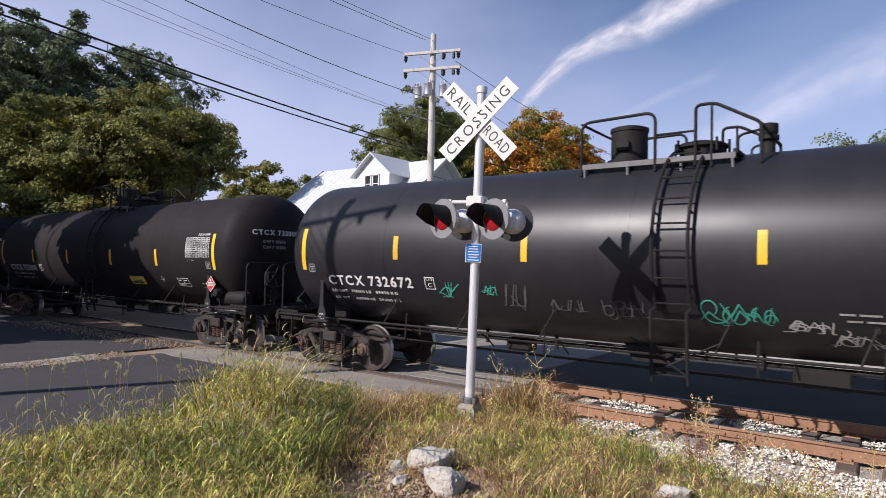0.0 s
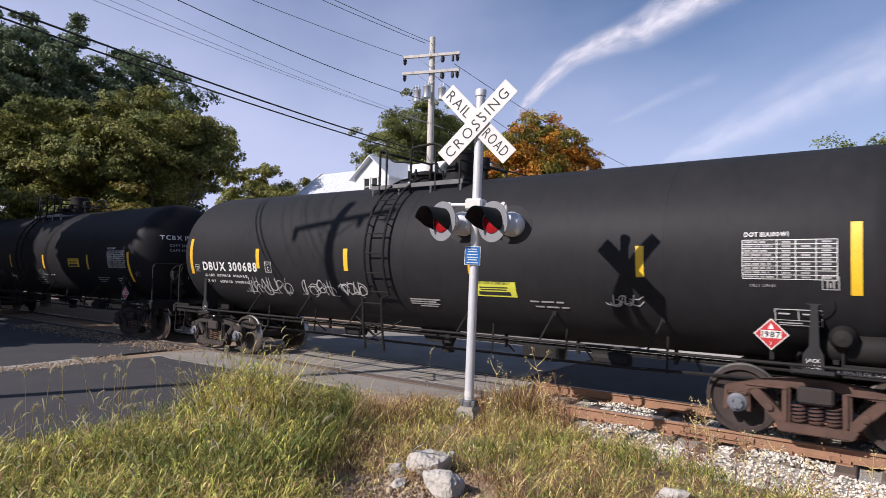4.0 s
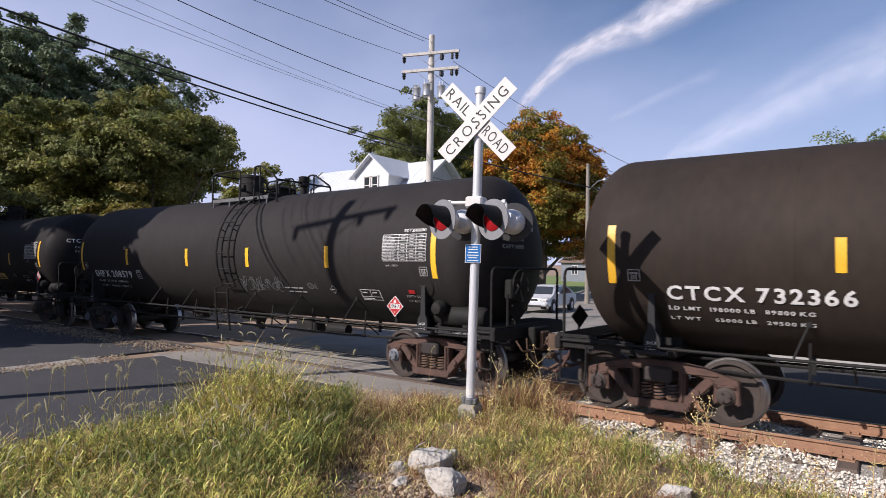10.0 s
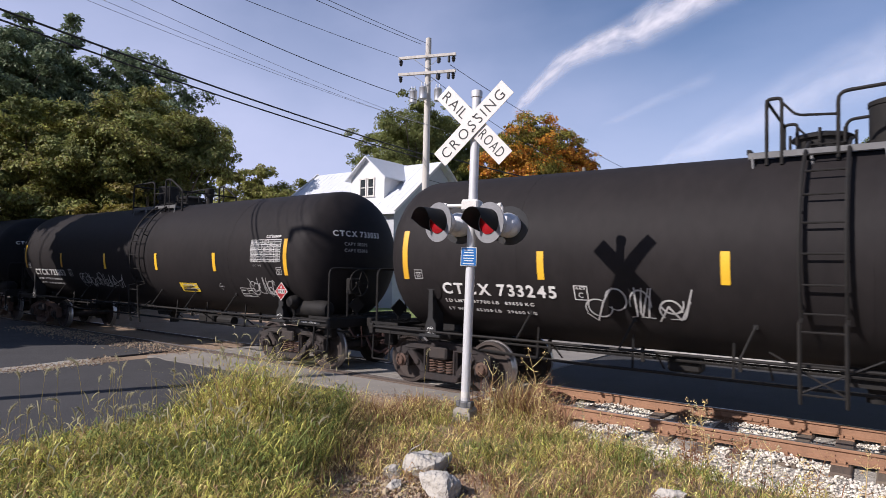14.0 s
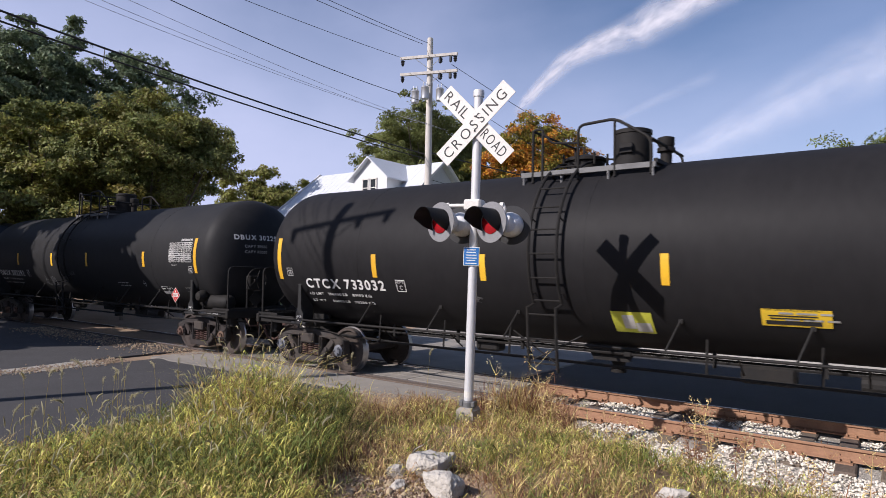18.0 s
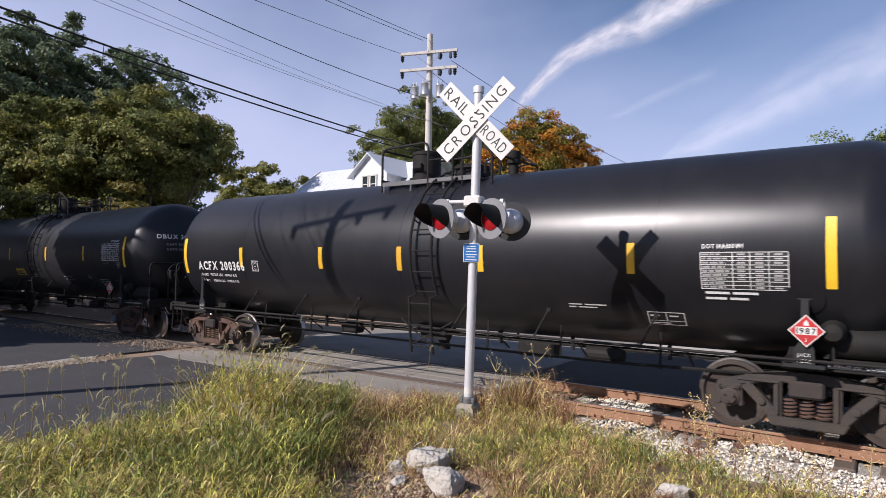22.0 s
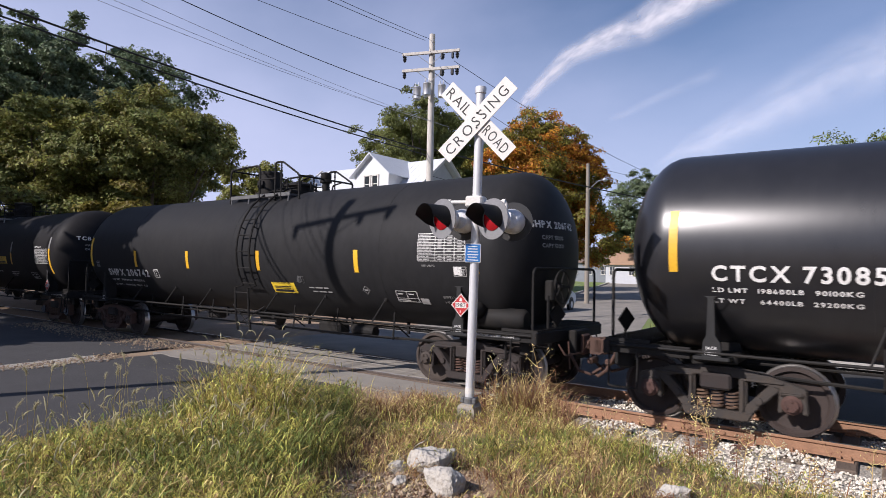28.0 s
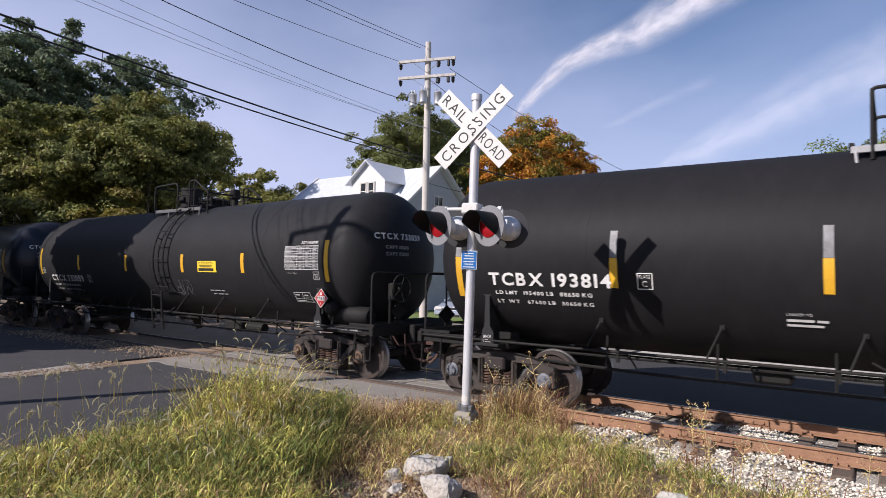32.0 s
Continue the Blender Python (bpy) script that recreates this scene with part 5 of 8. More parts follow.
def dry_mix(x, y, r, kinds):
    rust = math.exp(-((x + 5.0) / 0.5) ** 2 - ((y + 3.9) / 0.35) ** 2) + math.exp(-((x + 3.7) / 0.5) ** 2 - ((y + 2.9) / 0.4) ** 2) + 0.7 * smooth(-4.6, -5.4, y)
    g = patch(x * 1.2, y * 1.2, 21.0) + r.normal() * 0.12
    if rust + 0.6 * g > 0.72:
        return mix_of(kinds, brown=0.50, tan=0.40, green=0.10)
    if g > 0.56:
        return mix_of(kinds, tan=0.66, brown=0.10, lime=0.12, green=0.12)
    return mix_of(kinds, green=0.52, lime=0.26, tan=0.22)


def tall_high(x, y):
    low = smooth(-6.9, -5.8, x + 0.15 * (y + 6.0))
    return 0.11 + 0.34 * low * (0.35 + 1.0 * patch(x * 1.5, y * 1.5, 1.0)) + 0.52 * crest(x, y)


def dry_high(x, y):
    rusty = math.exp(-((x + 3.85) / 0.45) ** 2 - ((y + 2.75) / 0.35) ** 2)
    return (0.09 + 0.30 * patch(x * 1.3, y * 1.3, 4.0) ** 1.3 + 0.30 * rusty) * (0.35 + 0.65 * bare(x, y)) * (0.6 + 0.4 * smooth(-1.2, -2.6, x))


tufts("tall_grass", 2900, (-7.4, -2.0, -9.4, -3.3), 41, lambda x, y: (1 - dry_side(x, y)) * (0.1 + 0.9 * bare(x, y)), tall_high, tall_mix, 14, TALL, 0.85, 0.0052)
px, py = bank_points(10500, -7.3, -2.0, -9.4, -3.3, 44, lambda x, y: (1 - dry_side(x, y)) * bare(x, y))
hs = np.array([tall_high(a, b) for a, b in zip(px, py)]) * rg.uniform(0.5, 1.1, len(px))
yellowed = np.array([patch(a * 0.9, b * 0.9, 12.0) + 0.35 * crest(a, b) for a, b in zip(px, py)]) + rg.normal(size=len(px)) * 0.10 > 0.52
leafy("tall_grass", px[yellowed], py[yellowed], hs[yellowed], 10, 0.105, 0.0052, [("green", 0.2), ("lime", 0.66), ("tan", 0.14)], TALL, 60)
leafy("tall_grass", px[~yellowed], py[~yellowed], hs[~yellowed], 10, 0.105, 0.0056, [("green", 0.74), ("lime", 0.26)], TALL, 64)
tufts("dry_grass", 4300, (-6.6, 6.0, -9.0, -2.2), 71, lambda x, y: dry_side(x, y) * (0.04 + 0.96 * bare(x, y)) * (0.45 + 0.55 * smooth(0.30, 0.52, patch(x * 1.6, y * 1.6, 8.0))), dry_high, dry_mix, 14, DRY, 1.15, 0.0044, 0.06)
px, py = bank_points(7500, -6.6, 6.0, -9.0, -2.2, 73, lambda x, y: dry_side(x, y) * (0.04 + 0.96 * bare(x, y)) * (0.5 + 0.5 * smooth(0.30, 0.52, patch(x * 1.6, y * 1.6, 8.0))))
hs = np.array([dry_high(a, b) for a, b in zip(px, py)]) * rg.uniform(0.5, 1.1, len(px))
lush = np.array([patch(a * 1.2, b * 1.2, 21.0) for a, b in zip(px, py)]) + rg.normal(size=len(px)) * 0.1 < 0.5
leafy("dry_grass", px[lush], py[lush], hs[lush], 8, 0.10, 0.0048, [("green", 0.55), ("lime", 0.3), ("tan", 0.15)], DRY, 65)
leafy("dry_grass", px[~lush], py[~lush], hs[~lush], 8, 0.10, 0.0042, [("tan", 0.62), ("lime", 0.2), ("brown", 0.18)], DRY, 66)
px, py = bank_points(6000, -7.2, 6.0, -9.4, -2.2, 43, lambda x, y: 0.12 + 0.88 * bare(x, y))
blades("ground_grass", px, py, rg.uniform(0.03, 0.11, len(px)), rg.uniform(0.0015, 0.004, len(px)), 2.2, [("green", 0.35), ("tan", 0.45), ("brown", 0.2)], "short mixed grass close to the soil", 53)
# fallen straw on the bare soil
px, py = rg.normal(size=6500) * 0.68 - 3.05, rg.normal(size=6500) * 0.48 - 6.05
blades("straw", px, py, rg.uniform(0.03, 0.07, len(px)), rg.uniform(0.0012, 0.0026, len(px)), 5.0, [("tan", 0.45), ("brown", 0.55)], "dead straw lying on bare gravelly soil", 57, bow=0.2)


# a stand of rust-brown dead grass between the signal and the rails
tufts("withered_grass", 330, (-4.5, -3.0, -3.3, -2.2), 85, lambda x, y: math.exp(-((x + 3.8) / 0.5) ** 2), lambda x, y: 0.52 - 0.2 * smooth(-3.6, -3.0, x), lambda x, y, r, kinds: mix_of(kinds, brown=0.50, tan=0.42, lime=0.08), 13, "rust-brown withered grass beside the rails", 0.7, 0.0042, 0.06)
tufts("withered_grass", 200, (-5.9, -4.5, -4.6, -3.3), 88, lambda x, y: math.exp(-((x + 5.2) / 0.45) ** 2), lambda x, y: 0.26, lambda x, y, r, kinds: mix_of(kinds, brown=0.62, tan=0.38), 13, "rust-brown withered grass beside the rails", 1.0, 0.0042, 0.06)


# seed heads standing over the tall grass: a bowed spindle on each stalk
def seed_heads(n, seed):
    r = np.random.RandomState(seed)
    x, y = bank_points(n, -7.0, -3.6, -9.2, -3.8, seed + 1, lambda a, b: (1 - dry_side(a, b)) * bare(a, b) * (0.7 + 0.3 * crest(a, b)) * (0.15 + 0.85 * smooth(-6.9, -5.9, a)))
    h = np.array([tall_high(a, b) for a, b in zip(x, y)]) * r.uniform(0.9, 1.45, n) + 0.05
    z = np.array([ground_z(a, b) for a, b in zip(x, y)])
    a = r.uniform(0, 2 * np.pi, n)
    d = np.stack([np.cos(a), np.sin(a), 0 * a], 1)
    f = np.stack([-np.sin(a), np.cos(a), 0 * a], 1)
    up = np.array([0, 0, 1.0])
    root = np.stack([x, y, z], 1)
    tip = root + d * (h * r.uniform(0.05, 0.3, n))[:, None] + up * h[:, None]
    V, F = [root - f * 0.0012, root + f * 0.0012, tip], []
    k = np.arange(n)
    F += np.stack([k, k + n, k + 2 * n], 1).tolist()
    L, bow = r.uniform(0.06, 0.11, n)[:, None], r.uniform(0.5, 2.3, n)[:, None]
    rings = []
    for i, w in enumerate((0.002, 0.0052, 0.0062, 0.005, 0.0015)):
        t = bow * i / 4
        c = tip + d * L * (1 - np.cos(t)) / bow + up * L * np.sin(t) / bow
        g = d * np.cos(t) - up * np.sin(t)
        b0 = len(V) * n
        V += [c + f * w, c + g * w, c - f * w, c - g * w]
        rings.append(b0)
    for p, q in zip(rings, rings[1:]):
        for j in range(4):
            m = (j + 1) % 4
            F += np.stack([p + j * n + k, p + m * n + k, q + m * n + k, q + j * n + k], 1).tolist()
    me = bpy.data.meshes.new("seed_heads")
    me.from_pydata(np.concatenate(V).tolist(), [], F)
    return tagged(link_mesh("seed_heads", me, GRASS["seed"]), "pale foxtail seed heads over the tall grass", "grass", "", "stuff")


seed_heads(400, 95)


# foxtail heads over the tall grass
def foxtail(x, y, h, heading, bowed, rnd):
    t = tagged(empty("foxtail", pose(x, y, ground_z(x, y) - 0.02)), "bowing foxtail grass stalk with a bristly seed head", "grass stalk", "foxtails on the bank")
    d = Vector((math.cos(heading), math.sin(heading), 0))
    pts = [d * (h * 0.10 * s * s) + Vector((0, 0, h * s)) for s in (0, 0.3, 0.6, 0.85, 1.0)]
    bm = bmesh.new()
    tube(bm, pts, [0.0022, 0.002, 0.0016, 0.0013, 0.001], 4)
    part("stalk", bm, GRASS["lime"], t)
    bm = bmesh.new()
    head, n = [], 8
    for i in range(n + 1):
        a = bowed * i / n
        head.append(pts[-1] + d * 0.09 * (1 - math.cos(a)) / max(bowed, 0.2) * 1.4 + Vector((0, 0, 0.10 * math.sin(a) / max(bowed, 0.2))))
    tube(bm, head, [0.002] + [0.0062 * math.sin(math.pi * (0.15 + 0.8 * i / n)) for i in range(1, n)] + [0.001], 6)
    for i in range(80):                                       # bristles
        k = rnd.randrange(1, n)
        o = Vector((rnd.uniform(-1, 1), rnd.uniform(-1, 1), rnd.uniform(-1, 1))).normalized()
        p = head[k] + o * 0.006
        q = p + o * 0.020 + (head[k] - head[k - 1]).normalized() * 0.012
        w = o.orthogonal() * 0.0010
        bm.faces.new([bm.verts.new(v) for v in (p - w, p + w, q)])
    part("seed_head", bm, GRASS["seed"], t)["kind"] = "stuff"
    return t


rf = random.Random(77)
fx, fy = bank_points(62, -7.2, -3.4, -9.2, -3.6, 45, lambda x, y: (0.1 + 0.9 * (1 - dry_side(x, y))) * bare(x, y))
for a, b in zip(fx, fy):
    foxtail(a, b, rf.uniform(0.55, 0.95), rf.uniform(0, 6.283), rf.uniform(0.6, 2.4), rf)


# taller dry weeds by the rails
def weed(x, y, h, seed, colour, label):
    rnd = random.Random(seed)
    t = tagged(empty("weed", pose(x, y, ground_z(x, y) - 0.02)), label, "weed", "weeds by the track")
    lean = Vector((rnd.uniform(-0.2, 0.2), rnd.uniform(-0.2, 0.2), 0)) * h
    main = [lean * s * s + Vector((0, 0, h * s)) for s in (0, 0.35, 0.7, 1.0)]
    bm = bmesh.new()
    tube(bm, main, [0.005, 0.004, 0.003, 0.0015], 5)
    tips = [main[-1]]
    for i in range(rnd.randint(3, 7)):
        s = rnd.uniform(0.35, 0.9)
        p = lean * s * s + Vector((0, 0, h * s))
        a = rnd.uniform(0, 6.283)
        q = p + Vector((math.cos(a) * 0.14, math.sin(a) * 0.14, rnd.uniform(0.06, 0.2))) * h
        tube(bm, [p, p.lerp(q, 0.5) - Vector((0, 0, 0.01)), q], [0.003, 0.002, 0.001], 4)
        tips.append(q)
    part("stem", bm, GRASS["tan"] if colour != "brown" else GRASS["brown"], t)
    bm = bmesh.new()
    for q in tips:
        for k in range(rnd.randint(6, 14)):
            o = Vector((rnd.gauss(0, 1), rnd.gauss(0, 1), rnd.gauss(0, 1.8))) * 0.018
            s = rnd.uniform(0.006, 0.014)
            u = Vector((rnd.gauss(0, 1), rnd.gauss(0, 1), rnd.gauss(0, 1))).normalized()
            w = u.orthogonal().normalized()
            c = q + o
            bm.faces.new([bm.verts.new(v) for v in (c - u * s, c + w * s * 0.6, c + u * s, c - w * s * 0.6)])
    for k in range(rnd.randint(6, 14)):                       # withered leaves along the stem
        s = rnd.uniform(0.1, 0.8)
        c = lean * s * s + Vector((0, 0, h * s))
        a = rnd.uniform(0, 6.283)
        u = Vector((math.cos(a), math.sin(a), rnd.uniform(-0.6, 0.4)))
        w = u.orthogonal().normalized() * 0.006
        bm.faces.new([bm.verts.new(v) for v in (c, c + u * 0.03 + w, c + u * rnd.uniform(0.05, 0.09), c + u * 0.03 - w)])
    part("seed_head", bm, GRASS[colour], t)["kind"] = "stuff"
    return t


for x, y, h, colour in ((-3.55, -4.35, 0.85, "seed"), (-3.30, -3.60, 1.05, "tan"), (-3.25, -3.35, 0.80, "brown"), (-3.10, -3.30, 0.72, "brown"), (-2.95, -3.15, 0.62, "seed"), (-2.75, -3.0, 0.55, "brown"),
                        (-2.55, -3.0, 0.66, "brown"), (-2.35, -2.9, 0.5, "seed"), (-2.2, -2.9, 0.62, "tan"), (-1.95, -2.8, 0.5, "brown"), (-1.75, -3.2, 0.85, "tan"), (-1.5, -3.4, 0.78, "seed"),
                        (-1.62, -3.05, 0.9, "tan"), (-1.2, -3.1, 0.6, "seed"), (-0.95, -3.3, 0.55, "seed"), (-0.7, -3.1, 0.5, "tan"), (-2.6, -3.4, 0.55, "tan"), (-3.0, -3.7, 0.5, "brown"), (-3.5, -3.3, 0.45, "brown"),
                        (-3.75, -3.15, 0.38, "brown"), (-3.9, -3.0, 0.35, "tan"), (-4.0, -3.75, 0.4, "tan"), (-0.2, -3.6, 0.5, "tan"), (-2.0, -4.2, 0.45, "tan"), (-1.1, -4.2, 0.5, "seed")):
    weed(x, y, h, int(abs(x * 1000 + y * 77)), colour, {"brown": "reddish-brown withered weed by the rail", "tan": "dry tan weed stalk by the track", "seed": "dry weed with pale seed heads"}[colour])


rw = random.Random(5)
for k in range(34):
    x = rw.uniform(-4.0, -1.6) if k < 24 else rw.uniform(-1.6, 1.2)
    y = -2.45 - 0.35 * smooth(-4.0, -1.0, x) - rw.uniform(0.0, 0.9)
    weed(x, y, rw.uniform(0.3, 0.62), 900 + k, "brown" if k % 3 else "tan", "reddish-brown withered weed by the rail" if k % 3 else "dry tan weed stalk by the track")


# broken concrete on the bank
def rubble(x, y, z, s, seed, label, rz=0):
    """A broken slab: flat faces, sharp worn edges, pitted."""
    rnd = random.Random(seed * 31)
    bm = bmesh.new()
    for k in range(15):
        d = Vector((rnd.gauss(0, 1), rnd.gauss(0, 1), rnd.gauss(0, 1))).normalized()
        m = max(abs(d.x), abs(d.y), abs(d.z))
        bm.verts.new(d / m * 0.5 * rnd.uniform(0.75, 1.0))
    hull = bmesh.ops.convex_hull(bm, input=bm.verts[:])
    bmesh.ops.delete(bm, geom=[v for v in bm.verts if not v.link_faces], context='VERTS')
    bmesh.ops.bevel(bm, geom=bm.edges[:], offset=0.03, segments=1, affect='EDGES')
    bmesh.ops.triangulate(bm, faces=bm.faces[:])
    for k in range(3):
        bmesh.ops.subdivide_edges(bm, edges=[e for e in bm.edges if e.calc_length() > 0.09], cuts=1, use_grid_fill=False)
        bmesh.ops.triangulate(bm, faces=bm.faces[:])
    off = Vector((seed * 7.3, 1.7, 0))
    for v in bm.verts:
        p = v.co.copy()
        v.co += Vector(noise.noise_vector(p * 4.0 + off)) * 0.045 + Vector(noise.noise_vector(p * 15 + off)) * 0.02
        v.co.x *= s[0] * 1.22
        v.co.y *= s[1] * 1.22
        v.co.z *= s[2] * 1.7
    bmesh.ops.recalc_face_normals(bm, faces=bm.faces[:])
    ob = part("concrete_chunk", bm, "rock", m=pose(x, y, ground_z(x, y) + z, 8, -6, rz))
    return tagged(ob, label, "concrete chunk", "broken concrete on the bank")


ROCKS = ((-3.44, -5.60, 0.05, (0.42, 0.34, 0.22), 1, 20), (-2.98, -5.98, 0.04, (0.36, 0.28, 0.20), 2, -25), (-3.58, -5.86, 0.02, (0.20, 0.16, 0.12), 3, 10),
         (-1.5, -4.85, 0.02, (0.32, 0.24, 0.15), 5, 40), (-3.35, -6.15, 0.01, (0.12, 0.10, 0.08), 6, 70), (-3.75, -5.62, 0.01, (0.12, 0.10, 0.07), 7, 15))
for x, y, z, s, seed, rz in ROCKS:
    rubble(x, y, z, s, seed, "broken pale concrete chunk lying in dry grass", rz)
# loose gravel and chips in the bare patch round them
rs = np.random.RandomState(12)
pts, sz = [], []
for k in range(2600):
    x, y = -3.3 + rs.normal() * 0.55, -6.1 + rs.normal() * 0.42
    pts.append((x, y, ground_z(x, y) + 0.015))
    sz.append(rs.uniform(0.004, 0.016) if k % 12 else rs.uniform(0.018, 0.035))
for k in range(2600):
    x, y = -6.2 + rs.normal() * 0.75, -2.45 + rs.normal() * 0.33
    pts.append((x, y, max(ground_z(x, y), 0.0) + 0.01))
    sz.append(rs.uniform(0.006, 0.018))
scatter_stones("loose_gravel", pts, sz, "chips", "loose gravel and chips on bare soil", 6)

# unmown grass between the lane and the path
rg = np.random.RandomState(63)
px, py = rg.uniform(-11.5, 9, 9000), rg.uniform(11.0, 27, 9000)
k = px > -7.0 - 0.262 * (py - 11.2)
px, py = px[k], py[k]
blades("unmown_grass", px, py, rg.uniform(0.12, 0.42, len(px)), rg.uniform(0.006, 0.014, len(px)), 0.8, [("green", 0.6), ("lime", 0.25), ("tan", 0.15)], "unmown green and yellow grass beside the lane", 91)
px, py = rg.uniform(-6.4, 16, 2600), rg.uniform(9.0, 11.4, 2600)
blades("unmown_grass", px, py, rg.uniform(0.06, 0.25, len(px)), rg.uniform(0.004, 0.010, len(px)), 1.0, [("tan", 0.6), ("green", 0.4)], "sparse dry grass on the gravel edge", 92)
# ---- tank cars ----
R, ZC = 1.486, 2.454               # the tank's radius, and its axis over the rails
HALF = 7.08                        # half the length of the straight shell
PITCH = 17.1                       # coupler to coupler
MESH = {}


def cached(key, build):
    """The mesh of a part that many cars share."""
    if key not in MESH:
        bm = build()
        me = bpy.data.meshes.new(key)
        bm.to_mesh(me)
        bm.free()
        MESH[key] = me
    return MESH[key]


def sag(x):
    return -0.025 * (1 - min(abs(x) / HALF, 1.0))


def wrap(bm, x0, z0, lift=0.012, cuts=True):
    """Lays flat writing on the near side of the shell, its origin at x0 and height z0."""
    th0 = math.asin((z0 - ZC) / R)
    if cuts:
        lo, hi = min(v.co.y for v in bm.verts), max(v.co.y for v in bm.verts)
        n = int((hi - lo) / 0.07)
        for i in range(1, n + 1):
            bmesh.ops.bisect_plane(bm, geom=bm.verts[:] + bm.edges[:] + bm.faces[:], plane_co=(0, lo + i * (hi - lo) / (n + 1), 0), plane_no=(0, 1, 0))
    for v in bm.verts:
        x, th = x0 + v.co.x, th0 + v.co.y / R
        r = R + lift
        v.co = (x, -r * math.cos(th), ZC + sag(x) + r * math.sin(th))
    return bm


def tank_mesh():
    bm = bmesh.new()
    prof = []
    for i in range(13):                                       # the rear head, a half ellipse
        a = math.pi / 2 * i / 12
        prof.append((R * math.sin(a), -HALF - 0.78 * math.cos(a)))
    n = 28
    prof += [(R, -HALF + 2 * HALF * i / n) for i in range(1, n)]
    prof += [(r, -x) for r, x in reversed(prof[:13])]
    k, rings = 56, []
    for r, x in prof:
        rings.append([bm.verts.new((x, -r * math.cos(2 * math.pi * j / k), ZC + sag(x) + r * math.sin(2 * math.pi * j / k))) for j in range(k)])
    for a, b in zip(rings, rings[1:]):
        for j in range(k):
            try:
                bm.faces.new((a[j], a[(j + 1) % k], b[(j + 1) % k], b[j]))
            except ValueError:
                pass
    bmesh.ops.remove_doubles(bm, verts=bm.verts[:], dist=0.0005)
    bmesh.ops.recalc_face_normals(bm, faces=bm.faces[:])
    return bm


def seam_mesh():
    """A welded seam round the shell, slightly proud."""
    bm = bmesh.new()
    tube(bm, [(0, -(R + 0.001) * math.cos(a), ZC + (R + 0.001) * math.sin(a)) for a in (2 * math.pi * j / 56 for j in range(57))], 0.0022, 4, caps=False)
    return bm


def wheelset_mesh():
    bm = bmesh.new()
    ax = Matrix.Rotation(math.pi / 2, 4, 'X')
    lathe(bm, [(0.085, -1.02), (0.085, 1.02)], 12, ax)
    for s in (-1, 1):
        pr = [(0.09, 0.64), (0.13, 0.63), (0.15, 0.665), (0.36, 0.70), (0.395, 0.66), (0.482, 0.66), (0.486, 0.672), (0.482, 0.685), (0.462, 0.70),
              (0.455, 0.80), (0.40, 0.805), (0.37, 0.76), (0.16, 0.735), (0.14, 0.80), (0.09, 0.805)]
        lathe(bm, [(r, s * z) for r, z in pr], 40, ax)
        lathe(bm, [(0.12, s * 0.90), (0.125, s * 1.08), (0.085, s * 1.10), (0.085, s * 1.125), (0.04, s * 1.13)], 16, ax)
        for k in range(3):
            a = 2 * math.pi * k / 3
            lathe(bm, [(0.018, s * 1.12), (0.018, s * 1.148)], 6, ax @ Matrix.Translation((0.06 * math.cos(a), 0.06 * math.sin(a), 0)))
    for f in bm.faces:
        c = f.calc_center_median()
        if math.hypot(c.x, c.z) > 0.44:
            f.material_index = 1
        elif abs(c.y) > 1.085:
            f.material_index = 2
    bmesh.ops.recalc_face_normals(bm, faces=bm.faces[:])
    return bm


def beam(bm, a, b, w, y0, y1):
    """A straight member between two points in x and z, w wide."""
    a, b = Vector((a[0], a[1])), Vector((b[0], b[1]))
    n = (b - a).normalized()
    n = Vector((-n.y, n.x)) * w / 2
    plate(bm, [a - n, b - n, b + n, a + n], y0, y1)


def side_frame_mesh(s):
    bm = bmesh.new()
    y0, y1 = sorted((s * 0.90, s * 1.06))
    top = [(-1.07, 0.66), (-0.62, 0.80), (-0.2, 0.86), (0.2, 0.86), (0.62, 0.80), (1.07, 0.66), (1.07, 0.56), (0.7, 0.65), (0.3, 0.72), (-0.3, 0.72), (-0.7, 0.65), (-1.07, 0.56)]
    plate(bm, top, y0, y1)
    for d in (-1, 1):
        beam(bm, (d * 0.72, 0.66), (d * 0.33, 0.24), 0.13, y0, y1)          # diagonal
        beam(bm, (d * 0.33, 0.80), (d * 0.33, 0.22), 0.10, y0, y1)          # column
        plate(bm, [(d * 0.74, 0.34), (d * 0.76, 0.66), (d * 1.06, 0.66), (d * 1.09, 0.34), (d * 1.02, 0.34), (d * 0.99, 0.50), (d * 0.82, 0.50), (d * 0.80, 0.34)][::d], y0, y1)
        box(bm, (d * 0.905, s * 0.98, 0.585), (0.26, 0.2, 0.06), 0.01)      # adapter
    plate(bm, [(-0.40, 0.16), (0.40, 0.16), (0.46, 0.28), (-0.46, 0.28)], y0 - 0.04, y1 + 0.04)
    bmesh.ops.recalc_face_normals(bm, faces=bm.faces[:])
    bmesh.ops.bevel(bm, geom=[e for e in bm.edges if len(e.link_faces) == 2 and e.calc_face_angle(0) > 0.6], offset=0.014, segments=2, affect='EDGES')
    for d in (-1, 1):                                        # ribs and pockets cast into the frame
        box(bm, (d * 0.56, s * 1.07, 0.715), (0.5, 0.02, 0.03), 0.006, None)
        box(bm, (d * 0.33, s * 1.075, 0.5), (0.03, 0.03, 0.4), 0.008)
        lathe(bm, [(0.05, 0), (0.05, 0.03), (0.03, 0.035)], 10, pose(d * 0.52, s * 1.06, 0.45, 90 * s * -1 if s > 0 else 90, 0, 0))
    return bm


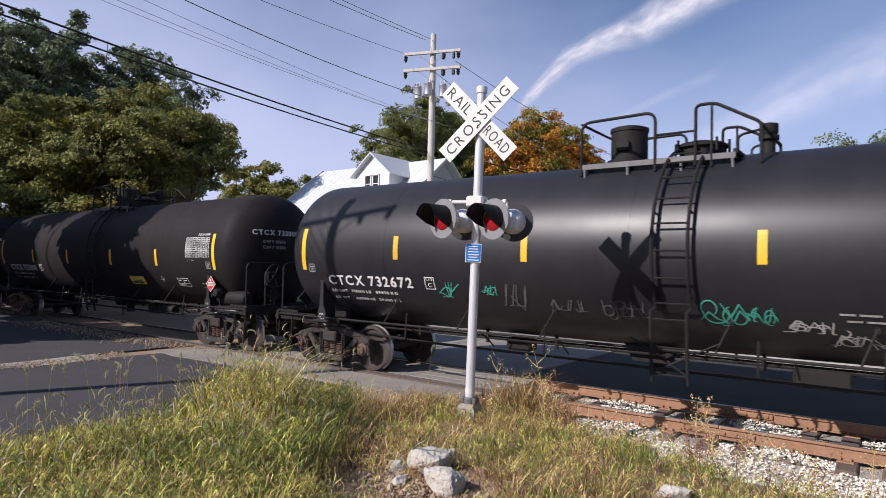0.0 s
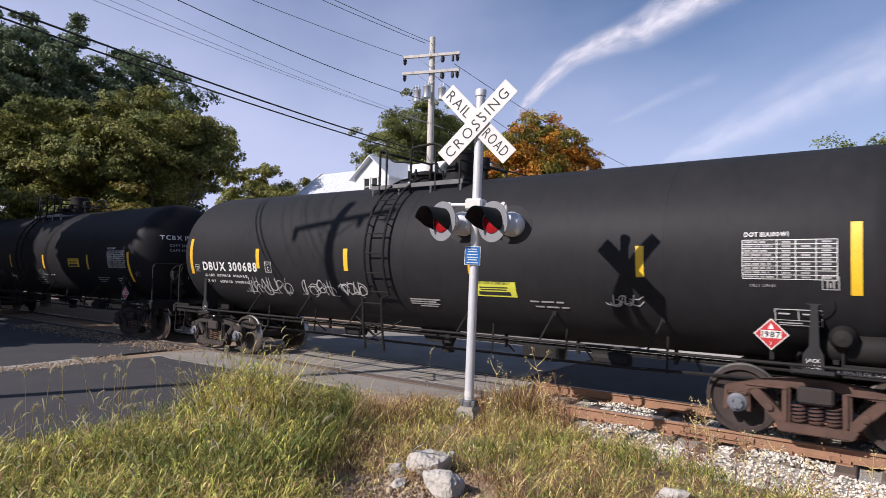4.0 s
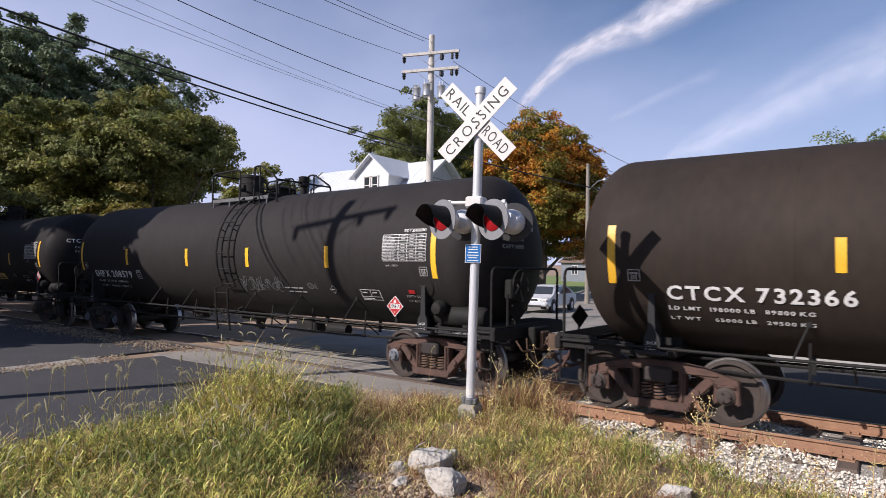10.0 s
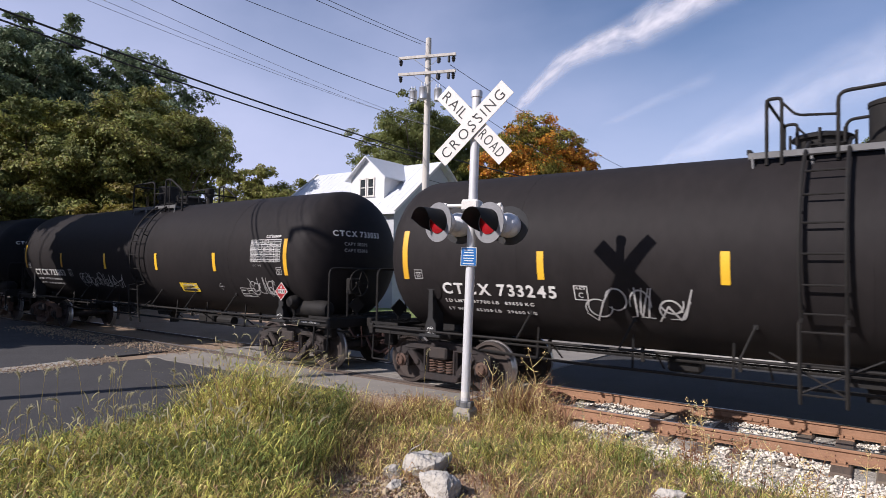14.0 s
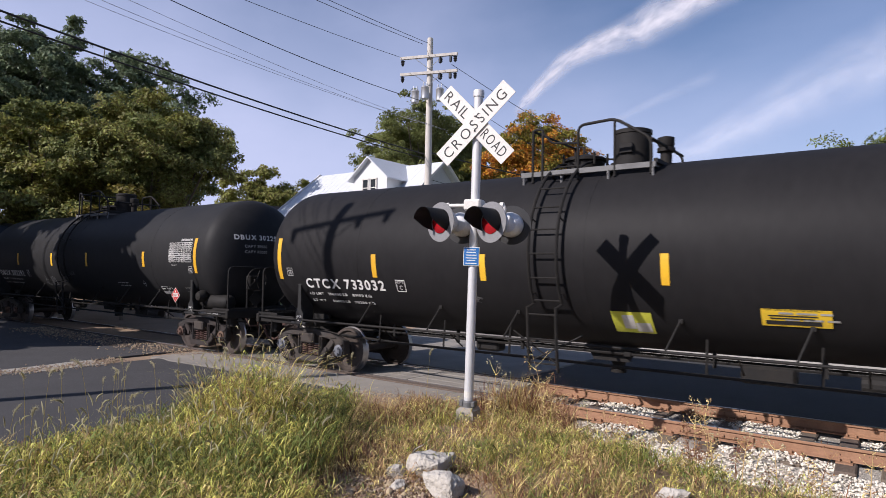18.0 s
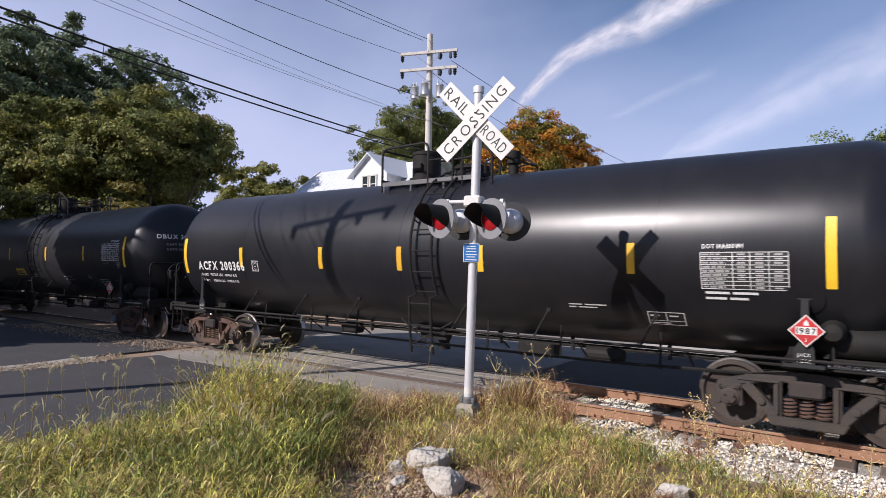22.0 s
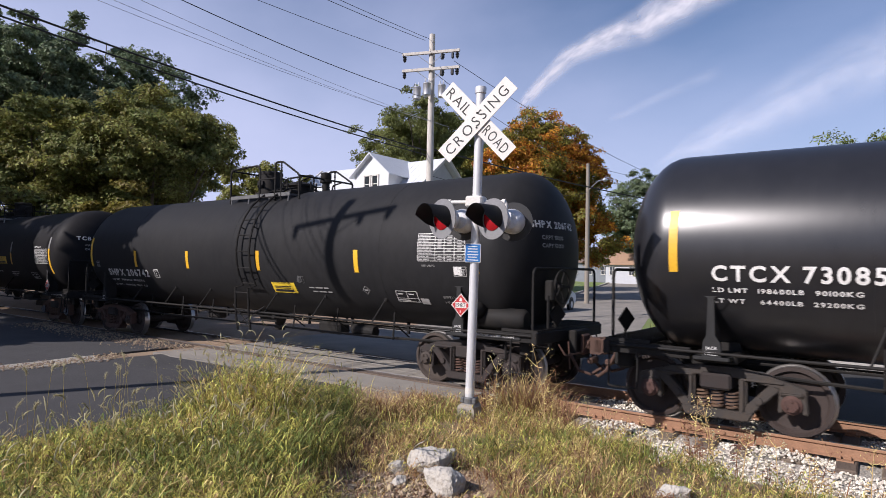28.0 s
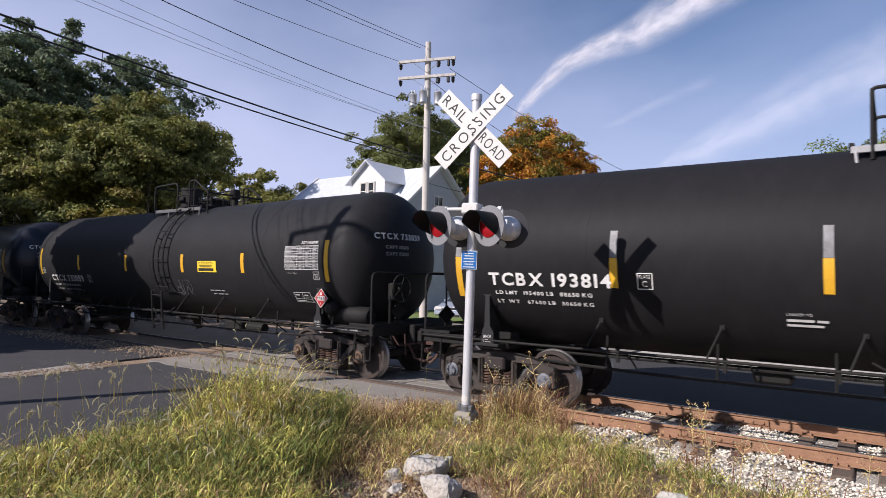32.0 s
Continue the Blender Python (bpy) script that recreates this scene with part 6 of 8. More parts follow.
def springs_mesh(s):
    bm = bmesh.new()
    for x in (-0.19, 0.0, 0.19):
        pts = [(x + 0.075 * math.cos(a), s * 0.98 + 0.075 * math.sin(a), 0.28 + 0.24 * a / (2 * math.pi * 5)) for a in (2 * math.pi * 5 * i / 50 for i in range(51))]
        tube(bm, pts, 0.017, 5)
    return bm


def bolster_mesh():
    bm = bmesh.new()
    box(bm, (0, 0, 0.66), (0.40, 2.30, 0.22), 0.03)
    lathe(bm, [(0.2, 0.77), (0.2, 0.95)], 16)
    for s in (-1, 1):
        box(bm, (s * 0.47, 0, 0.36), (0.08, 1.3, 0.12), 0.01)               # brake beams
        for t in (-1, 1):
            box(bm, (s * 0.46, t * 0.72, 0.44), (0.06, 0.10, 0.26), 0.01)
    return bm


def end_mesh():
    """The stub sill and body bolster of one end, towards +x."""
    bm = bmesh.new()
    box(bm, (6.95, 0, 0.90), (2.5, 0.40, 0.36), 0.02)
    box(bm, (8.14, 0, 0.86), (0.14, 0.62, 0.5), 0.02)
    box(bm, (6.48, 0, 0.98), (0.55, 2.3, 0.14), 0.02)
    box(bm, (7.95, 0, 1.02), (0.10, 2.66, 0.20), 0.015)
    box(bm, (7.35, -1.24, 1.02), (1.15, 0.07, 0.16), 0.01)
    box(bm, (7.35, 1.24, 1.02), (1.15, 0.07, 0.16), 0.01)
    for y in (-0.9, -0.55, 0.55, 0.9):                        # gear hung behind the end beam
        box(bm, (7.7 + 0.1 * math.sin(y * 9), y, 0.80), (0.22, 0.20, 0.24), 0.03)
    tube(bm, [(7.2, -0.9, 0.86), (8.05, -0.8, 0.82)], 0.03, 6)
    tube(bm, [(7.3, -1.1, 0.92), (7.3, -1.1, 0.62), (7.0, -0.9, 0.6)], 0.02, 6)
    # side bearing webs under the shell
    for s in (-1, 1):
        plate(bm, [(6.2, 0.98), (6.75, 0.98), (6.6, 1.5), (6.34, 1.5)], s * 0.72 - 0.03, s * 0.72 + 0.03)
    return bm


def deck_mesh():
    """The grating of an end walkway."""
    bm = bmesh.new()
    for i in range(12):
        box(bm, (7.38 + i * 0.05, 0, 1.135), (0.008, 2.52, 0.03))
    for i in range(15):
        box(bm, (7.65, -1.26 + i * 0.18, 1.13), (0.62, 0.008, 0.025))
    for s in (-1, 1):
        box(bm, (7.65, s * 1.27, 1.13), (0.66, 0.02, 0.05))
        box(bm, (7.65 + s * 0.32, 0, 1.13), (0.02, 2.54, 0.05))
    return bm


def coupler_mesh():
    bm = bmesh.new()
    box(bm, (8.32, 0, 0.86), (0.30, 0.14, 0.16), 0.02)
    plate(bm, [(8.40, 0.72), (8.58, 0.72), (8.66, 0.80), (8.66, 0.92), (8.58, 1.0), (8.40, 1.0)], -0.16, 0.02)
    box(bm, (8.52, 0.10, 0.86), (0.24, 0.12, 0.26), 0.03)
    box(bm, (8.25, 0, 0.86), (0.06, 0.34, 0.36), 0.03)
    tube(bm, bend([(8.2, -0.95, 0.93), (8.3, -0.9, 0.75), (8.32, -0.2, 0.75), (8.36, 0, 1.0)], 0.05), 0.014, 6)   # uncoupling lever
    box(bm, (8.40, -0.02, 0.60), (0.10, 0.30, 0.10), 0.02)
    tube(bm, [(8.12, -0.35, 0.72), (8.3, -0.38, 0.46), (8.48, -0.30, 0.40), (8.62, -0.2, 0.5)], 0.028, 7)
    tube(bm, [(8.22, -0.62, 0.95), (8.24, -0.6, 0.5)], 0.012, 5)
    tube(bm, [(8.2, 0.25, 0.8), (8.35, 0.28, 0.5), (8.5, 0.25, 0.38), (8.6, 0.22, 0.42)], 0.03, 8)              # brake hose
    return bm


def end_rail_mesh(s, low):
    bm = bmesh.new()
    x1 = 7.92
    if low:
        tube(bm, bend([(x1, s * 1.27, 1.0), (x1, s * 1.3, 0.45), (x1 - 0.42, s * 1.3, 0.45), (x1 - 0.42, s * 1.27, 1.0)], 0.04), 0.016, 6)
    return bm


def cross_rail_mesh():
    bm = bmesh.new()
    tube(bm, bend([(7.88, -1.24, 1.02), (7.88, -1.24, 2.16), (7.88, 1.24, 2.16), (7.88, 1.24, 1.02)], 0.14), 0.023, 8)
    return bm


def support_mesh(s):
    """The tapered cradle leg beside the shell over a truck."""
    bm = bmesh.new()
    plate(bm, [(6.36, 0.98), (6.60, 0.98), (6.59, 1.20), (6.545, 1.30), (6.53, 1.80), (6.58, 1.82), (6.58, 1.88), (6.40, 1.88), (6.40, 1.82), (6.45, 1.80), (6.435, 1.30), (6.37, 1.20)], s * 1.30, s * 1.36)
    plate(bm, [(6.46, 0.98), (6.50, 0.98), (6.50, 1.9), (6.46, 1.9)], min(s * 1.0, s * 1.32), max(s * 1.0, s * 1.32))
    box(bm, (6.48, s * 1.2, 0.99), (0.46, 0.4, 0.05), 0.01)
    bmesh.ops.recalc_face_normals(bm, faces=bm.faces[:])
    return bm


def pad_mesh():
    """The round reinforcing pad where the cradle meets the shell."""
    bm = bmesh.new()
    outline = [(0.22 * math.cos(a), 0.22 * math.sin(a)) for a in (2 * math.pi * i / 24 for i in range(24))]
    bm.faces.new([bm.verts.new((x, y, 0)) for x, y in outline])
    return wrap(bm, 6.49, 1.82, 0.012)


def side_pipe_mesh(s):
    bm = bmesh.new()
    tube(bm, bend([(-7.9, s * 1.30, 1.06), (-5.6, s * 1.38, 1.06), (5.6, s * 1.38, 1.06), (7.9, s * 1.30, 1.06)], 0.3), 0.022, 8)
    return bm


def stanchion_mesh(s):
    bm = bmesh.new()
    th = math.asin((1.52 - ZC) / R)
    tube(bm, [(-0.14, s * 1.38, 1.05), (0.02, s * R * math.cos(th), 1.50)], 0.016, 6)
    box(bm, (0.02, s * R * math.cos(th), 1.52), (0.07, 0.03, 0.14), 0.006)
    return bm


LX = (-0.24, 0.24)                 # the ladder's stringers


def ladder_path(s):
    pts = [(s * 1.50, 0.62), (s * 1.56, 1.0), (s * 1.60, 1.6)]
    for a in range(-30, 81, 10):
        t = radians(a)
        pts.append((s * (R + 0.12) * math.cos(t), ZC + (R + 0.12) * math.sin(t)))
    return pts


def ladder_mesh(s):
    bm = bmesh.new()
    for x in LX:
        tube(bm, [(x, y, z) for y, z in ladder_path(s)], 0.026, 6)
    for a in (-25, 20, 60):                                  # feet that hold it off the shell
        t = radians(a)
        for x in LX:
            tube(bm, [(x, s * (R - 0.02) * math.cos(t), ZC + (R - 0.02) * math.sin(t)), (x, s * (R + 0.12) * math.cos(t), ZC + (R + 0.12) * math.sin(t))], 0.014, 5)
    tube(bm, [(LX[0], s * 1.52, 0.75), (LX[1] + 0.35, s * 1.40, 1.2)], 0.014, 5)
    tube(bm, [(LX[1], s * 1.52, 0.75), (LX[0] - 0.35, s * 1.40, 1.2)], 0.014, 5)
    return bm


def rung_mesh():
    bm = bmesh.new()
    tube(bm, [(LX[0], 0, 0), (LX[1], 0, 0)], 0.014, 6)
    return bm


def top_z(y):
    return ZC + math.sqrt(R * R - y * y) - 0.05


def platform_mesh(s):
    """One side of the walkway on the crown: a frame on feet."""
    bm = bmesh.new()
    box(bm, (0, s * 0.84, 3.80), (2.3, 0.04, 0.09), 0.006)
    for x in (-1.1, -0.4, 0.4, 1.1):
        box(bm, (x, s * 0.68, 3.80), (0.05, 0.34, 0.05))
        tube(bm, [(x, s * 0.84, 3.80), (x + 0.02, s * 0.87, top_z(0.87) - 0.01)], 0.02, 6)
    return bm


def walkway_bar_mesh(s, i):
    return box(bmesh.new(), (0, s * (0.56 + i * 0.045), 3.825), (2.26, 0.008, 0.03))


def walkway_end_mesh(x):
    return box(bmesh.new(), (x, 0, 3.86), (0.06, 1.68, 0.07), 0.006)


def guard_rail_mesh(s, flipped):
    """Bent pipe loops over the walkway, with the way in left free at the ladder."""
    bm = bmesh.new()
    y = s * 0.85
    if flipped:
        tube(bm, bend([(-1.0, y, 3.66), (-1.0, y, 4.52), (0.18, y, 4.55), (0.18, y, 3.66)], 0.16), 0.024, 8)
        tube(bm, bend([(0.76, y, 3.66), (0.76, y, 4.57), (1.02, y, 4.57), (1.62, y, 4.22), (1.62, y, 3.66)], 0.08), 0.024, 8)
        tube(bm, [(0.98, y, 3.66), (0.98, y, 4.56)], 0.02, 6)
        tube(bm, bend([(1.26, y * 0.6, 3.8), (1.26, y * 0.6, 4.14), (1.6, y * 0.6, 4.2)], 0.08), 0.02, 6)
        tube(bm, [(0.18, y, 4.2), (0.76, y, 4.2)], 0.016, 6)
    else:
        tube(bm, bend([(-1.20, y, 3.66), (-1.20, y, 4.56), (-1.02, y, 4.56), (-1.02, y, 3.66)], 0.06), 0.024, 8)
        tube(bm, bend([(-1.02, y, 4.5), (-0.85, y, 4.3), (-0.4, y, 4.26)], 0.08), 0.018, 6)
        tube(bm, bend([(-0.38, y, 3.66), (-0.38, y, 4.54), (0.24, y, 4.57), (0.80, y, 4.2), (0.80, y, 3.66)], 0.12), 0.024, 8)
        tube(bm, [(0.23, y, 3.66), (0.23, y, 4.57)], 0.02, 6)
    return bm


def end_guard_mesh(x, h):
    bm = bmesh.new()
    tube(bm, [(x, -0.85, h), (x, 0.85, h)], 0.022, 8)
    return bm


def bonnet_mesh():
    bm = bmesh.new()
    lathe(bm, [(0.36, 3.85), (0.36, 3.99), (0.30, 4.0), (0.30, 4.46), (0.315, 4.47), (0.315, 4.53), (0.26, 4.55), (0.0001, 4.57)], 28)
    box(bm, (0.0, -0.31, 4.2), (0.22, 0.06, 0.16), 0.01)
    return bm


def hatch_mesh():
    """The low bolted manway cover."""
    bm = bmesh.new()
    lathe(bm, [(0.33, 3.85), (0.33, 4.08), (0.38, 4.09), (0.38, 4.13), (0.33, 4.16), (0.12, 4.21), (0.0001, 4.22)], 28)
    return bm


def bolt_mesh():
    bm = bmesh.new()
    tube(bm, [(0, 0, 4.0), (0, 0, 4.2)], 0.022, 6)
    return bm


def valve_mesh():
    bm = bmesh.new()
    lathe(bm, [(0.09, 3.85), (0.09, 4.12), (0.14, 4.13), (0.14, 4.19), (0.11, 4.20), (0.13, 4.24), (0.13, 4.36), (0.06, 4.38), (0.0001, 4.38)], 18)
    return bm


def end_placard_mesh():
    bm = bmesh.new()
    plate(bm, [(-0.19, 0), (0, -0.19), (0.19, 0), (0, 0.19)], -0.012, 0.012)
    box(bm, (0, 0.02, -0.2), (0.03, 0.02, 0.3))
    return bm


def reservoir_mesh():
    bm = bmesh.new()
    lathe(bm, [(0.0001, -0.62), (0.14, -0.60), (0.19, -0.53), (0.19, 0.53), (0.14, 0.60), (0.0001, 0.62)], 20, pose(7.05, -1.0, 1.28, 0, 90, 0))
    for x in (6.7, 7.4):
        box(bm, (x, -1.0, 1.11), (0.06, 0.3, 0.06))
    return bm


def small_reservoir_mesh():
    bm = bmesh.new()
    lathe(bm, [(0.0001, -0.16), (0.10, -0.14), (0.15, -0.05), (0.15, 0.05), (0.10, 0.14), (0.0001, 0.16)], 18, pose(6.78, -1.22, 1.42, 90, 0, 0))
    tube(bm, [(6.78, -1.2, 1.3), (6.78, -1.2, 1.05)], 0.02, 6)
    return bm


def brake_wheel_mesh():
    bm = bmesh.new()
    ring = [(8.06, -0.55 + 0.28 * math.cos(a), 1.85 + 0.28 * math.sin(a)) for a in (2 * math.pi * i / 28 for i in range(29))]
    tube(bm, ring, 0.018, 6, caps=False)
    for k in range(5):
        a = 2 * math.pi * k / 5
        tube(bm, [(8.03, -0.55, 1.85), (8.06, -0.55 + 0.28 * math.cos(a), 1.85 + 0.28 * math.sin(a))], 0.012, 5)
    lathe(bm, [(0.05, 0), (0.05, 0.08)], 10, pose(8.0, -0.55, 1.85, 0, 90, 0))
    return bm


def brake_housing_mesh():
    bm = bmesh.new()
    box(bm, (7.88, -0.55, 1.78), (0.16, 0.30, 0.36), 0.03)
    tube(bm, [(7.88, -0.42, 1.12), (7.88, -0.42, 1.7)], 0.025, 6)
    tube(bm, [(7.88, -0.7, 1.12), (7.88, -0.7, 1.7)], 0.025, 6)
    for i in range(7):                                       # the chain
        lathe(bm, [(0.022, -0.008), (0.022, 0.008)], 6, pose(7.9, -0.55, 1.55 - i * 0.06, 90 * (i % 2), 0, 0))
    return bm


def outlet_mesh():
    bm = bmesh.new()
    lathe(bm, [(0.24, 1.02), (0.24, 0.82), (0.18, 0.80), (0.10, 0.62), (0.13, 0.60), (0.13, 0.50)], 20)
    box(bm, (0.3, -0.2, 0.86), (0.12, 0.5, 0.08), 0.01)
    plate(bm, [(-0.45, 1.0), (0.45, 1.0), (0.30, 0.72), (-0.30, 0.72)], -0.34, -0.31)
    return bm


def rigging_mesh():
    """Brake rods and train pipe below the shell."""
    bm = bmesh.new()
    tube(bm, [(-6.2, -0.42, 0.86), (6.2, -0.42, 0.86)], 0.022, 6)
    tube(bm, bend([(-7.6, -0.62, 0.78), (-4.0, -0.9, 0.72), (4.0, -0.9, 0.72), (7.6, -0.62, 0.78)], 0.3), 0.026, 6)
    tube(bm, [(-6.0, 0.75, 0.75), (6.0, 0.75, 0.75)], 0.02, 6)
    for x in (-4.6, -3.0, -1.6, 1.6, 3.0, 4.6):
        tube(bm, [(x, -0.9, 0.70), (x, -0.85, 1.3)], 0.02, 5)
        box(bm, (x, -0.42, 0.98), (0.05, 0.05, 0.4))
        tube(bm, [(x + 0.5, -1.38, 1.05), (x + 0.5, -1.0, 0.80)], 0.014, 5)
    box(bm, (2.3, -0.3, 0.74), (0.7, 0.34, 0.26), 0.04)
    box(bm, (-2.4, -0.2, 0.78), (0.5, 0.3, 0.22), 0.04)
    lathe(bm, [(0.11, -0.3), (0.13, -0.2), (0.13, 0.2), (0.11, 0.3)], 14, pose(3.7, -0.75, 0.8, 0, 90, 0))
    return bm


def placard_mesh():
    bm = bmesh.new()
    d = 0.20
    bm.faces.new([bm.verts.new(p) for p in ((-d, 0, 0), (0, -d, 0), (d, 0, 0), (0, d, 0))])
    return bm


def paint(name, base, dust, gloss, dust_amount):
    """Black tank paint: road dust in streaks down the side, haze and a gloss of its own."""
    return mat(name, base, gloss, alt=dust, scale=0.9, amount=dust_amount, fine=9, bump=0.02, depth=0.01, rough_var=0.08, stretch=(1.0, 0.5, 0.5), spec=0.10 if gloss > 0.5 else 0.38 if gloss > 0.3 else 0.6)


DARK = (0.030, 0.029, 0.030)
PAINT = {
    "gloss": paint("tank_gloss", (0.011, 0.011, 0.013), (0.017, 0.017, 0.019), 0.35, 0.6),
    "satin": paint("tank_satin", (0.014, 0.014, 0.016), (0.022, 0.021, 0.023), 0.42, 0.6),
    "matte": paint("tank_matte", (0.0175, 0.0155, 0.0155), (0.0245, 0.021, 0.0205), 0.62, 0.7),
    "grey": paint("tank_grey", (0.0195, 0.0195, 0.0205), (0.026, 0.0255, 0.0255), 0.56, 0.7),
    "brown": paint("tank_brown", (0.036, 0.027, 0.021), (0.023, 0.019, 0.0165), 0.66, 0.7),
    "dusty": paint("tank_dusty", (0.0245, 0.0215, 0.0205), (0.031, 0.0275, 0.026), 0.64, 0.7),
    "coal": paint("tank_coal", (0.0145, 0.0140, 0.0148), (0.0190, 0.0182, 0.0188), 0.58, 0.7),
    "polished": paint("tank_polished", (0.015, 0.015, 0.017), (0.020, 0.020, 0.022), 0.30, 0.6),
    "blue": paint("tank_blue", (0.010, 0.011, 0.018), (0.014, 0.015, 0.022), 0.32, 0.6),
}

# number, paint, bonnet behind the ladder, yellow panel place, tags: (colour, x, z, width, height, seed), style
CARS = [
    ("CTCX 732672", "satin", True, None, [("tag_teal", -3.46, 1.58, 0.42, 0.36, 1), ("tag_teal", -2.55, 1.68, 0.26, 0.22, 2), ("tag_dim", -2.2, 1.48, 0.45, 0.5, 3), ("tag_dim", -1.3, 1.5, 0.5, 0.25, 21), ("tag_dim", -0.5, 1.45, 0.7, 0.35, 22), ("tag_teal", 0.97, 1.45, 0.55, 0.45, 4), ("tag_teal", 1.55, 1.5, 0.3, 0.28, 26), ("tag_white", 2.04, 1.40, 0.55, 0.24, 5), ("tag_white", 2.5, 1.26, 0.6, 0.26, 27)], 0),
    ("CTCX 733008", "matte", True, (2.45, 1.52), [], 0),
    ("DBUX 300688", "grey", False, (1.55, 1.74), [("tag_white", -4.85, 1.50, 1.6, 0.48, 7), ("tag_white", -3.05, 1.52, 1.1, 0.44, 28), ("tag_white", -1.8, 1.60, 0.75, 0.34, 29), ("tag_white", 3.86, 1.67, 0.52, 0.20, 8)], 0),
    ("TCBX 193693", "coal", False, (3.04, 2.03), [("tag_dim", -3.35, 1.66, 0.6, 0.22, 30), ("tag_dim", 0.35, 1.62, 0.75, 0.34, 9), ("tag_dim", 7.15, 1.78, 0.24, 0.16, 31)], 1),
    ("CTCX 732366", "brown", True, (2.75, 2.17), [("tag_dim", 1.25, 1.55, 1.25, 0.42, 10)], 0),
    ("SHPX 208579", "dusty", True, None, [("tag_dim", 1.0, 1.55, 0.95, 0.42, 11), ("tag_dim", 1.95, 1.62, 0.6, 0.34, 32), ("tag_dim", 3.35, 1.66, 0.3, 0.16, 33)], 0),
    ("CTCX 733245", "matte", False, (2.45, 1.52), [("tag_white", -3.55, 1.46, 1.45, 0.60, 12), ("tag_dim", 5.75, 1.62, 0.36, 0.34, 34)], 0),
    ("CTCX 733053", "matte", True, (2.40, 1.52), [("tag_white", -3.05, 1.48, 2.5, 0.50, 13), ("tag_white", 5.40, 1.50, 0.9, 0.50, 35)], 0),
    ("CTCX 733032", "coal", False, (2.35, 1.52), [("tag_dim", -2.1, 1.62, 0.2, 0.14, 14)], 0),
    ("DBUX 302292", "grey", False, None, [("tag_dim", -2.5, 1.46, 0.8, 0.42, 15), ("tag_dim", -0.4, 1.85, 0.3, 0.14, 25)], 0),
    ("ACFX 200366", "gloss", True, None, [], 2),
    ("DBUX 303082", "satin", True, (-1.2, 1.69), [("tag_dim", 4.62, 1.48, 0.32, 0.42, 16)], 0),
    ("CTCX 730858", "polished", True, None, [], 2),
    ("SHPX 206742", "grey", True, (1.32, 1.55), [("tag_dim", 2.25, 1.78, 0.22, 0.18, 17)], 0),
    ("TCBX 193814", "coal", False, (2.32, 2.03), [("tag_white", 0.15, 1.74, 0.85, 0.32, 18)], 1),
    ("CTCX 733059", "grey", True, (2.25, 2.13), [("tag_dim", 0.95, 1.50, 0.75, 0.5, 19)], 0),
    ("CTCX 733061", "blue", True, None, [], 0),
]
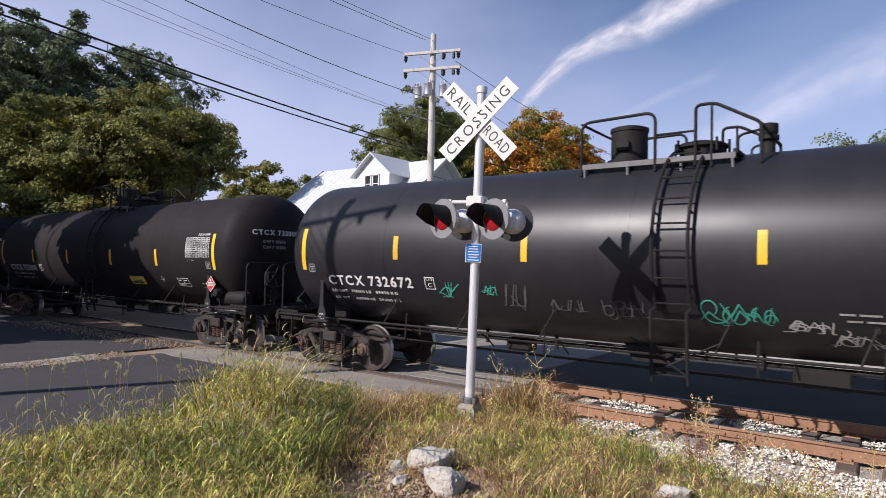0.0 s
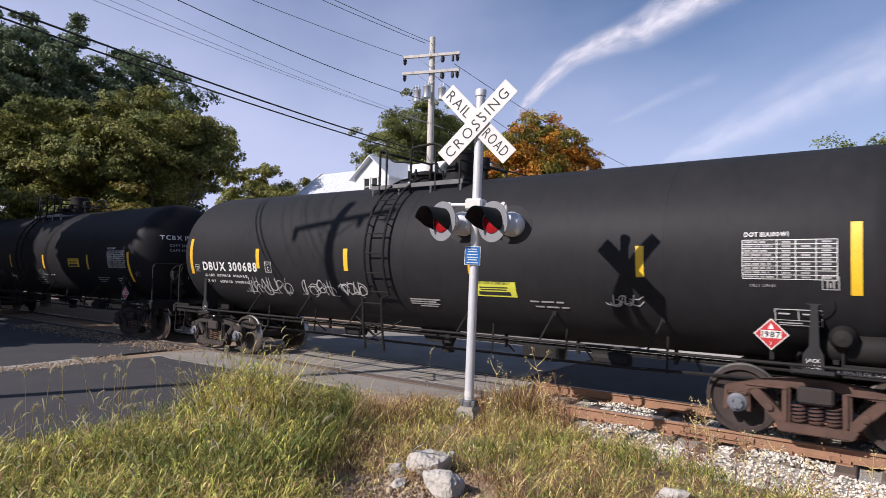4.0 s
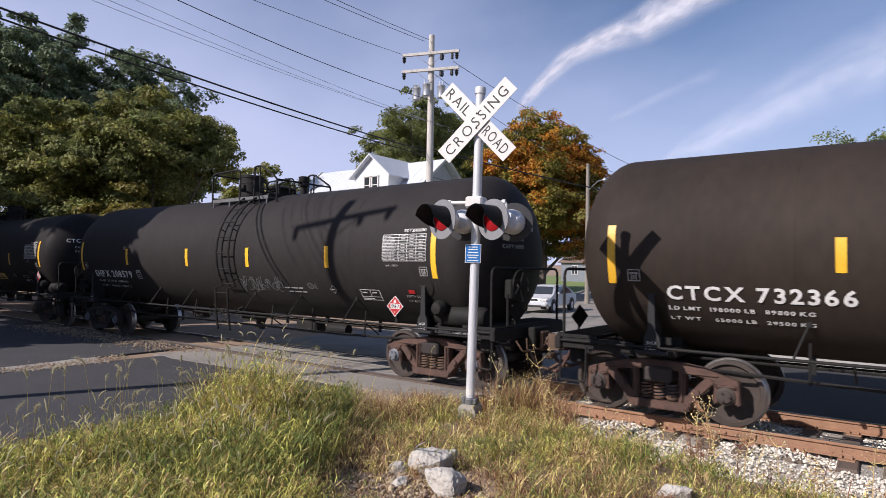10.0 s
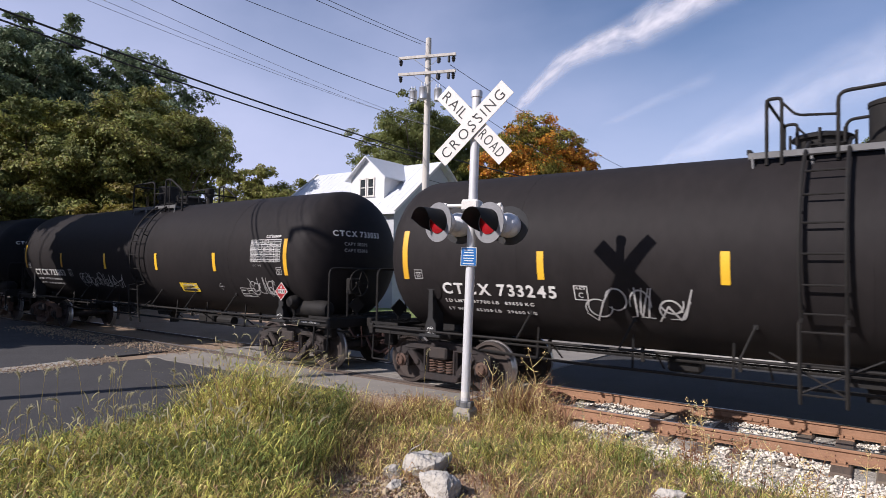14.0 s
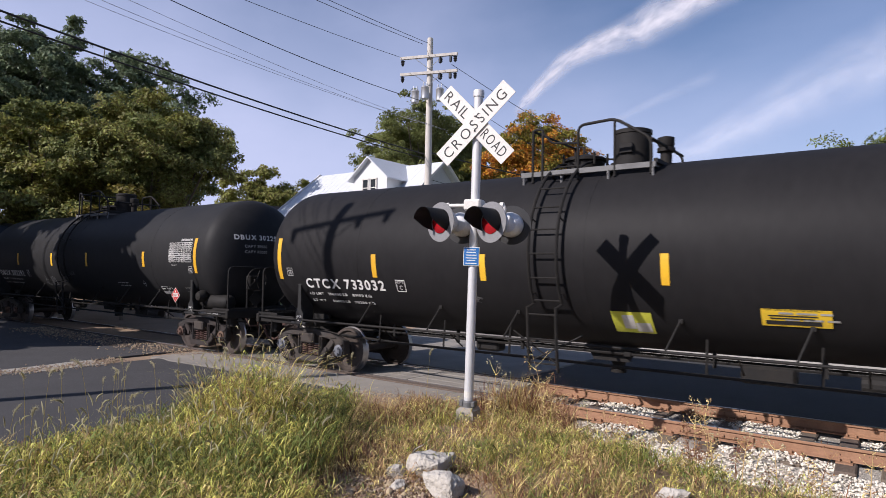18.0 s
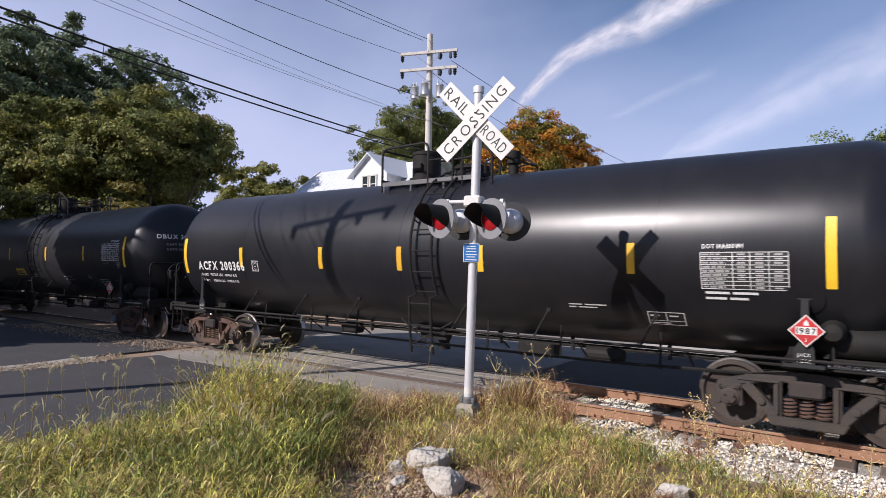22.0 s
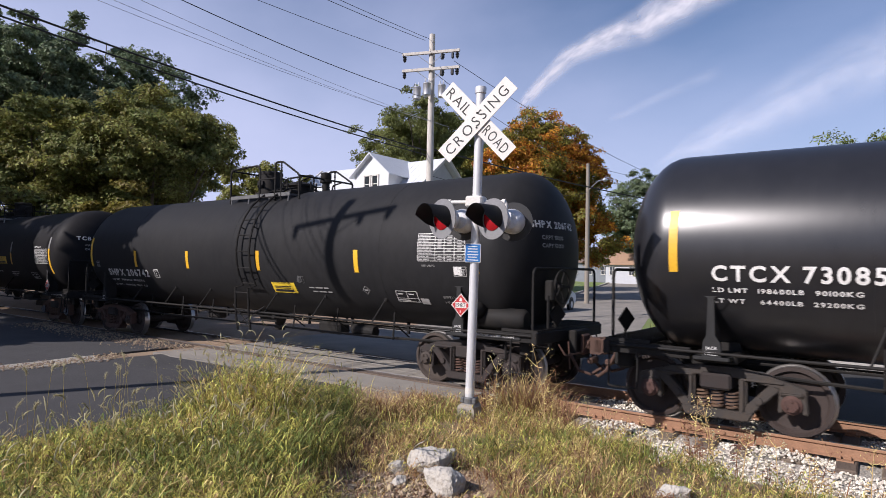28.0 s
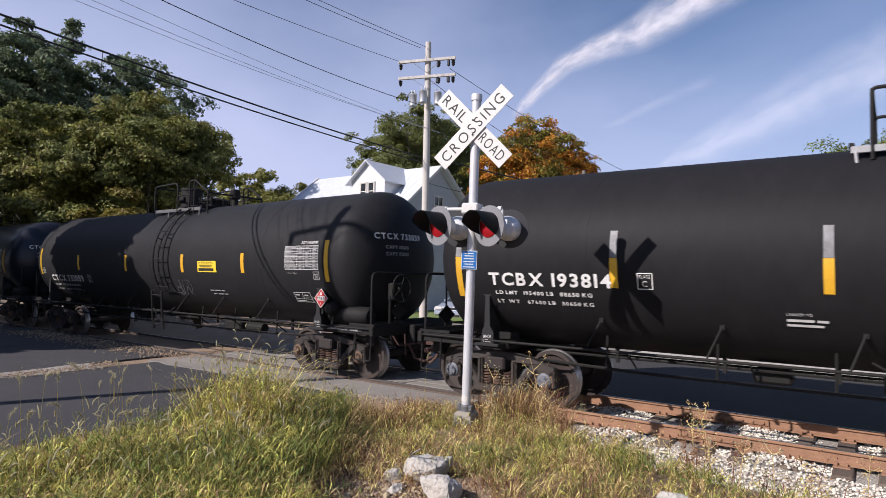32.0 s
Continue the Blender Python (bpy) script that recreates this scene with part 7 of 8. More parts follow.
# strips along the side (x), the tops and bottoms of the short ones, the rear and the front one; chart place; stencil box place; placard place; diamond x
MARKS = [
    ((-6.94, -4.39, -1.68, 1.74, 4.30, 6.85), (2.72, 2.28), (2.90, 2.04), (2.86, 1.98), (5.60, 2.26), (4.97, 1.51), (5.93, 1.40), 4.20),
    ((-6.85, -4.02, -1.30, 1.61, 4.17, 6.84), (2.49, 2.05), (2.83, 1.95), (2.85, 1.97), (5.64, 2.28), (4.97, 1.53), (6.67, 1.62), 4.25),
    ((-6.95, -4.29, -1.49, 1.50, 4.38, 6.93), (2.55, 2.11), (2.80, 1.94), (2.81, 1.94), (5.71, 2.12), (6.05, 1.54), (6.03, 1.42), None),
    ((-6.93, -4.23, -1.76, 1.12, 4.39, 6.92), (2.41, 1.96), (2.38, 1.68), (2.47, 1.63), (5.70, 2.03), (6.05, 1.52), (6.70, 1.31), None),
    ((-7.03, -4.22, -1.08, 1.49, 4.26, 6.93), (2.58, 2.16), (2.80, 1.96), (2.82, 1.97), (5.72, 2.23), (4.92, 1.52), (5.98, 1.41), 4.05),
    ((-6.97, -4.17, -1.11, 1.40, 4.05, 6.80), (2.57, 2.13), (2.79, 1.94), (2.84, 1.96), (5.60, 2.27), (4.84, 1.51), (5.86, 1.42), 4.08),
    ((-7.00, -4.27, -1.59, 1.03, 4.14, 6.80), (2.49, 2.05), (2.86, 1.99), (2.88, 2.01), (5.57, 2.28), (4.95, 1.48), (6.62, 1.65), 4.19),
    ((-6.97, -4.21, -1.32, 1.50, 4.13, 6.74), (2.49, 2.05), (2.78, 2.00), (2.78, 1.99), (5.56, 2.28), (4.92, 1.48), (6.56, 1.64), 4.22),
    ((-7.03, -4.26, -1.80, 1.19, 4.05, 6.71), (2.45, 2.01), (2.80, 1.92), (2.83, 1.97), (5.51, 2.28), (4.87, 1.48), (6.50, 1.64), 4.31),
    ((-7.02, -4.42, -1.62, 0.89, 4.29, 6.79), (2.56, 2.15), (2.84, 1.97), (2.87, 2.00), (5.61, 2.28), (4.84, 1.43), (5.84, 1.42), 4.06),
    ((-7.07, -4.77, -2.10, 0.02, 1.80, 4.35, 6.78), (2.54, 2.10), (2.78, 1.92), (2.82, 1.95), (5.30, 1.92), (4.50, 1.38), (6.51, 1.43), None),
    ((-7.08, -4.55, -1.55, 1.56, 4.32, 6.85), (2.65, 2.21), (2.85, 1.98), (2.89, 2.02), (5.54, 2.21), (5.02, 1.45), (5.93, 1.40), 4.40),
    ((-6.95, -4.30, -1.26, 1.33, 4.40, 6.72), (2.80, 2.36), (2.98, 2.14), (3.02, 2.16), (5.60, 2.14), (5.00, 1.46), (6.50, 1.29), None),
    ((-7.10, -4.48, -1.88, 1.00, 4.09, 6.90), (2.47, 2.03), (2.85, 2.00), (2.92, 2.05), (5.66, 2.26), (4.97, 1.50), (6.57, 1.50), 4.22),
    ((-7.00, -4.28, -1.63, 0.99, 3.56, 6.88), (2.43, 2.00), (2.45, 1.78), (2.54, 1.71), (5.71, 2.05), (5.00, 1.52), (6.64, 1.31), None),
    ((-6.95, -4.20, -1.30, 1.56, 4.05, 6.82), (2.57, 2.12), (2.80, 1.95), (2.81, 1.96), (5.55, 2.21), (5.65, 1.52), (6.62, 1.62), None),
    ((-6.95, -4.20, -1.30, 1.50, 4.10, 6.82), (2.55, 2.11), (2.80, 1.95), (2.81, 1.96), (5.55, 2.24), (4.95, 1.51), (6.0, 1.42), 4.2),
]


def arc(z0, z1):
    """The way along the shell between two heights."""
    return R * (math.asin((z1 - ZC) / R) - math.asin((z0 - ZC) / R))


def scribble(w, h, seed):
    """A sprayed tag: overlapping strokes of uneven width that read as no word."""
    rnd = random.Random(seed)
    bm = bmesh.new()
    n = max(2, int(w / (0.44 * h + 0.05)))
    for i in range(n):
        x0, x1 = (i - 0.12) * w / n, (i + 1.12) * w / n
        strokes = []
        for k in range(rnd.choice((3, 3, 4))):
            kind = rnd.random()
            if kind < 0.4:                                    # a bow
                cx, cy = rnd.uniform(x0, x1) * 0.5 + (x0 + x1) * 0.25, h * rnd.uniform(0.3, 0.7)
                a0, da = rnd.uniform(0, 6.28), rnd.choice((-1, 1)) * rnd.uniform(2.5, 5.6)
                rx, ry = (x1 - x0) * rnd.uniform(0.25, 0.5), h * rnd.uniform(0.2, 0.42)
                strokes.append([(cx + rx * math.cos(a0 + da * j / 14), cy + ry * math.sin(a0 + da * j / 14)) for j in range(15)])
            elif kind < 0.75:                                 # a slanting stem with a flick
                bx = rnd.uniform(x0, x1)
                tx = bx + rnd.uniform(-0.1, 0.35) * h
                fx = bx + rnd.uniform(-0.5, 0.5) * h
                strokes.append([(tx + (bx - tx) * j / 8 + (fx - bx) * max(0, j - 5) ** 2 / 9, h * (1 - 1.05 * j / 8) + 0.12 * h * max(0, j - 6)) for j in range(9)])
            else:                                             # a sharp zigzag
                ys = [rnd.uniform(0, h) for _ in range(4)]
                strokes.append([(x0 + (x1 - x0) * j / 3, y) for j, y in enumerate(ys)])
        t0 = rnd.uniform(0.005, 0.009) + 0.010 * h
        for pts in strokes:
            for j, ((ax, ay), (bx, by)) in enumerate(zip(pts, pts[1:])):
                d = Vector((bx - ax, by - ay))
                if d.length < 1e-4:
                    continue
                q = Vector((-d.y, d.x)).normalized() * t0 * (0.55 + 0.45 * math.sin(math.pi * (j + 0.5) / (len(pts) - 1)))
                e = d.normalized() * t0 * 0.4
                bm.faces.new([bm.verts.new(p) for p in ((ax - q.x - e.x, ay - q.y - e.y, 0), (bx - q.x + e.x, by - q.y + e.y, 0), (bx + q.x + e.x, by + q.y + e.y, 0), (ax + q.x - e.x, ay + q.y - e.y, 0))])
    return bm


def chart_lines(w, h, rows, cols):
    t = 0.009
    r = [(0, i * h / rows - t / 2, w, t) for i in range(rows + 1)]
    for c in cols:
        r.append((c * w - t / 2, 0, t, h))
    return bars(r)


def chart_entries(w, h, rows, cols, seed):
    rnd, r = random.Random(seed), []
    for i in range(rows):
        y = (i + 0.3) * h / rows
        x, end = 0.02, cols[1] * w * rnd.uniform(0.55, 0.92)
        while x < end:                                        # words of uneven length
            k = min(rnd.uniform(0.04, 0.11), end - x)
            r.append((x, y, k, h / rows * 0.40))
            x += k + 0.018
        for a, b in zip(cols[1:], cols[2:]):
            if rnd.random() < 0.8:
                r.append((a * w + (b - a) * w * 0.28, y, (b - a) * w * 0.44, h / rows * 0.38))
    return bars(r)


def tank_car(i, spec):
    number, finish, flipped, panel, tags, style = spec
    look_of = {"gloss": "glossy clean black", "satin": "satin black", "matte": "dusty matt black", "grey": "matt dark grey",
               "brown": "brown-dusted black", "dusty": "grey-brown dusted black", "coal": "matt coal-black", "polished": "shiny clean black", "blue": "glossy blue-black"}[finish]
    car = tagged(empty("tank_car"), f"{look_of} railway tank car with yellow strips" + (" and sprayed graffiti" if tags else ""), "tank car", "train of tank cars")
    tank = link_mesh("tank", cached("tank_" + finish, tank_mesh), PAINT[finish], car, smooth=True)

    def add(name, build, material, parent=car, m=None, label="", smooth=True, key=None):
        return link_mesh(name, cached(key or name, build), material, parent, label, smooth, m)

    for x in (-4.7, 0.0, 4.7):
        add("weld_seam", seam_mesh, PAINT[finish], tank, pose(x, 0, sag(x)), key="seam_" + finish)
    turn = Matrix.Rotation(math.pi, 4, 'Z')
    # ends
    for m in (None, turn):
        add("end_sill", end_mesh, "frame_black", m=m, smooth=False)
        add("end_deck", deck_mesh, "frame_black", m=m, smooth=False, label="steel grating end walkway")
        add("coupler", coupler_mesh, "truck_rust", m=m, label="rusty knuckle coupler with air hose", smooth=False)
        for s in (-1, 1):
            add("side_step", lambda s=s: end_rail_mesh(s, True), "frame_black", m=m, key=f"end_rail{s}")
            add("cradle_leg", lambda s=s: support_mesh(s), "jack_grey", m=m, key=f"support{s}", smooth=False, label="grey tapered cradle leg with jacking pad")
        add("cross_rail", cross_rail_mesh, "frame_black", m=m)
        add("cradle_pad", pad_mesh, PAINT[finish], m=None if m is None else pose(-12.98, 0, 0), key="pad_" + finish)
    add("brake_wheel", brake_wheel_mesh, "frame_black")
    add("brake_housing", brake_housing_mesh, "frame_black", smooth=False)
    if style != 1:
        add("air_reservoir", reservoir_mesh, "frame_black")
        add("small_reservoir", small_reservoir_mesh, "frame_black")
    # sides
    LAD = 0.62 if flipped else -0.50 if i == 6 else -0.63
    for s in (-1, 1):
        add("side_pipe", lambda s=s: side_pipe_mesh(s), "frame_black", key=f"side_pipe{s}")
        lad = add("ladder", lambda s=s: ladder_mesh(s), "frame_black", m=pose(LAD, 0, 0), key=f"ladder{s}")
        path = ladder_path(s)
        if s < 0:
            length = [0.0]
            for a, b in zip(path, path[1:]):
                length.append(length[-1] + math.hypot(b[0] - a[0], b[1] - a[1]))
            d = 0.12
            while d < length[-1]:
                j = max(q for q in range(len(path) - 1) if length[q] <= d)
                f = (d - length[j]) / (length[j + 1] - length[j])
                y, z = (path[j][c] * (1 - f) + path[j + 1][c] * f for c in (0, 1))
                add("rung", rung_mesh, "frame_black", lad, pose(0, y, z))
                d += 0.38
        for x in (-4.6, -2.9, -1.3, 1.3, 2.9, 4.6):
            add("stanchion", lambda s=s: stanchion_mesh(s), "frame_black", m=pose(x, 0, 0), key=f"stanchion{s}")
    # top
    for q in (-1, 1):
        walk_way = add("top_walkway", lambda q=q: platform_mesh(q), "silver_pad" if style == 1 else "walk_grey", m=pose(0.15 if flipped else -0.28, 0, 0), smooth=False, key=f"top_walkway{q}{style == 1}")
        for k in range(6):
            add("grating_bar", lambda q=q, k=k: walkway_bar_mesh(q, k), "frame_black", walk_way, smooth=False, key=f"grating_bar{q}{k}")
        add("walkway_end", lambda q=q: walkway_end_mesh(q * 1.14), "frame_black", walk_way, smooth=False, key=f"walkway_end{q}")
    for s in (-1, 1):
        add("guard_rail", lambda s=s: guard_rail_mesh(s, flipped), "frame_black", key=f"guard{s}{flipped}")
    for gx, gh in (((-1.0, 4.5), (1.62, 4.2)) if flipped else ((-1.20, 4.54), (0.80, 4.2))):
        add("end_guard", lambda: end_guard_mesh(gx, gh), "frame_black", key=f"end_guard{gx}")
    bx, hx, vx = (-0.52, 0.64, 1.58) if flipped else (0.22, -0.62, 0.77)
    add("valve_bonnet", bonnet_mesh, "frame_black", m=pose(bx, 0, 0))
    hatch = add("manway_cover", hatch_mesh, "frame_black", m=pose(hx, 0, 0))
    for q in range(8):
        add("bolt", bolt_mesh, "frame_black", hatch, pose(0.40 * math.cos(q * math.pi / 4), 0.40 * math.sin(q * math.pi / 4), 0))
    add("relief_valve", valve_mesh, "frame_black", m=pose(vx, 0, 0))
    for q in (-1, 1):
        add("end_placard", end_placard_mesh, "frame_black", m=pose(q * 7.95, -0.5, 1.38, 0, 0, 70))
    x0p = -1.3 if not flipped else -1.0
    pad = bmesh.new()
    if finish in ("coal", "matte", "gloss", "polished") and style or i in (6, 7):
        for q in range(-8, 8):
            a, b = radians(90 + q * 3.2), radians(90 + (q + 1) * 3.2)
            vs = []
            for x, t in ((x0p, a), (x0p + 2.35, a), (x0p + 2.35, b), (x0p, b)):
                vs.append(pad.verts.new((x, -(R + 0.008) * math.cos(t), ZC + sag(x) + (R + 0.01) * math.sin(t))))
            pad.faces.new(vs)
        part("crown_pad", pad, "silver_pad", car, "worn bare-metal patch on the crown", True)
    else:
        pad.free()
    # below
    add("bottom_outlet", outlet_mesh, "frame_black")
    add("brake_rigging", rigging_mesh, "frame_black", smooth=False)
    # trucks
    wheels = []
    for s in (-1, 1):
        truck = add("truck", bolster_mesh, "truck_steel", m=pose(s * 6.48, 0, 0), smooth=False, label="cast steel freight truck with coil springs")
        for q in (-1, 1):
            add("side_frame", lambda q=q: side_frame_mesh(q), "truck_rust" if (i * 7 + s) % 3 == 0 else "truck_steel", truck, smooth=False, key=f"side_frame{q}{(i * 7 + s) % 3 == 0}")
            add("spring_nest", lambda q=q: springs_mesh(q), "truck_rust", truck, key=f"springs{q}")
            w = add("wheelset", wheelset_mesh, None, truck, pose(q * 0.905, 0, 0.457), key=f"wheelset{i % 3}")
            if not w.data.materials:
                w.data.materials.append(M["wheel_steel"])
                w.data.materials.append(M["wheel_tread"])
                w.data.materials.append(M[("truck_rust", "wheel_steel", "cap_blue")[i % 3]])
            wheels.append(w)
    # markings on the near side
    xs_of, short, rear, front, chart_at, box_at, placard_at, diamond_x = MARKS[i]
    x0, w, zb = {0: (-6.27, 2.21, 1.77), 1: (-6.41, 2.09, 2.00), 2: (-6.52, 1.84, 2.02)}[style]
    x0, w, zb = {1: (-6.21, 2.28, 1.77), 2: (-6.46, 2.12, 2.04), 6: (-6.22, 2.18, 1.77), 7: (-6.36, 2.24, 1.79), 9: (-6.31, 2.19, 1.77), 12: (-6.46, 2.08, 2.04), 13: (-6.18, 2.27, 1.77)}.get(i, (x0, w, zb))
    for k, x in enumerate(xs_of):
        z1, z0 = rear if k == 0 else front if k == len(xs_of) - 1 else short
        part("reflective_strip", wrap(bars([(-0.0575, 0, 0.115, arc(z0, z1))]), x, z0, 0.006), "yellow_tape", car)
        if i == 14:                                           # the upper half has lost its yellow
            part("bare_strip", wrap(bars([(-0.055, 0, 0.11, 0.40)]), x, z1 + 0.004, 0.006), "bare_tape", car, "bleached upper half of a reflective strip")
    for k, name in enumerate(("reporting_mark", "car_number")):
        bm = lettering(number, 0.285, w, 0.012)
        at_x = sorted(v.co.x for v in bm.verts)
        gap, cut = max((q - p, (p + q) / 2) for p, q in zip(at_x, at_x[1:]))
        bmesh.ops.delete(bm, geom=[v for v in bm.verts if (v.co.x > cut) == (k == 0)], context='VERTS')
        part(name, wrap(bm, x0, zb), "white_letter", car, "white stencilled " + ("owner's letters" if k == 0 else "car number"))
    weights = {"CTCX 732672": ("LD LMT   198100 LB   89850 KG", "LT WT     64900 LB   29450 KG"), "ACFX 200366": ("LD LMT   197200 LBS   89450 KG", "LT WT     65800 LBS   29850 KG"),
               "TCBX 193814": ("LD LMT   195400 LB   88650 KG", "LT  WT    67600 LB   30650 KG"), "TCBX 193693": ("LD LMT   197400 LB   89550 KG", "LT  WT    65600 LB   29750 KG"),
               "CTCX 732366": ("LD LMT   198000 LB   89800 KG", "LT WT     65000 LB   29500 KG"), "SHPX 206742": ("LD LMT   196900 LB   89300 KG", "LT WT     66100 LB   30000 KG"), "CTCX 733032": ("LD LMT    196400 LB    89100 KG", "LT WT      66600 LB    30200 KG"), "CTCX 730858": ("LD LMT   198600LB   90100KG", "LT WT     64400LB   29200KG")}.get(
                   number, ("LD LMT   197700 LB   89650 KG", "LT WT     65300 LB   29600 KG"))
    for j, line in enumerate(weights):
        part("weight_stencil", wrap(lettering(line, 0.088, w * 0.80, 0.002), x0 + 0.1 * (style == 1), zb - 0.15 - j * 0.14), "white_letter", car)["kind"] = "stuff"
    px = x0 + w + (0.38 if style == 1 else 0.30)
    part("plate_box", wrap(bars([(0, 0, 0.22, 0.014), (0, 0.226, 0.22, 0.014), (0, 0, 0.014, 0.24), (0.206, 0, 0.014, 0.24)]), px, zb - 0.01), "white_letter", car)
    part("plate_letters", wrap(lettering("PLATE", 0.07, 0.15), px + 0.035, zb + 0.145), "white_letter", car)
    part("plate_letters", wrap(lettering("C", 0.12), px + 0.07, zb + 0.03), "white_letter", car)
    # inspection chart by the front strip
    cols = (0.0, 0.38, 0.58, 0.79, 1.0)
    (cx, cz), cw, ch = chart_at, 1.03, 0.49
    part("inspection_chart", wrap(bars([(0, 0, cw, ch)]), cx, cz, 0.006), "black_letter", car, "black inspection chart panel")
    part("chart_grid", wrap(chart_lines(cw, ch, 9, cols), cx, cz, 0.010), "white_letter", car)["kind"] = "stuff"
    part("chart_entry", wrap(chart_entries(cw, ch, 9, cols, i), cx, cz, 0.010), "faded_letter", car)["kind"] = "stuff"
    part("chart_title", wrap(lettering("DOT 111A100W1", 0.08, 0.50, 0.004), cx + (0.02 if style or i == 2 else cw - 0.52), cz + ch + 0.04), "white_letter", car)
    part("stencil_box", wrap(bars([(0, 0, 0.52, 0.012), (0, 0.24, 0.52, 0.012), (0, 0, 0.012, 0.25), (0.508, 0, 0.012, 0.25), (0.26, 0.08, 0.012, 0.16), (0, 0.08, 0.52, 0.010),
                                  (0.04, 0.17, 0.13, 0.025), (0.31, 0.17, 0.12, 0.025), (0.04, 0.03, 0.26, 0.02)]), *box_at), "white_letter", car)["kind"] = "stuff"
    if diamond_x:
        bm = bmesh.new()                                      # a diamond outline with a plain bar in it
        for a, b in (((0, -0.10), (0.10, 0)), ((0.10, 0), (0, 0.10)), ((0, 0.10), (-0.10, 0)), ((-0.10, 0), (0, -0.10))):
            vs = [bm.verts.new((p[0] * k, p[1] * k, 0)) for p, k in ((a, 1), (b, 1), (b, 0.88), (a, 0.88))]
            bm.faces.new(vs)
        bm.faces.new([bm.verts.new((x, y, 0)) for x, y in ((-0.05, -0.015), (0.05, -0.015), (0.05, 0.015), (-0.05, 0.015))])
        part("diamond_mark", wrap(bm, diamond_x, 1.69), "faded_letter", car)["kind"] = "stuff"
    if style == 0 and i != 2:
        part("load_stencil", wrap(lettering("EMPTY LOAD", 0.07, 0.45), cx + 0.42, 1.60), "faded_letter", car)["kind"] = "stuff"
        part("load_stencil", wrap(lettering("1/4\" ADJ BLOCK", 0.065, 0.50), cx + 0.42, 1.51), "faded_letter", car)["kind"] = "stuff"
    if style == 0:
        house = [(0, 0, 0.18, 0.012), (0, 0.16, 0.18, 0.012), (0, 0, 0.012, 0.17), (0.168, 0, 0.012, 0.17), (0.05, 0.02, 0.015, 0.09), (0.115, 0.02, 0.015, 0.09), (0.03, 0.11, 0.12, 0.018), (0.082, 0.03, 0.015, 0.06)]
        for sx_ in (cx + 0.87, -6.80):
            part("symbol_box", wrap(bars(house), sx_, 2.0), "faded_letter", car)["kind"] = "stuff"
        part("small_number", wrap(lettering(number, 0.05, 0.29), cx + 0.08, cz - 0.10), "faded_letter", car)["kind"] = "stuff"
        for bx, bz in ((2.55, 1.68), (2.62, 1.60)):
            part("small_stencil", wrap(bars([(0, 0, 0.16, 0.03), (0.2, 0, 0.22, 0.03), (0.46, 0, 0.13, 0.03)]), bx, bz), "faded_letter", car)["kind"] = "stuff"
    elif style == 1:
        part("vent_stencil", wrap(lettering("VENT TANK WHEN UNLOADING", 0.058, 0.80), 0.98 if i == 3 else 1.6, 1.735), "white_letter", car)["kind"] = "stuff"
        for j, line in enumerate(("HANDLE MUST BE", "LOCKED AND CHAINED", "IN CLOSED POSITION", "BEFORE LOADING")):
            part("handle_stencil", wrap(lettering(line, 0.05, 0.045 * len(line) * 0.85), 0.12, 1.62 - 0.068 * j), "white_letter", car)["kind"] = "stuff"
        part("lease_stencil", wrap(lettering("LEASED TO", 0.055, 0.28), -2.1, 1.72), "white_letter", car)["kind"] = "stuff"
        part("lease_stencil", wrap(bars([(0, 0, 0.3, 0.038), (0.33, 0, 0.12, 0.038), (0, -0.075, 0.4, 0.038)]), -2.1, 1.645), "white_letter", car)["kind"] = "stuff"
        part("small_stencil", wrap(bars([(0, 0.14, 0.4, 0.03), (0.44, 0.14, 0.3, 0.03), (0, 0.07, 0.3, 0.03), (0.34, 0.07, 0.26, 0.03), (0.06, 0, 0.38, 0.03)]), 4.8 if i == 3 else 3.2, 1.60), "faded_letter", car)["kind"] = "stuff"
    else:
        part("small_stencil", wrap(bars([(0, 0.08, 0.3, 0.035), (0.34, 0.08, 0.3, 0.035), (0, 0, 0.26, 0.035), (0.3, 0, 0.22, 0.035)]), cx + 0.04, cz - 0.14), "white_letter", car)["kind"] = "stuff"
        part("small_stencil", wrap(bars([(0, 0.05, 0.22, 0.02), (0.27, 0.05, 0.34, 0.02), (0, 0, 0.12, 0.02), (0.16, 0, 0.30, 0.02)]), 3.3, 1.58), "white_letter", car)["kind"] = "stuff"
    if i == 2:
        part("small_stencil", wrap(bars([(0, 0.15, 0.7, 0.03), (0, 0.1, 0.6, 0.03), (0, 0.05, 0.66, 0.03), (0.2, 0, 0.4, 0.03)]), 0.0, 1.50), "faded_letter", car)["kind"] = "stuff"
    if i == 5:
        part("red_sticker", wrap(bars([(0, 0, 0.14, 0.08)]), 6.1, 1.67), "placard_red", car)
    if i == 13:
        part("paper_label", wrap(bars([(0, 0, 0.17, 0.17)]), 6.44, 2.0), "white_letter", car, "blank white paper label")
        part("paper_label", wrap(bars([(0, 0, 0.18, 0.14)]), 5.53, 1.47), "faded_letter", car)
    if panel:
        p = part("emergency_panel", wrap(bars([(0, 0, 0.78, 0.27)]), panel[0], panel[1], 0.008), "lime_panel" if i == 2 else "yellow_panel", car, "yellow emergency notice panel")
        part("panel_letters", wrap(lettering("FOR CHEMICAL EMERGENCY", 0.065, 0.65), panel[0] + 0.035, panel[1] + 0.205), "black_letter", p)
        part("panel_writing", wrap(bars([(0.08, 0.16, 0.55, 0.02), (0.1, 0.12, 0.5, 0.02), (0.05, 0.03, 0.62, 0.065)]), panel[0], panel[1], 0.012), "black_letter", p)["kind"] = "stuff"
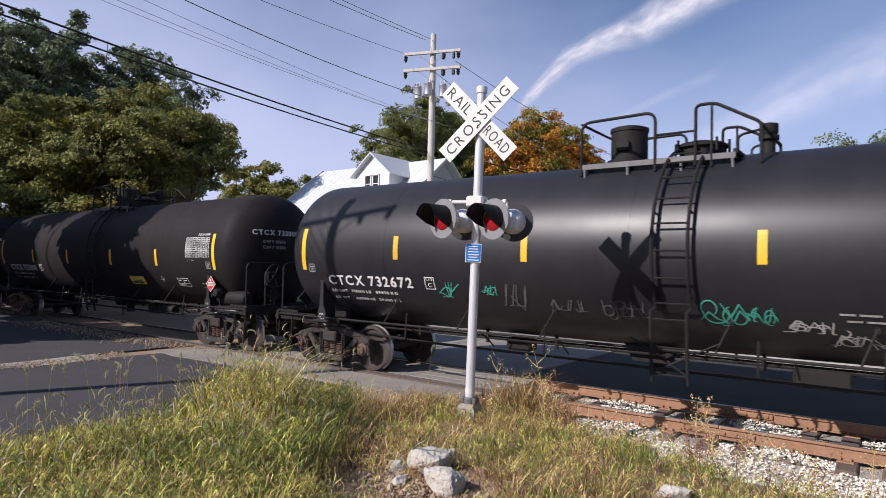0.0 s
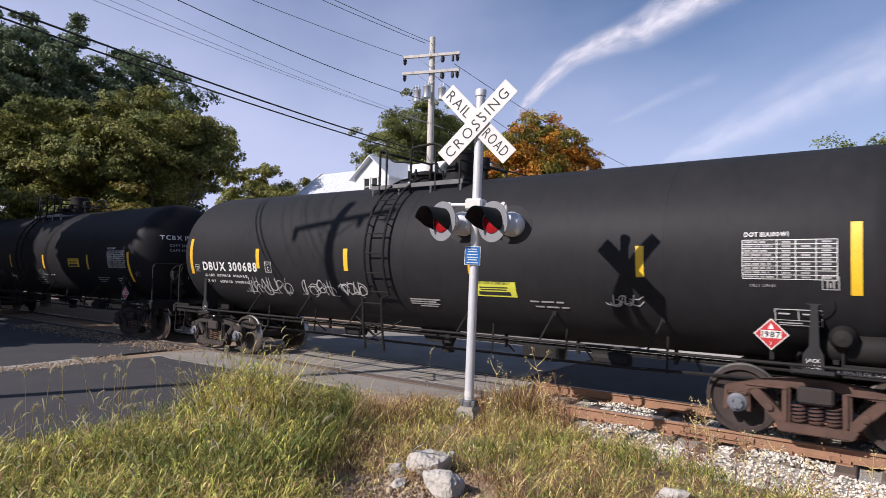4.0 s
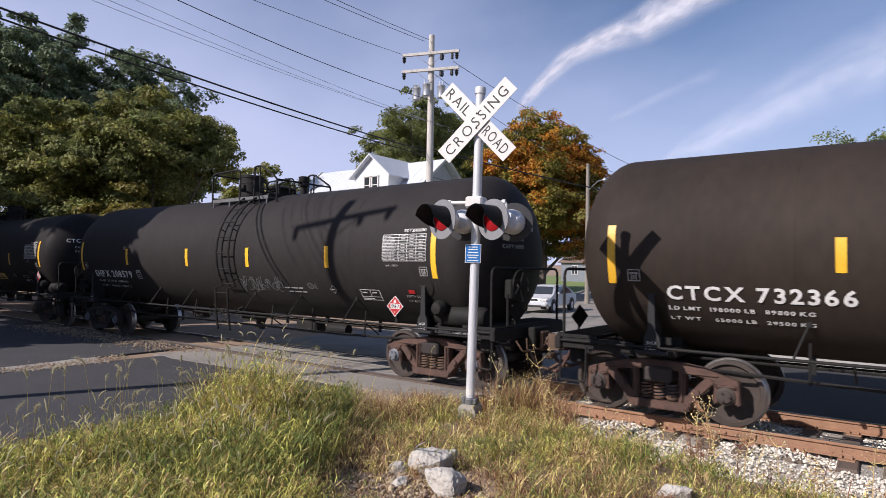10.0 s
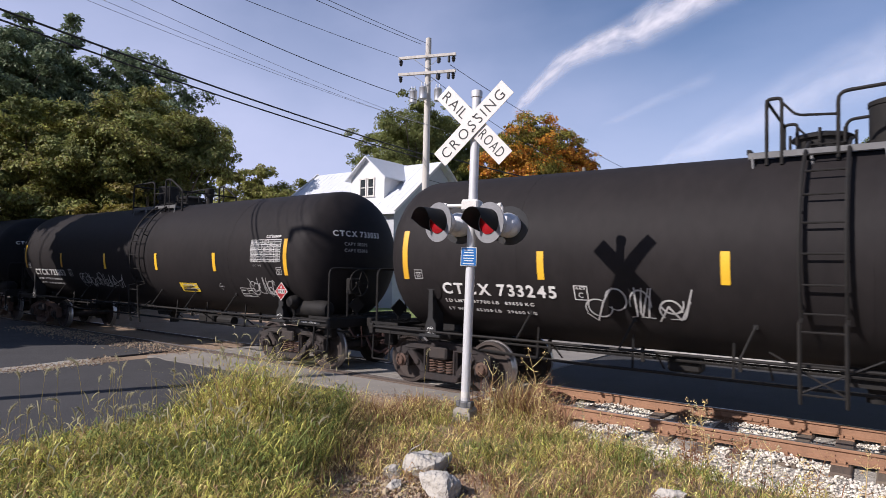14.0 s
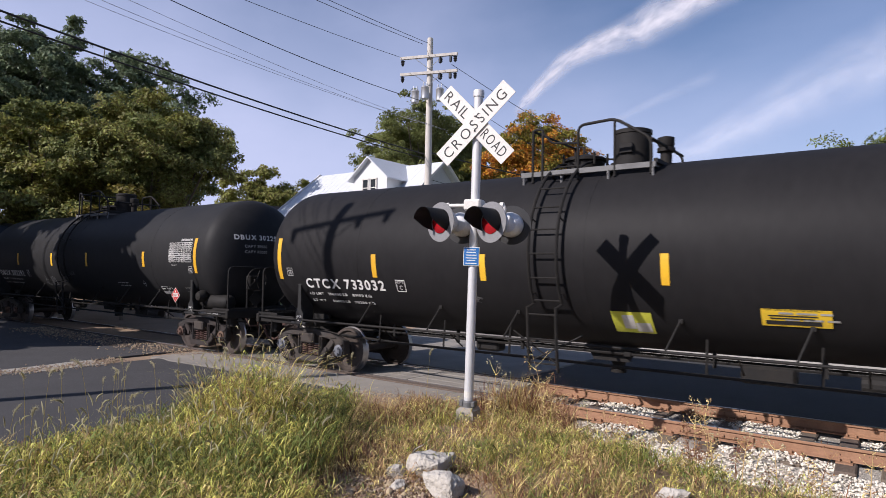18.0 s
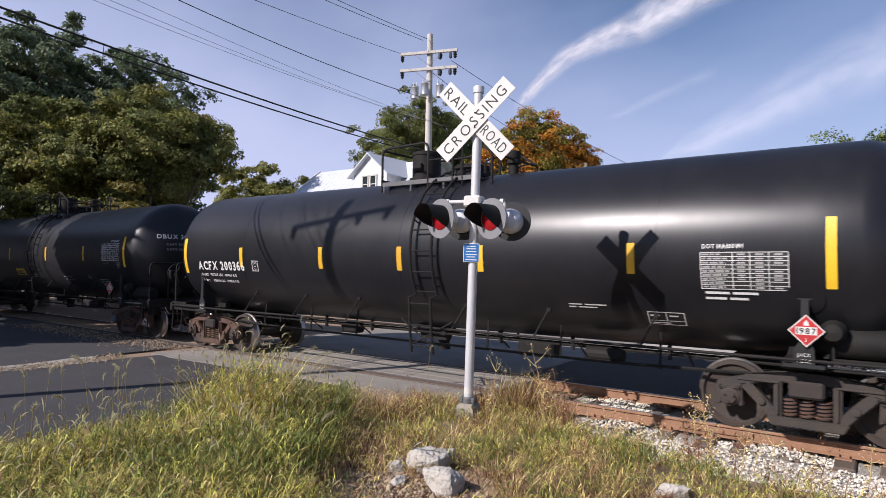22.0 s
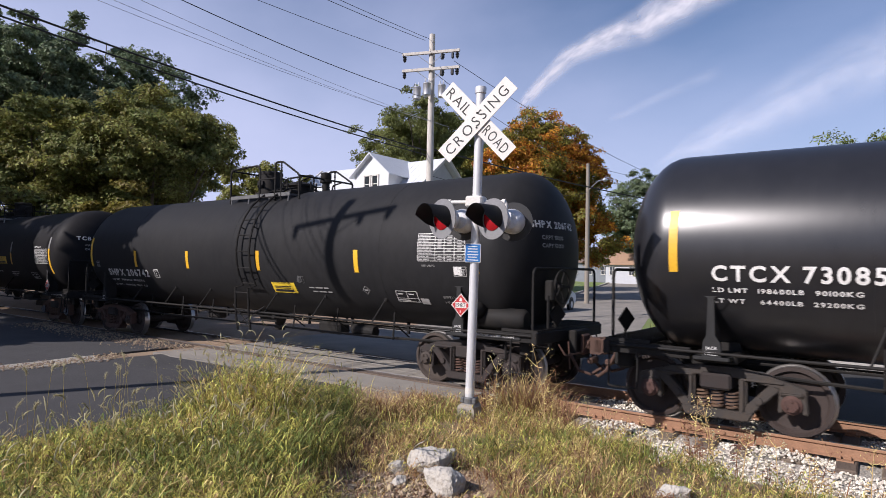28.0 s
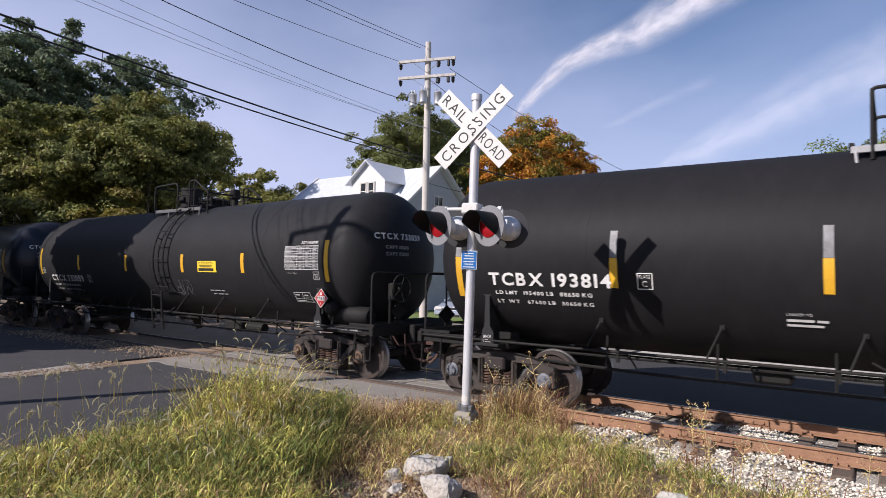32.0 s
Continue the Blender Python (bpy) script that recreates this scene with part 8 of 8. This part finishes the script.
    if i in (6, 8):
        p = part("notice_panel", wrap(bars([(0, 0, 0.60, 0.44)]), 0.45 if i == 6 else 0.32, 1.41 if i == 6 else 1.29, 0.006), "lime_panel", car, "lime and white notice sheet")
        part("notice_sheet", wrap(bars([(0.16, 0.10, 0.17, 0.28), (0.34, 0.04, 0.22, 0.20)]), 0.45 if i == 6 else 0.32, 1.41 if i == 6 else 1.29, 0.010), "white_paint", p)
    # hazard placard on its bracket
    place = Matrix.Translation((placard_at[0], -1.40, placard_at[1])) @ pose(0, 0, 0, 90, 0, 0)
    holder = part("placard_bracket", box(bmesh.new(), (0, 0, -0.015), (0.30, 0.30, 0.02), 0.004, pose(0, 0, 0, 0, 0, 45)), "frame_black", car, m=place)
    box_leg = bmesh.new()
    box(box_leg, (0, -0.12, -0.06), (0.05, 0.4, 0.04))
    part("bracket_leg", box_leg, "frame_black", holder)
    sheet = part("placard", placard_mesh(), "white_paint", holder, "red flammable liquid placard", m=pose(0, 0, 0.002))
    red = bmesh.new()
    red.faces.new([red.verts.new(p) for p in ((-0.182, 0, 0.004), (0, -0.182, 0.004), (0.182, 0, 0.004), (0, 0.182, 0.004))])
    part("placard_field", red, "placard_red", holder)
    part("number_panel", box(bmesh.new(), (0, 0, 0.0045), (0.23, 0.095, 0.002)), "white_paint", holder)
    flame = bmesh.new()
    flame.faces.new([flame.verts.new(p) for p in ((-0.03, 0.065, 0.006), (0.03, 0.065, 0.006), (0.022, 0.10, 0.006), (0.0, 0.135, 0.006), (-0.022, 0.10, 0.006))])
    part("flame_symbol", flame, "white_letter", holder)
    num = lettering("1987", 0.10, 0.21, 0.004)
    for v in num.verts:
        v.co += Vector((-0.105, -0.036, 0.006))
    part("placard_number", num, "black_letter", holder)
    three = lettering("3", 0.055)
    for v in three.verts:
        v.co += Vector((-0.015, -0.13, 0.007))
    part("placard_number", three, "white_letter", holder)
    # writing on the sill and the jacking pads
    shoe = part("shoe_board", box(bmesh.new(), (7.15, -1.285, 1.03), (1.05, 0.012, 0.09)), "black_letter", car)
    wr = lettering("2 INCH HF COMP SHOES", 0.075, 0.85, 0.003)
    for v in wr.verts:
        v.co = Vector((6.72 + v.co.x, -1.293, 1.005 + v.co.y))
    part("shoe_letters", wr, "white_letter", shoe)["kind"] = "stuff"
    for s in (-1, 1):
        for j, word in enumerate(("JACK", "HERE")):
            wr = lettering(word, 0.06, 0.15)
            for v in wr.verts:
                v.co = Vector((s * 6.48 - 0.075 + v.co.x, -1.366, 1.11 - j * 0.075 + v.co.y))
            part("jack_letters", wr, "white_letter", car)
    for colour, x, z, w, h, seed in tags:
        part("sprayed_tag", wrap(scribble(w, h, seed), x, z, 0.010), colour, car, "sprayed graffiti strokes")
    # the number again on the front head
    for text, size, wd, ya, za, colour in ((number, 0.17, 1.25, -0.95, 2.86, "white_letter"), ("CAPY 30000", 0.10, 0.6, -0.72, 2.66, "faded_letter"), ("CAPY 113000", 0.10, 0.6, -0.72, 2.52, "faded_letter")):
        wr = lettering(text, size, wd, 0.004)
        bmesh.ops.subdivide_edges(wr, edges=wr.edges[:], cuts=1)
        for v in wr.verts:
            yy, zz = ya + v.co.x, za + v.co.y
            v.co = Vector((HALF + 0.012 + 0.78 * math.sqrt(max(0.0, 1 - (yy * yy + (zz - ZC) ** 2) / (R * R))), yy, zz))
        part("head_mark", wr, colour, car)
    return car, wheels


train = [tank_car(i, spec) for i, spec in enumerate(CARS)]


def travel(t):
    """How far the train has gone: nearly even speed, slightly faster towards the end."""
    drift = ((0, 0.0), (6, -0.53), (8.5, -0.69), (13, -0.75), (19, -0.42), (23.5, -0.20), (28, 0.25), (32, 0.63))
    return 7.591 * t + float(np.interp(t, [a for a, b in drift], [b for a, b in drift]))


def motions():
    for i, (car, wheels) in enumerate(train):
        x0 = -10.05 + 6.92 - PITCH * i
        times = [0.0, 2.0, 4.0, 6.0, 8.0, 10.0, 13.0, 16.0, 19.0, 21.5, 24.0, 26.0, 28.0, 30.0, 32.0]
        walk(car, [(t, pose(x0 + travel(t), 0, 0)) for t in times])
        # the wheels roll while the car passes the crossing
        inside = [f / 15 for f in range(0, 481) if -36 < x0 + travel(f / 15) < 10]
        if not inside:
            continue
        span = sorted({0.0, *inside, 32.0})
        for w in wheels:
            o = w.matrix_basis.translation.copy()
            rows = []
            for t in span:
                u = min(max(t, inside[0]), inside[-1])
                turn = Matrix.Rotation((travel(u) - travel(inside[0])) / 0.457, 4, 'Y')
                rows.append((t, Matrix.Translation(o) @ turn))
            walk(w, rows)


motions()
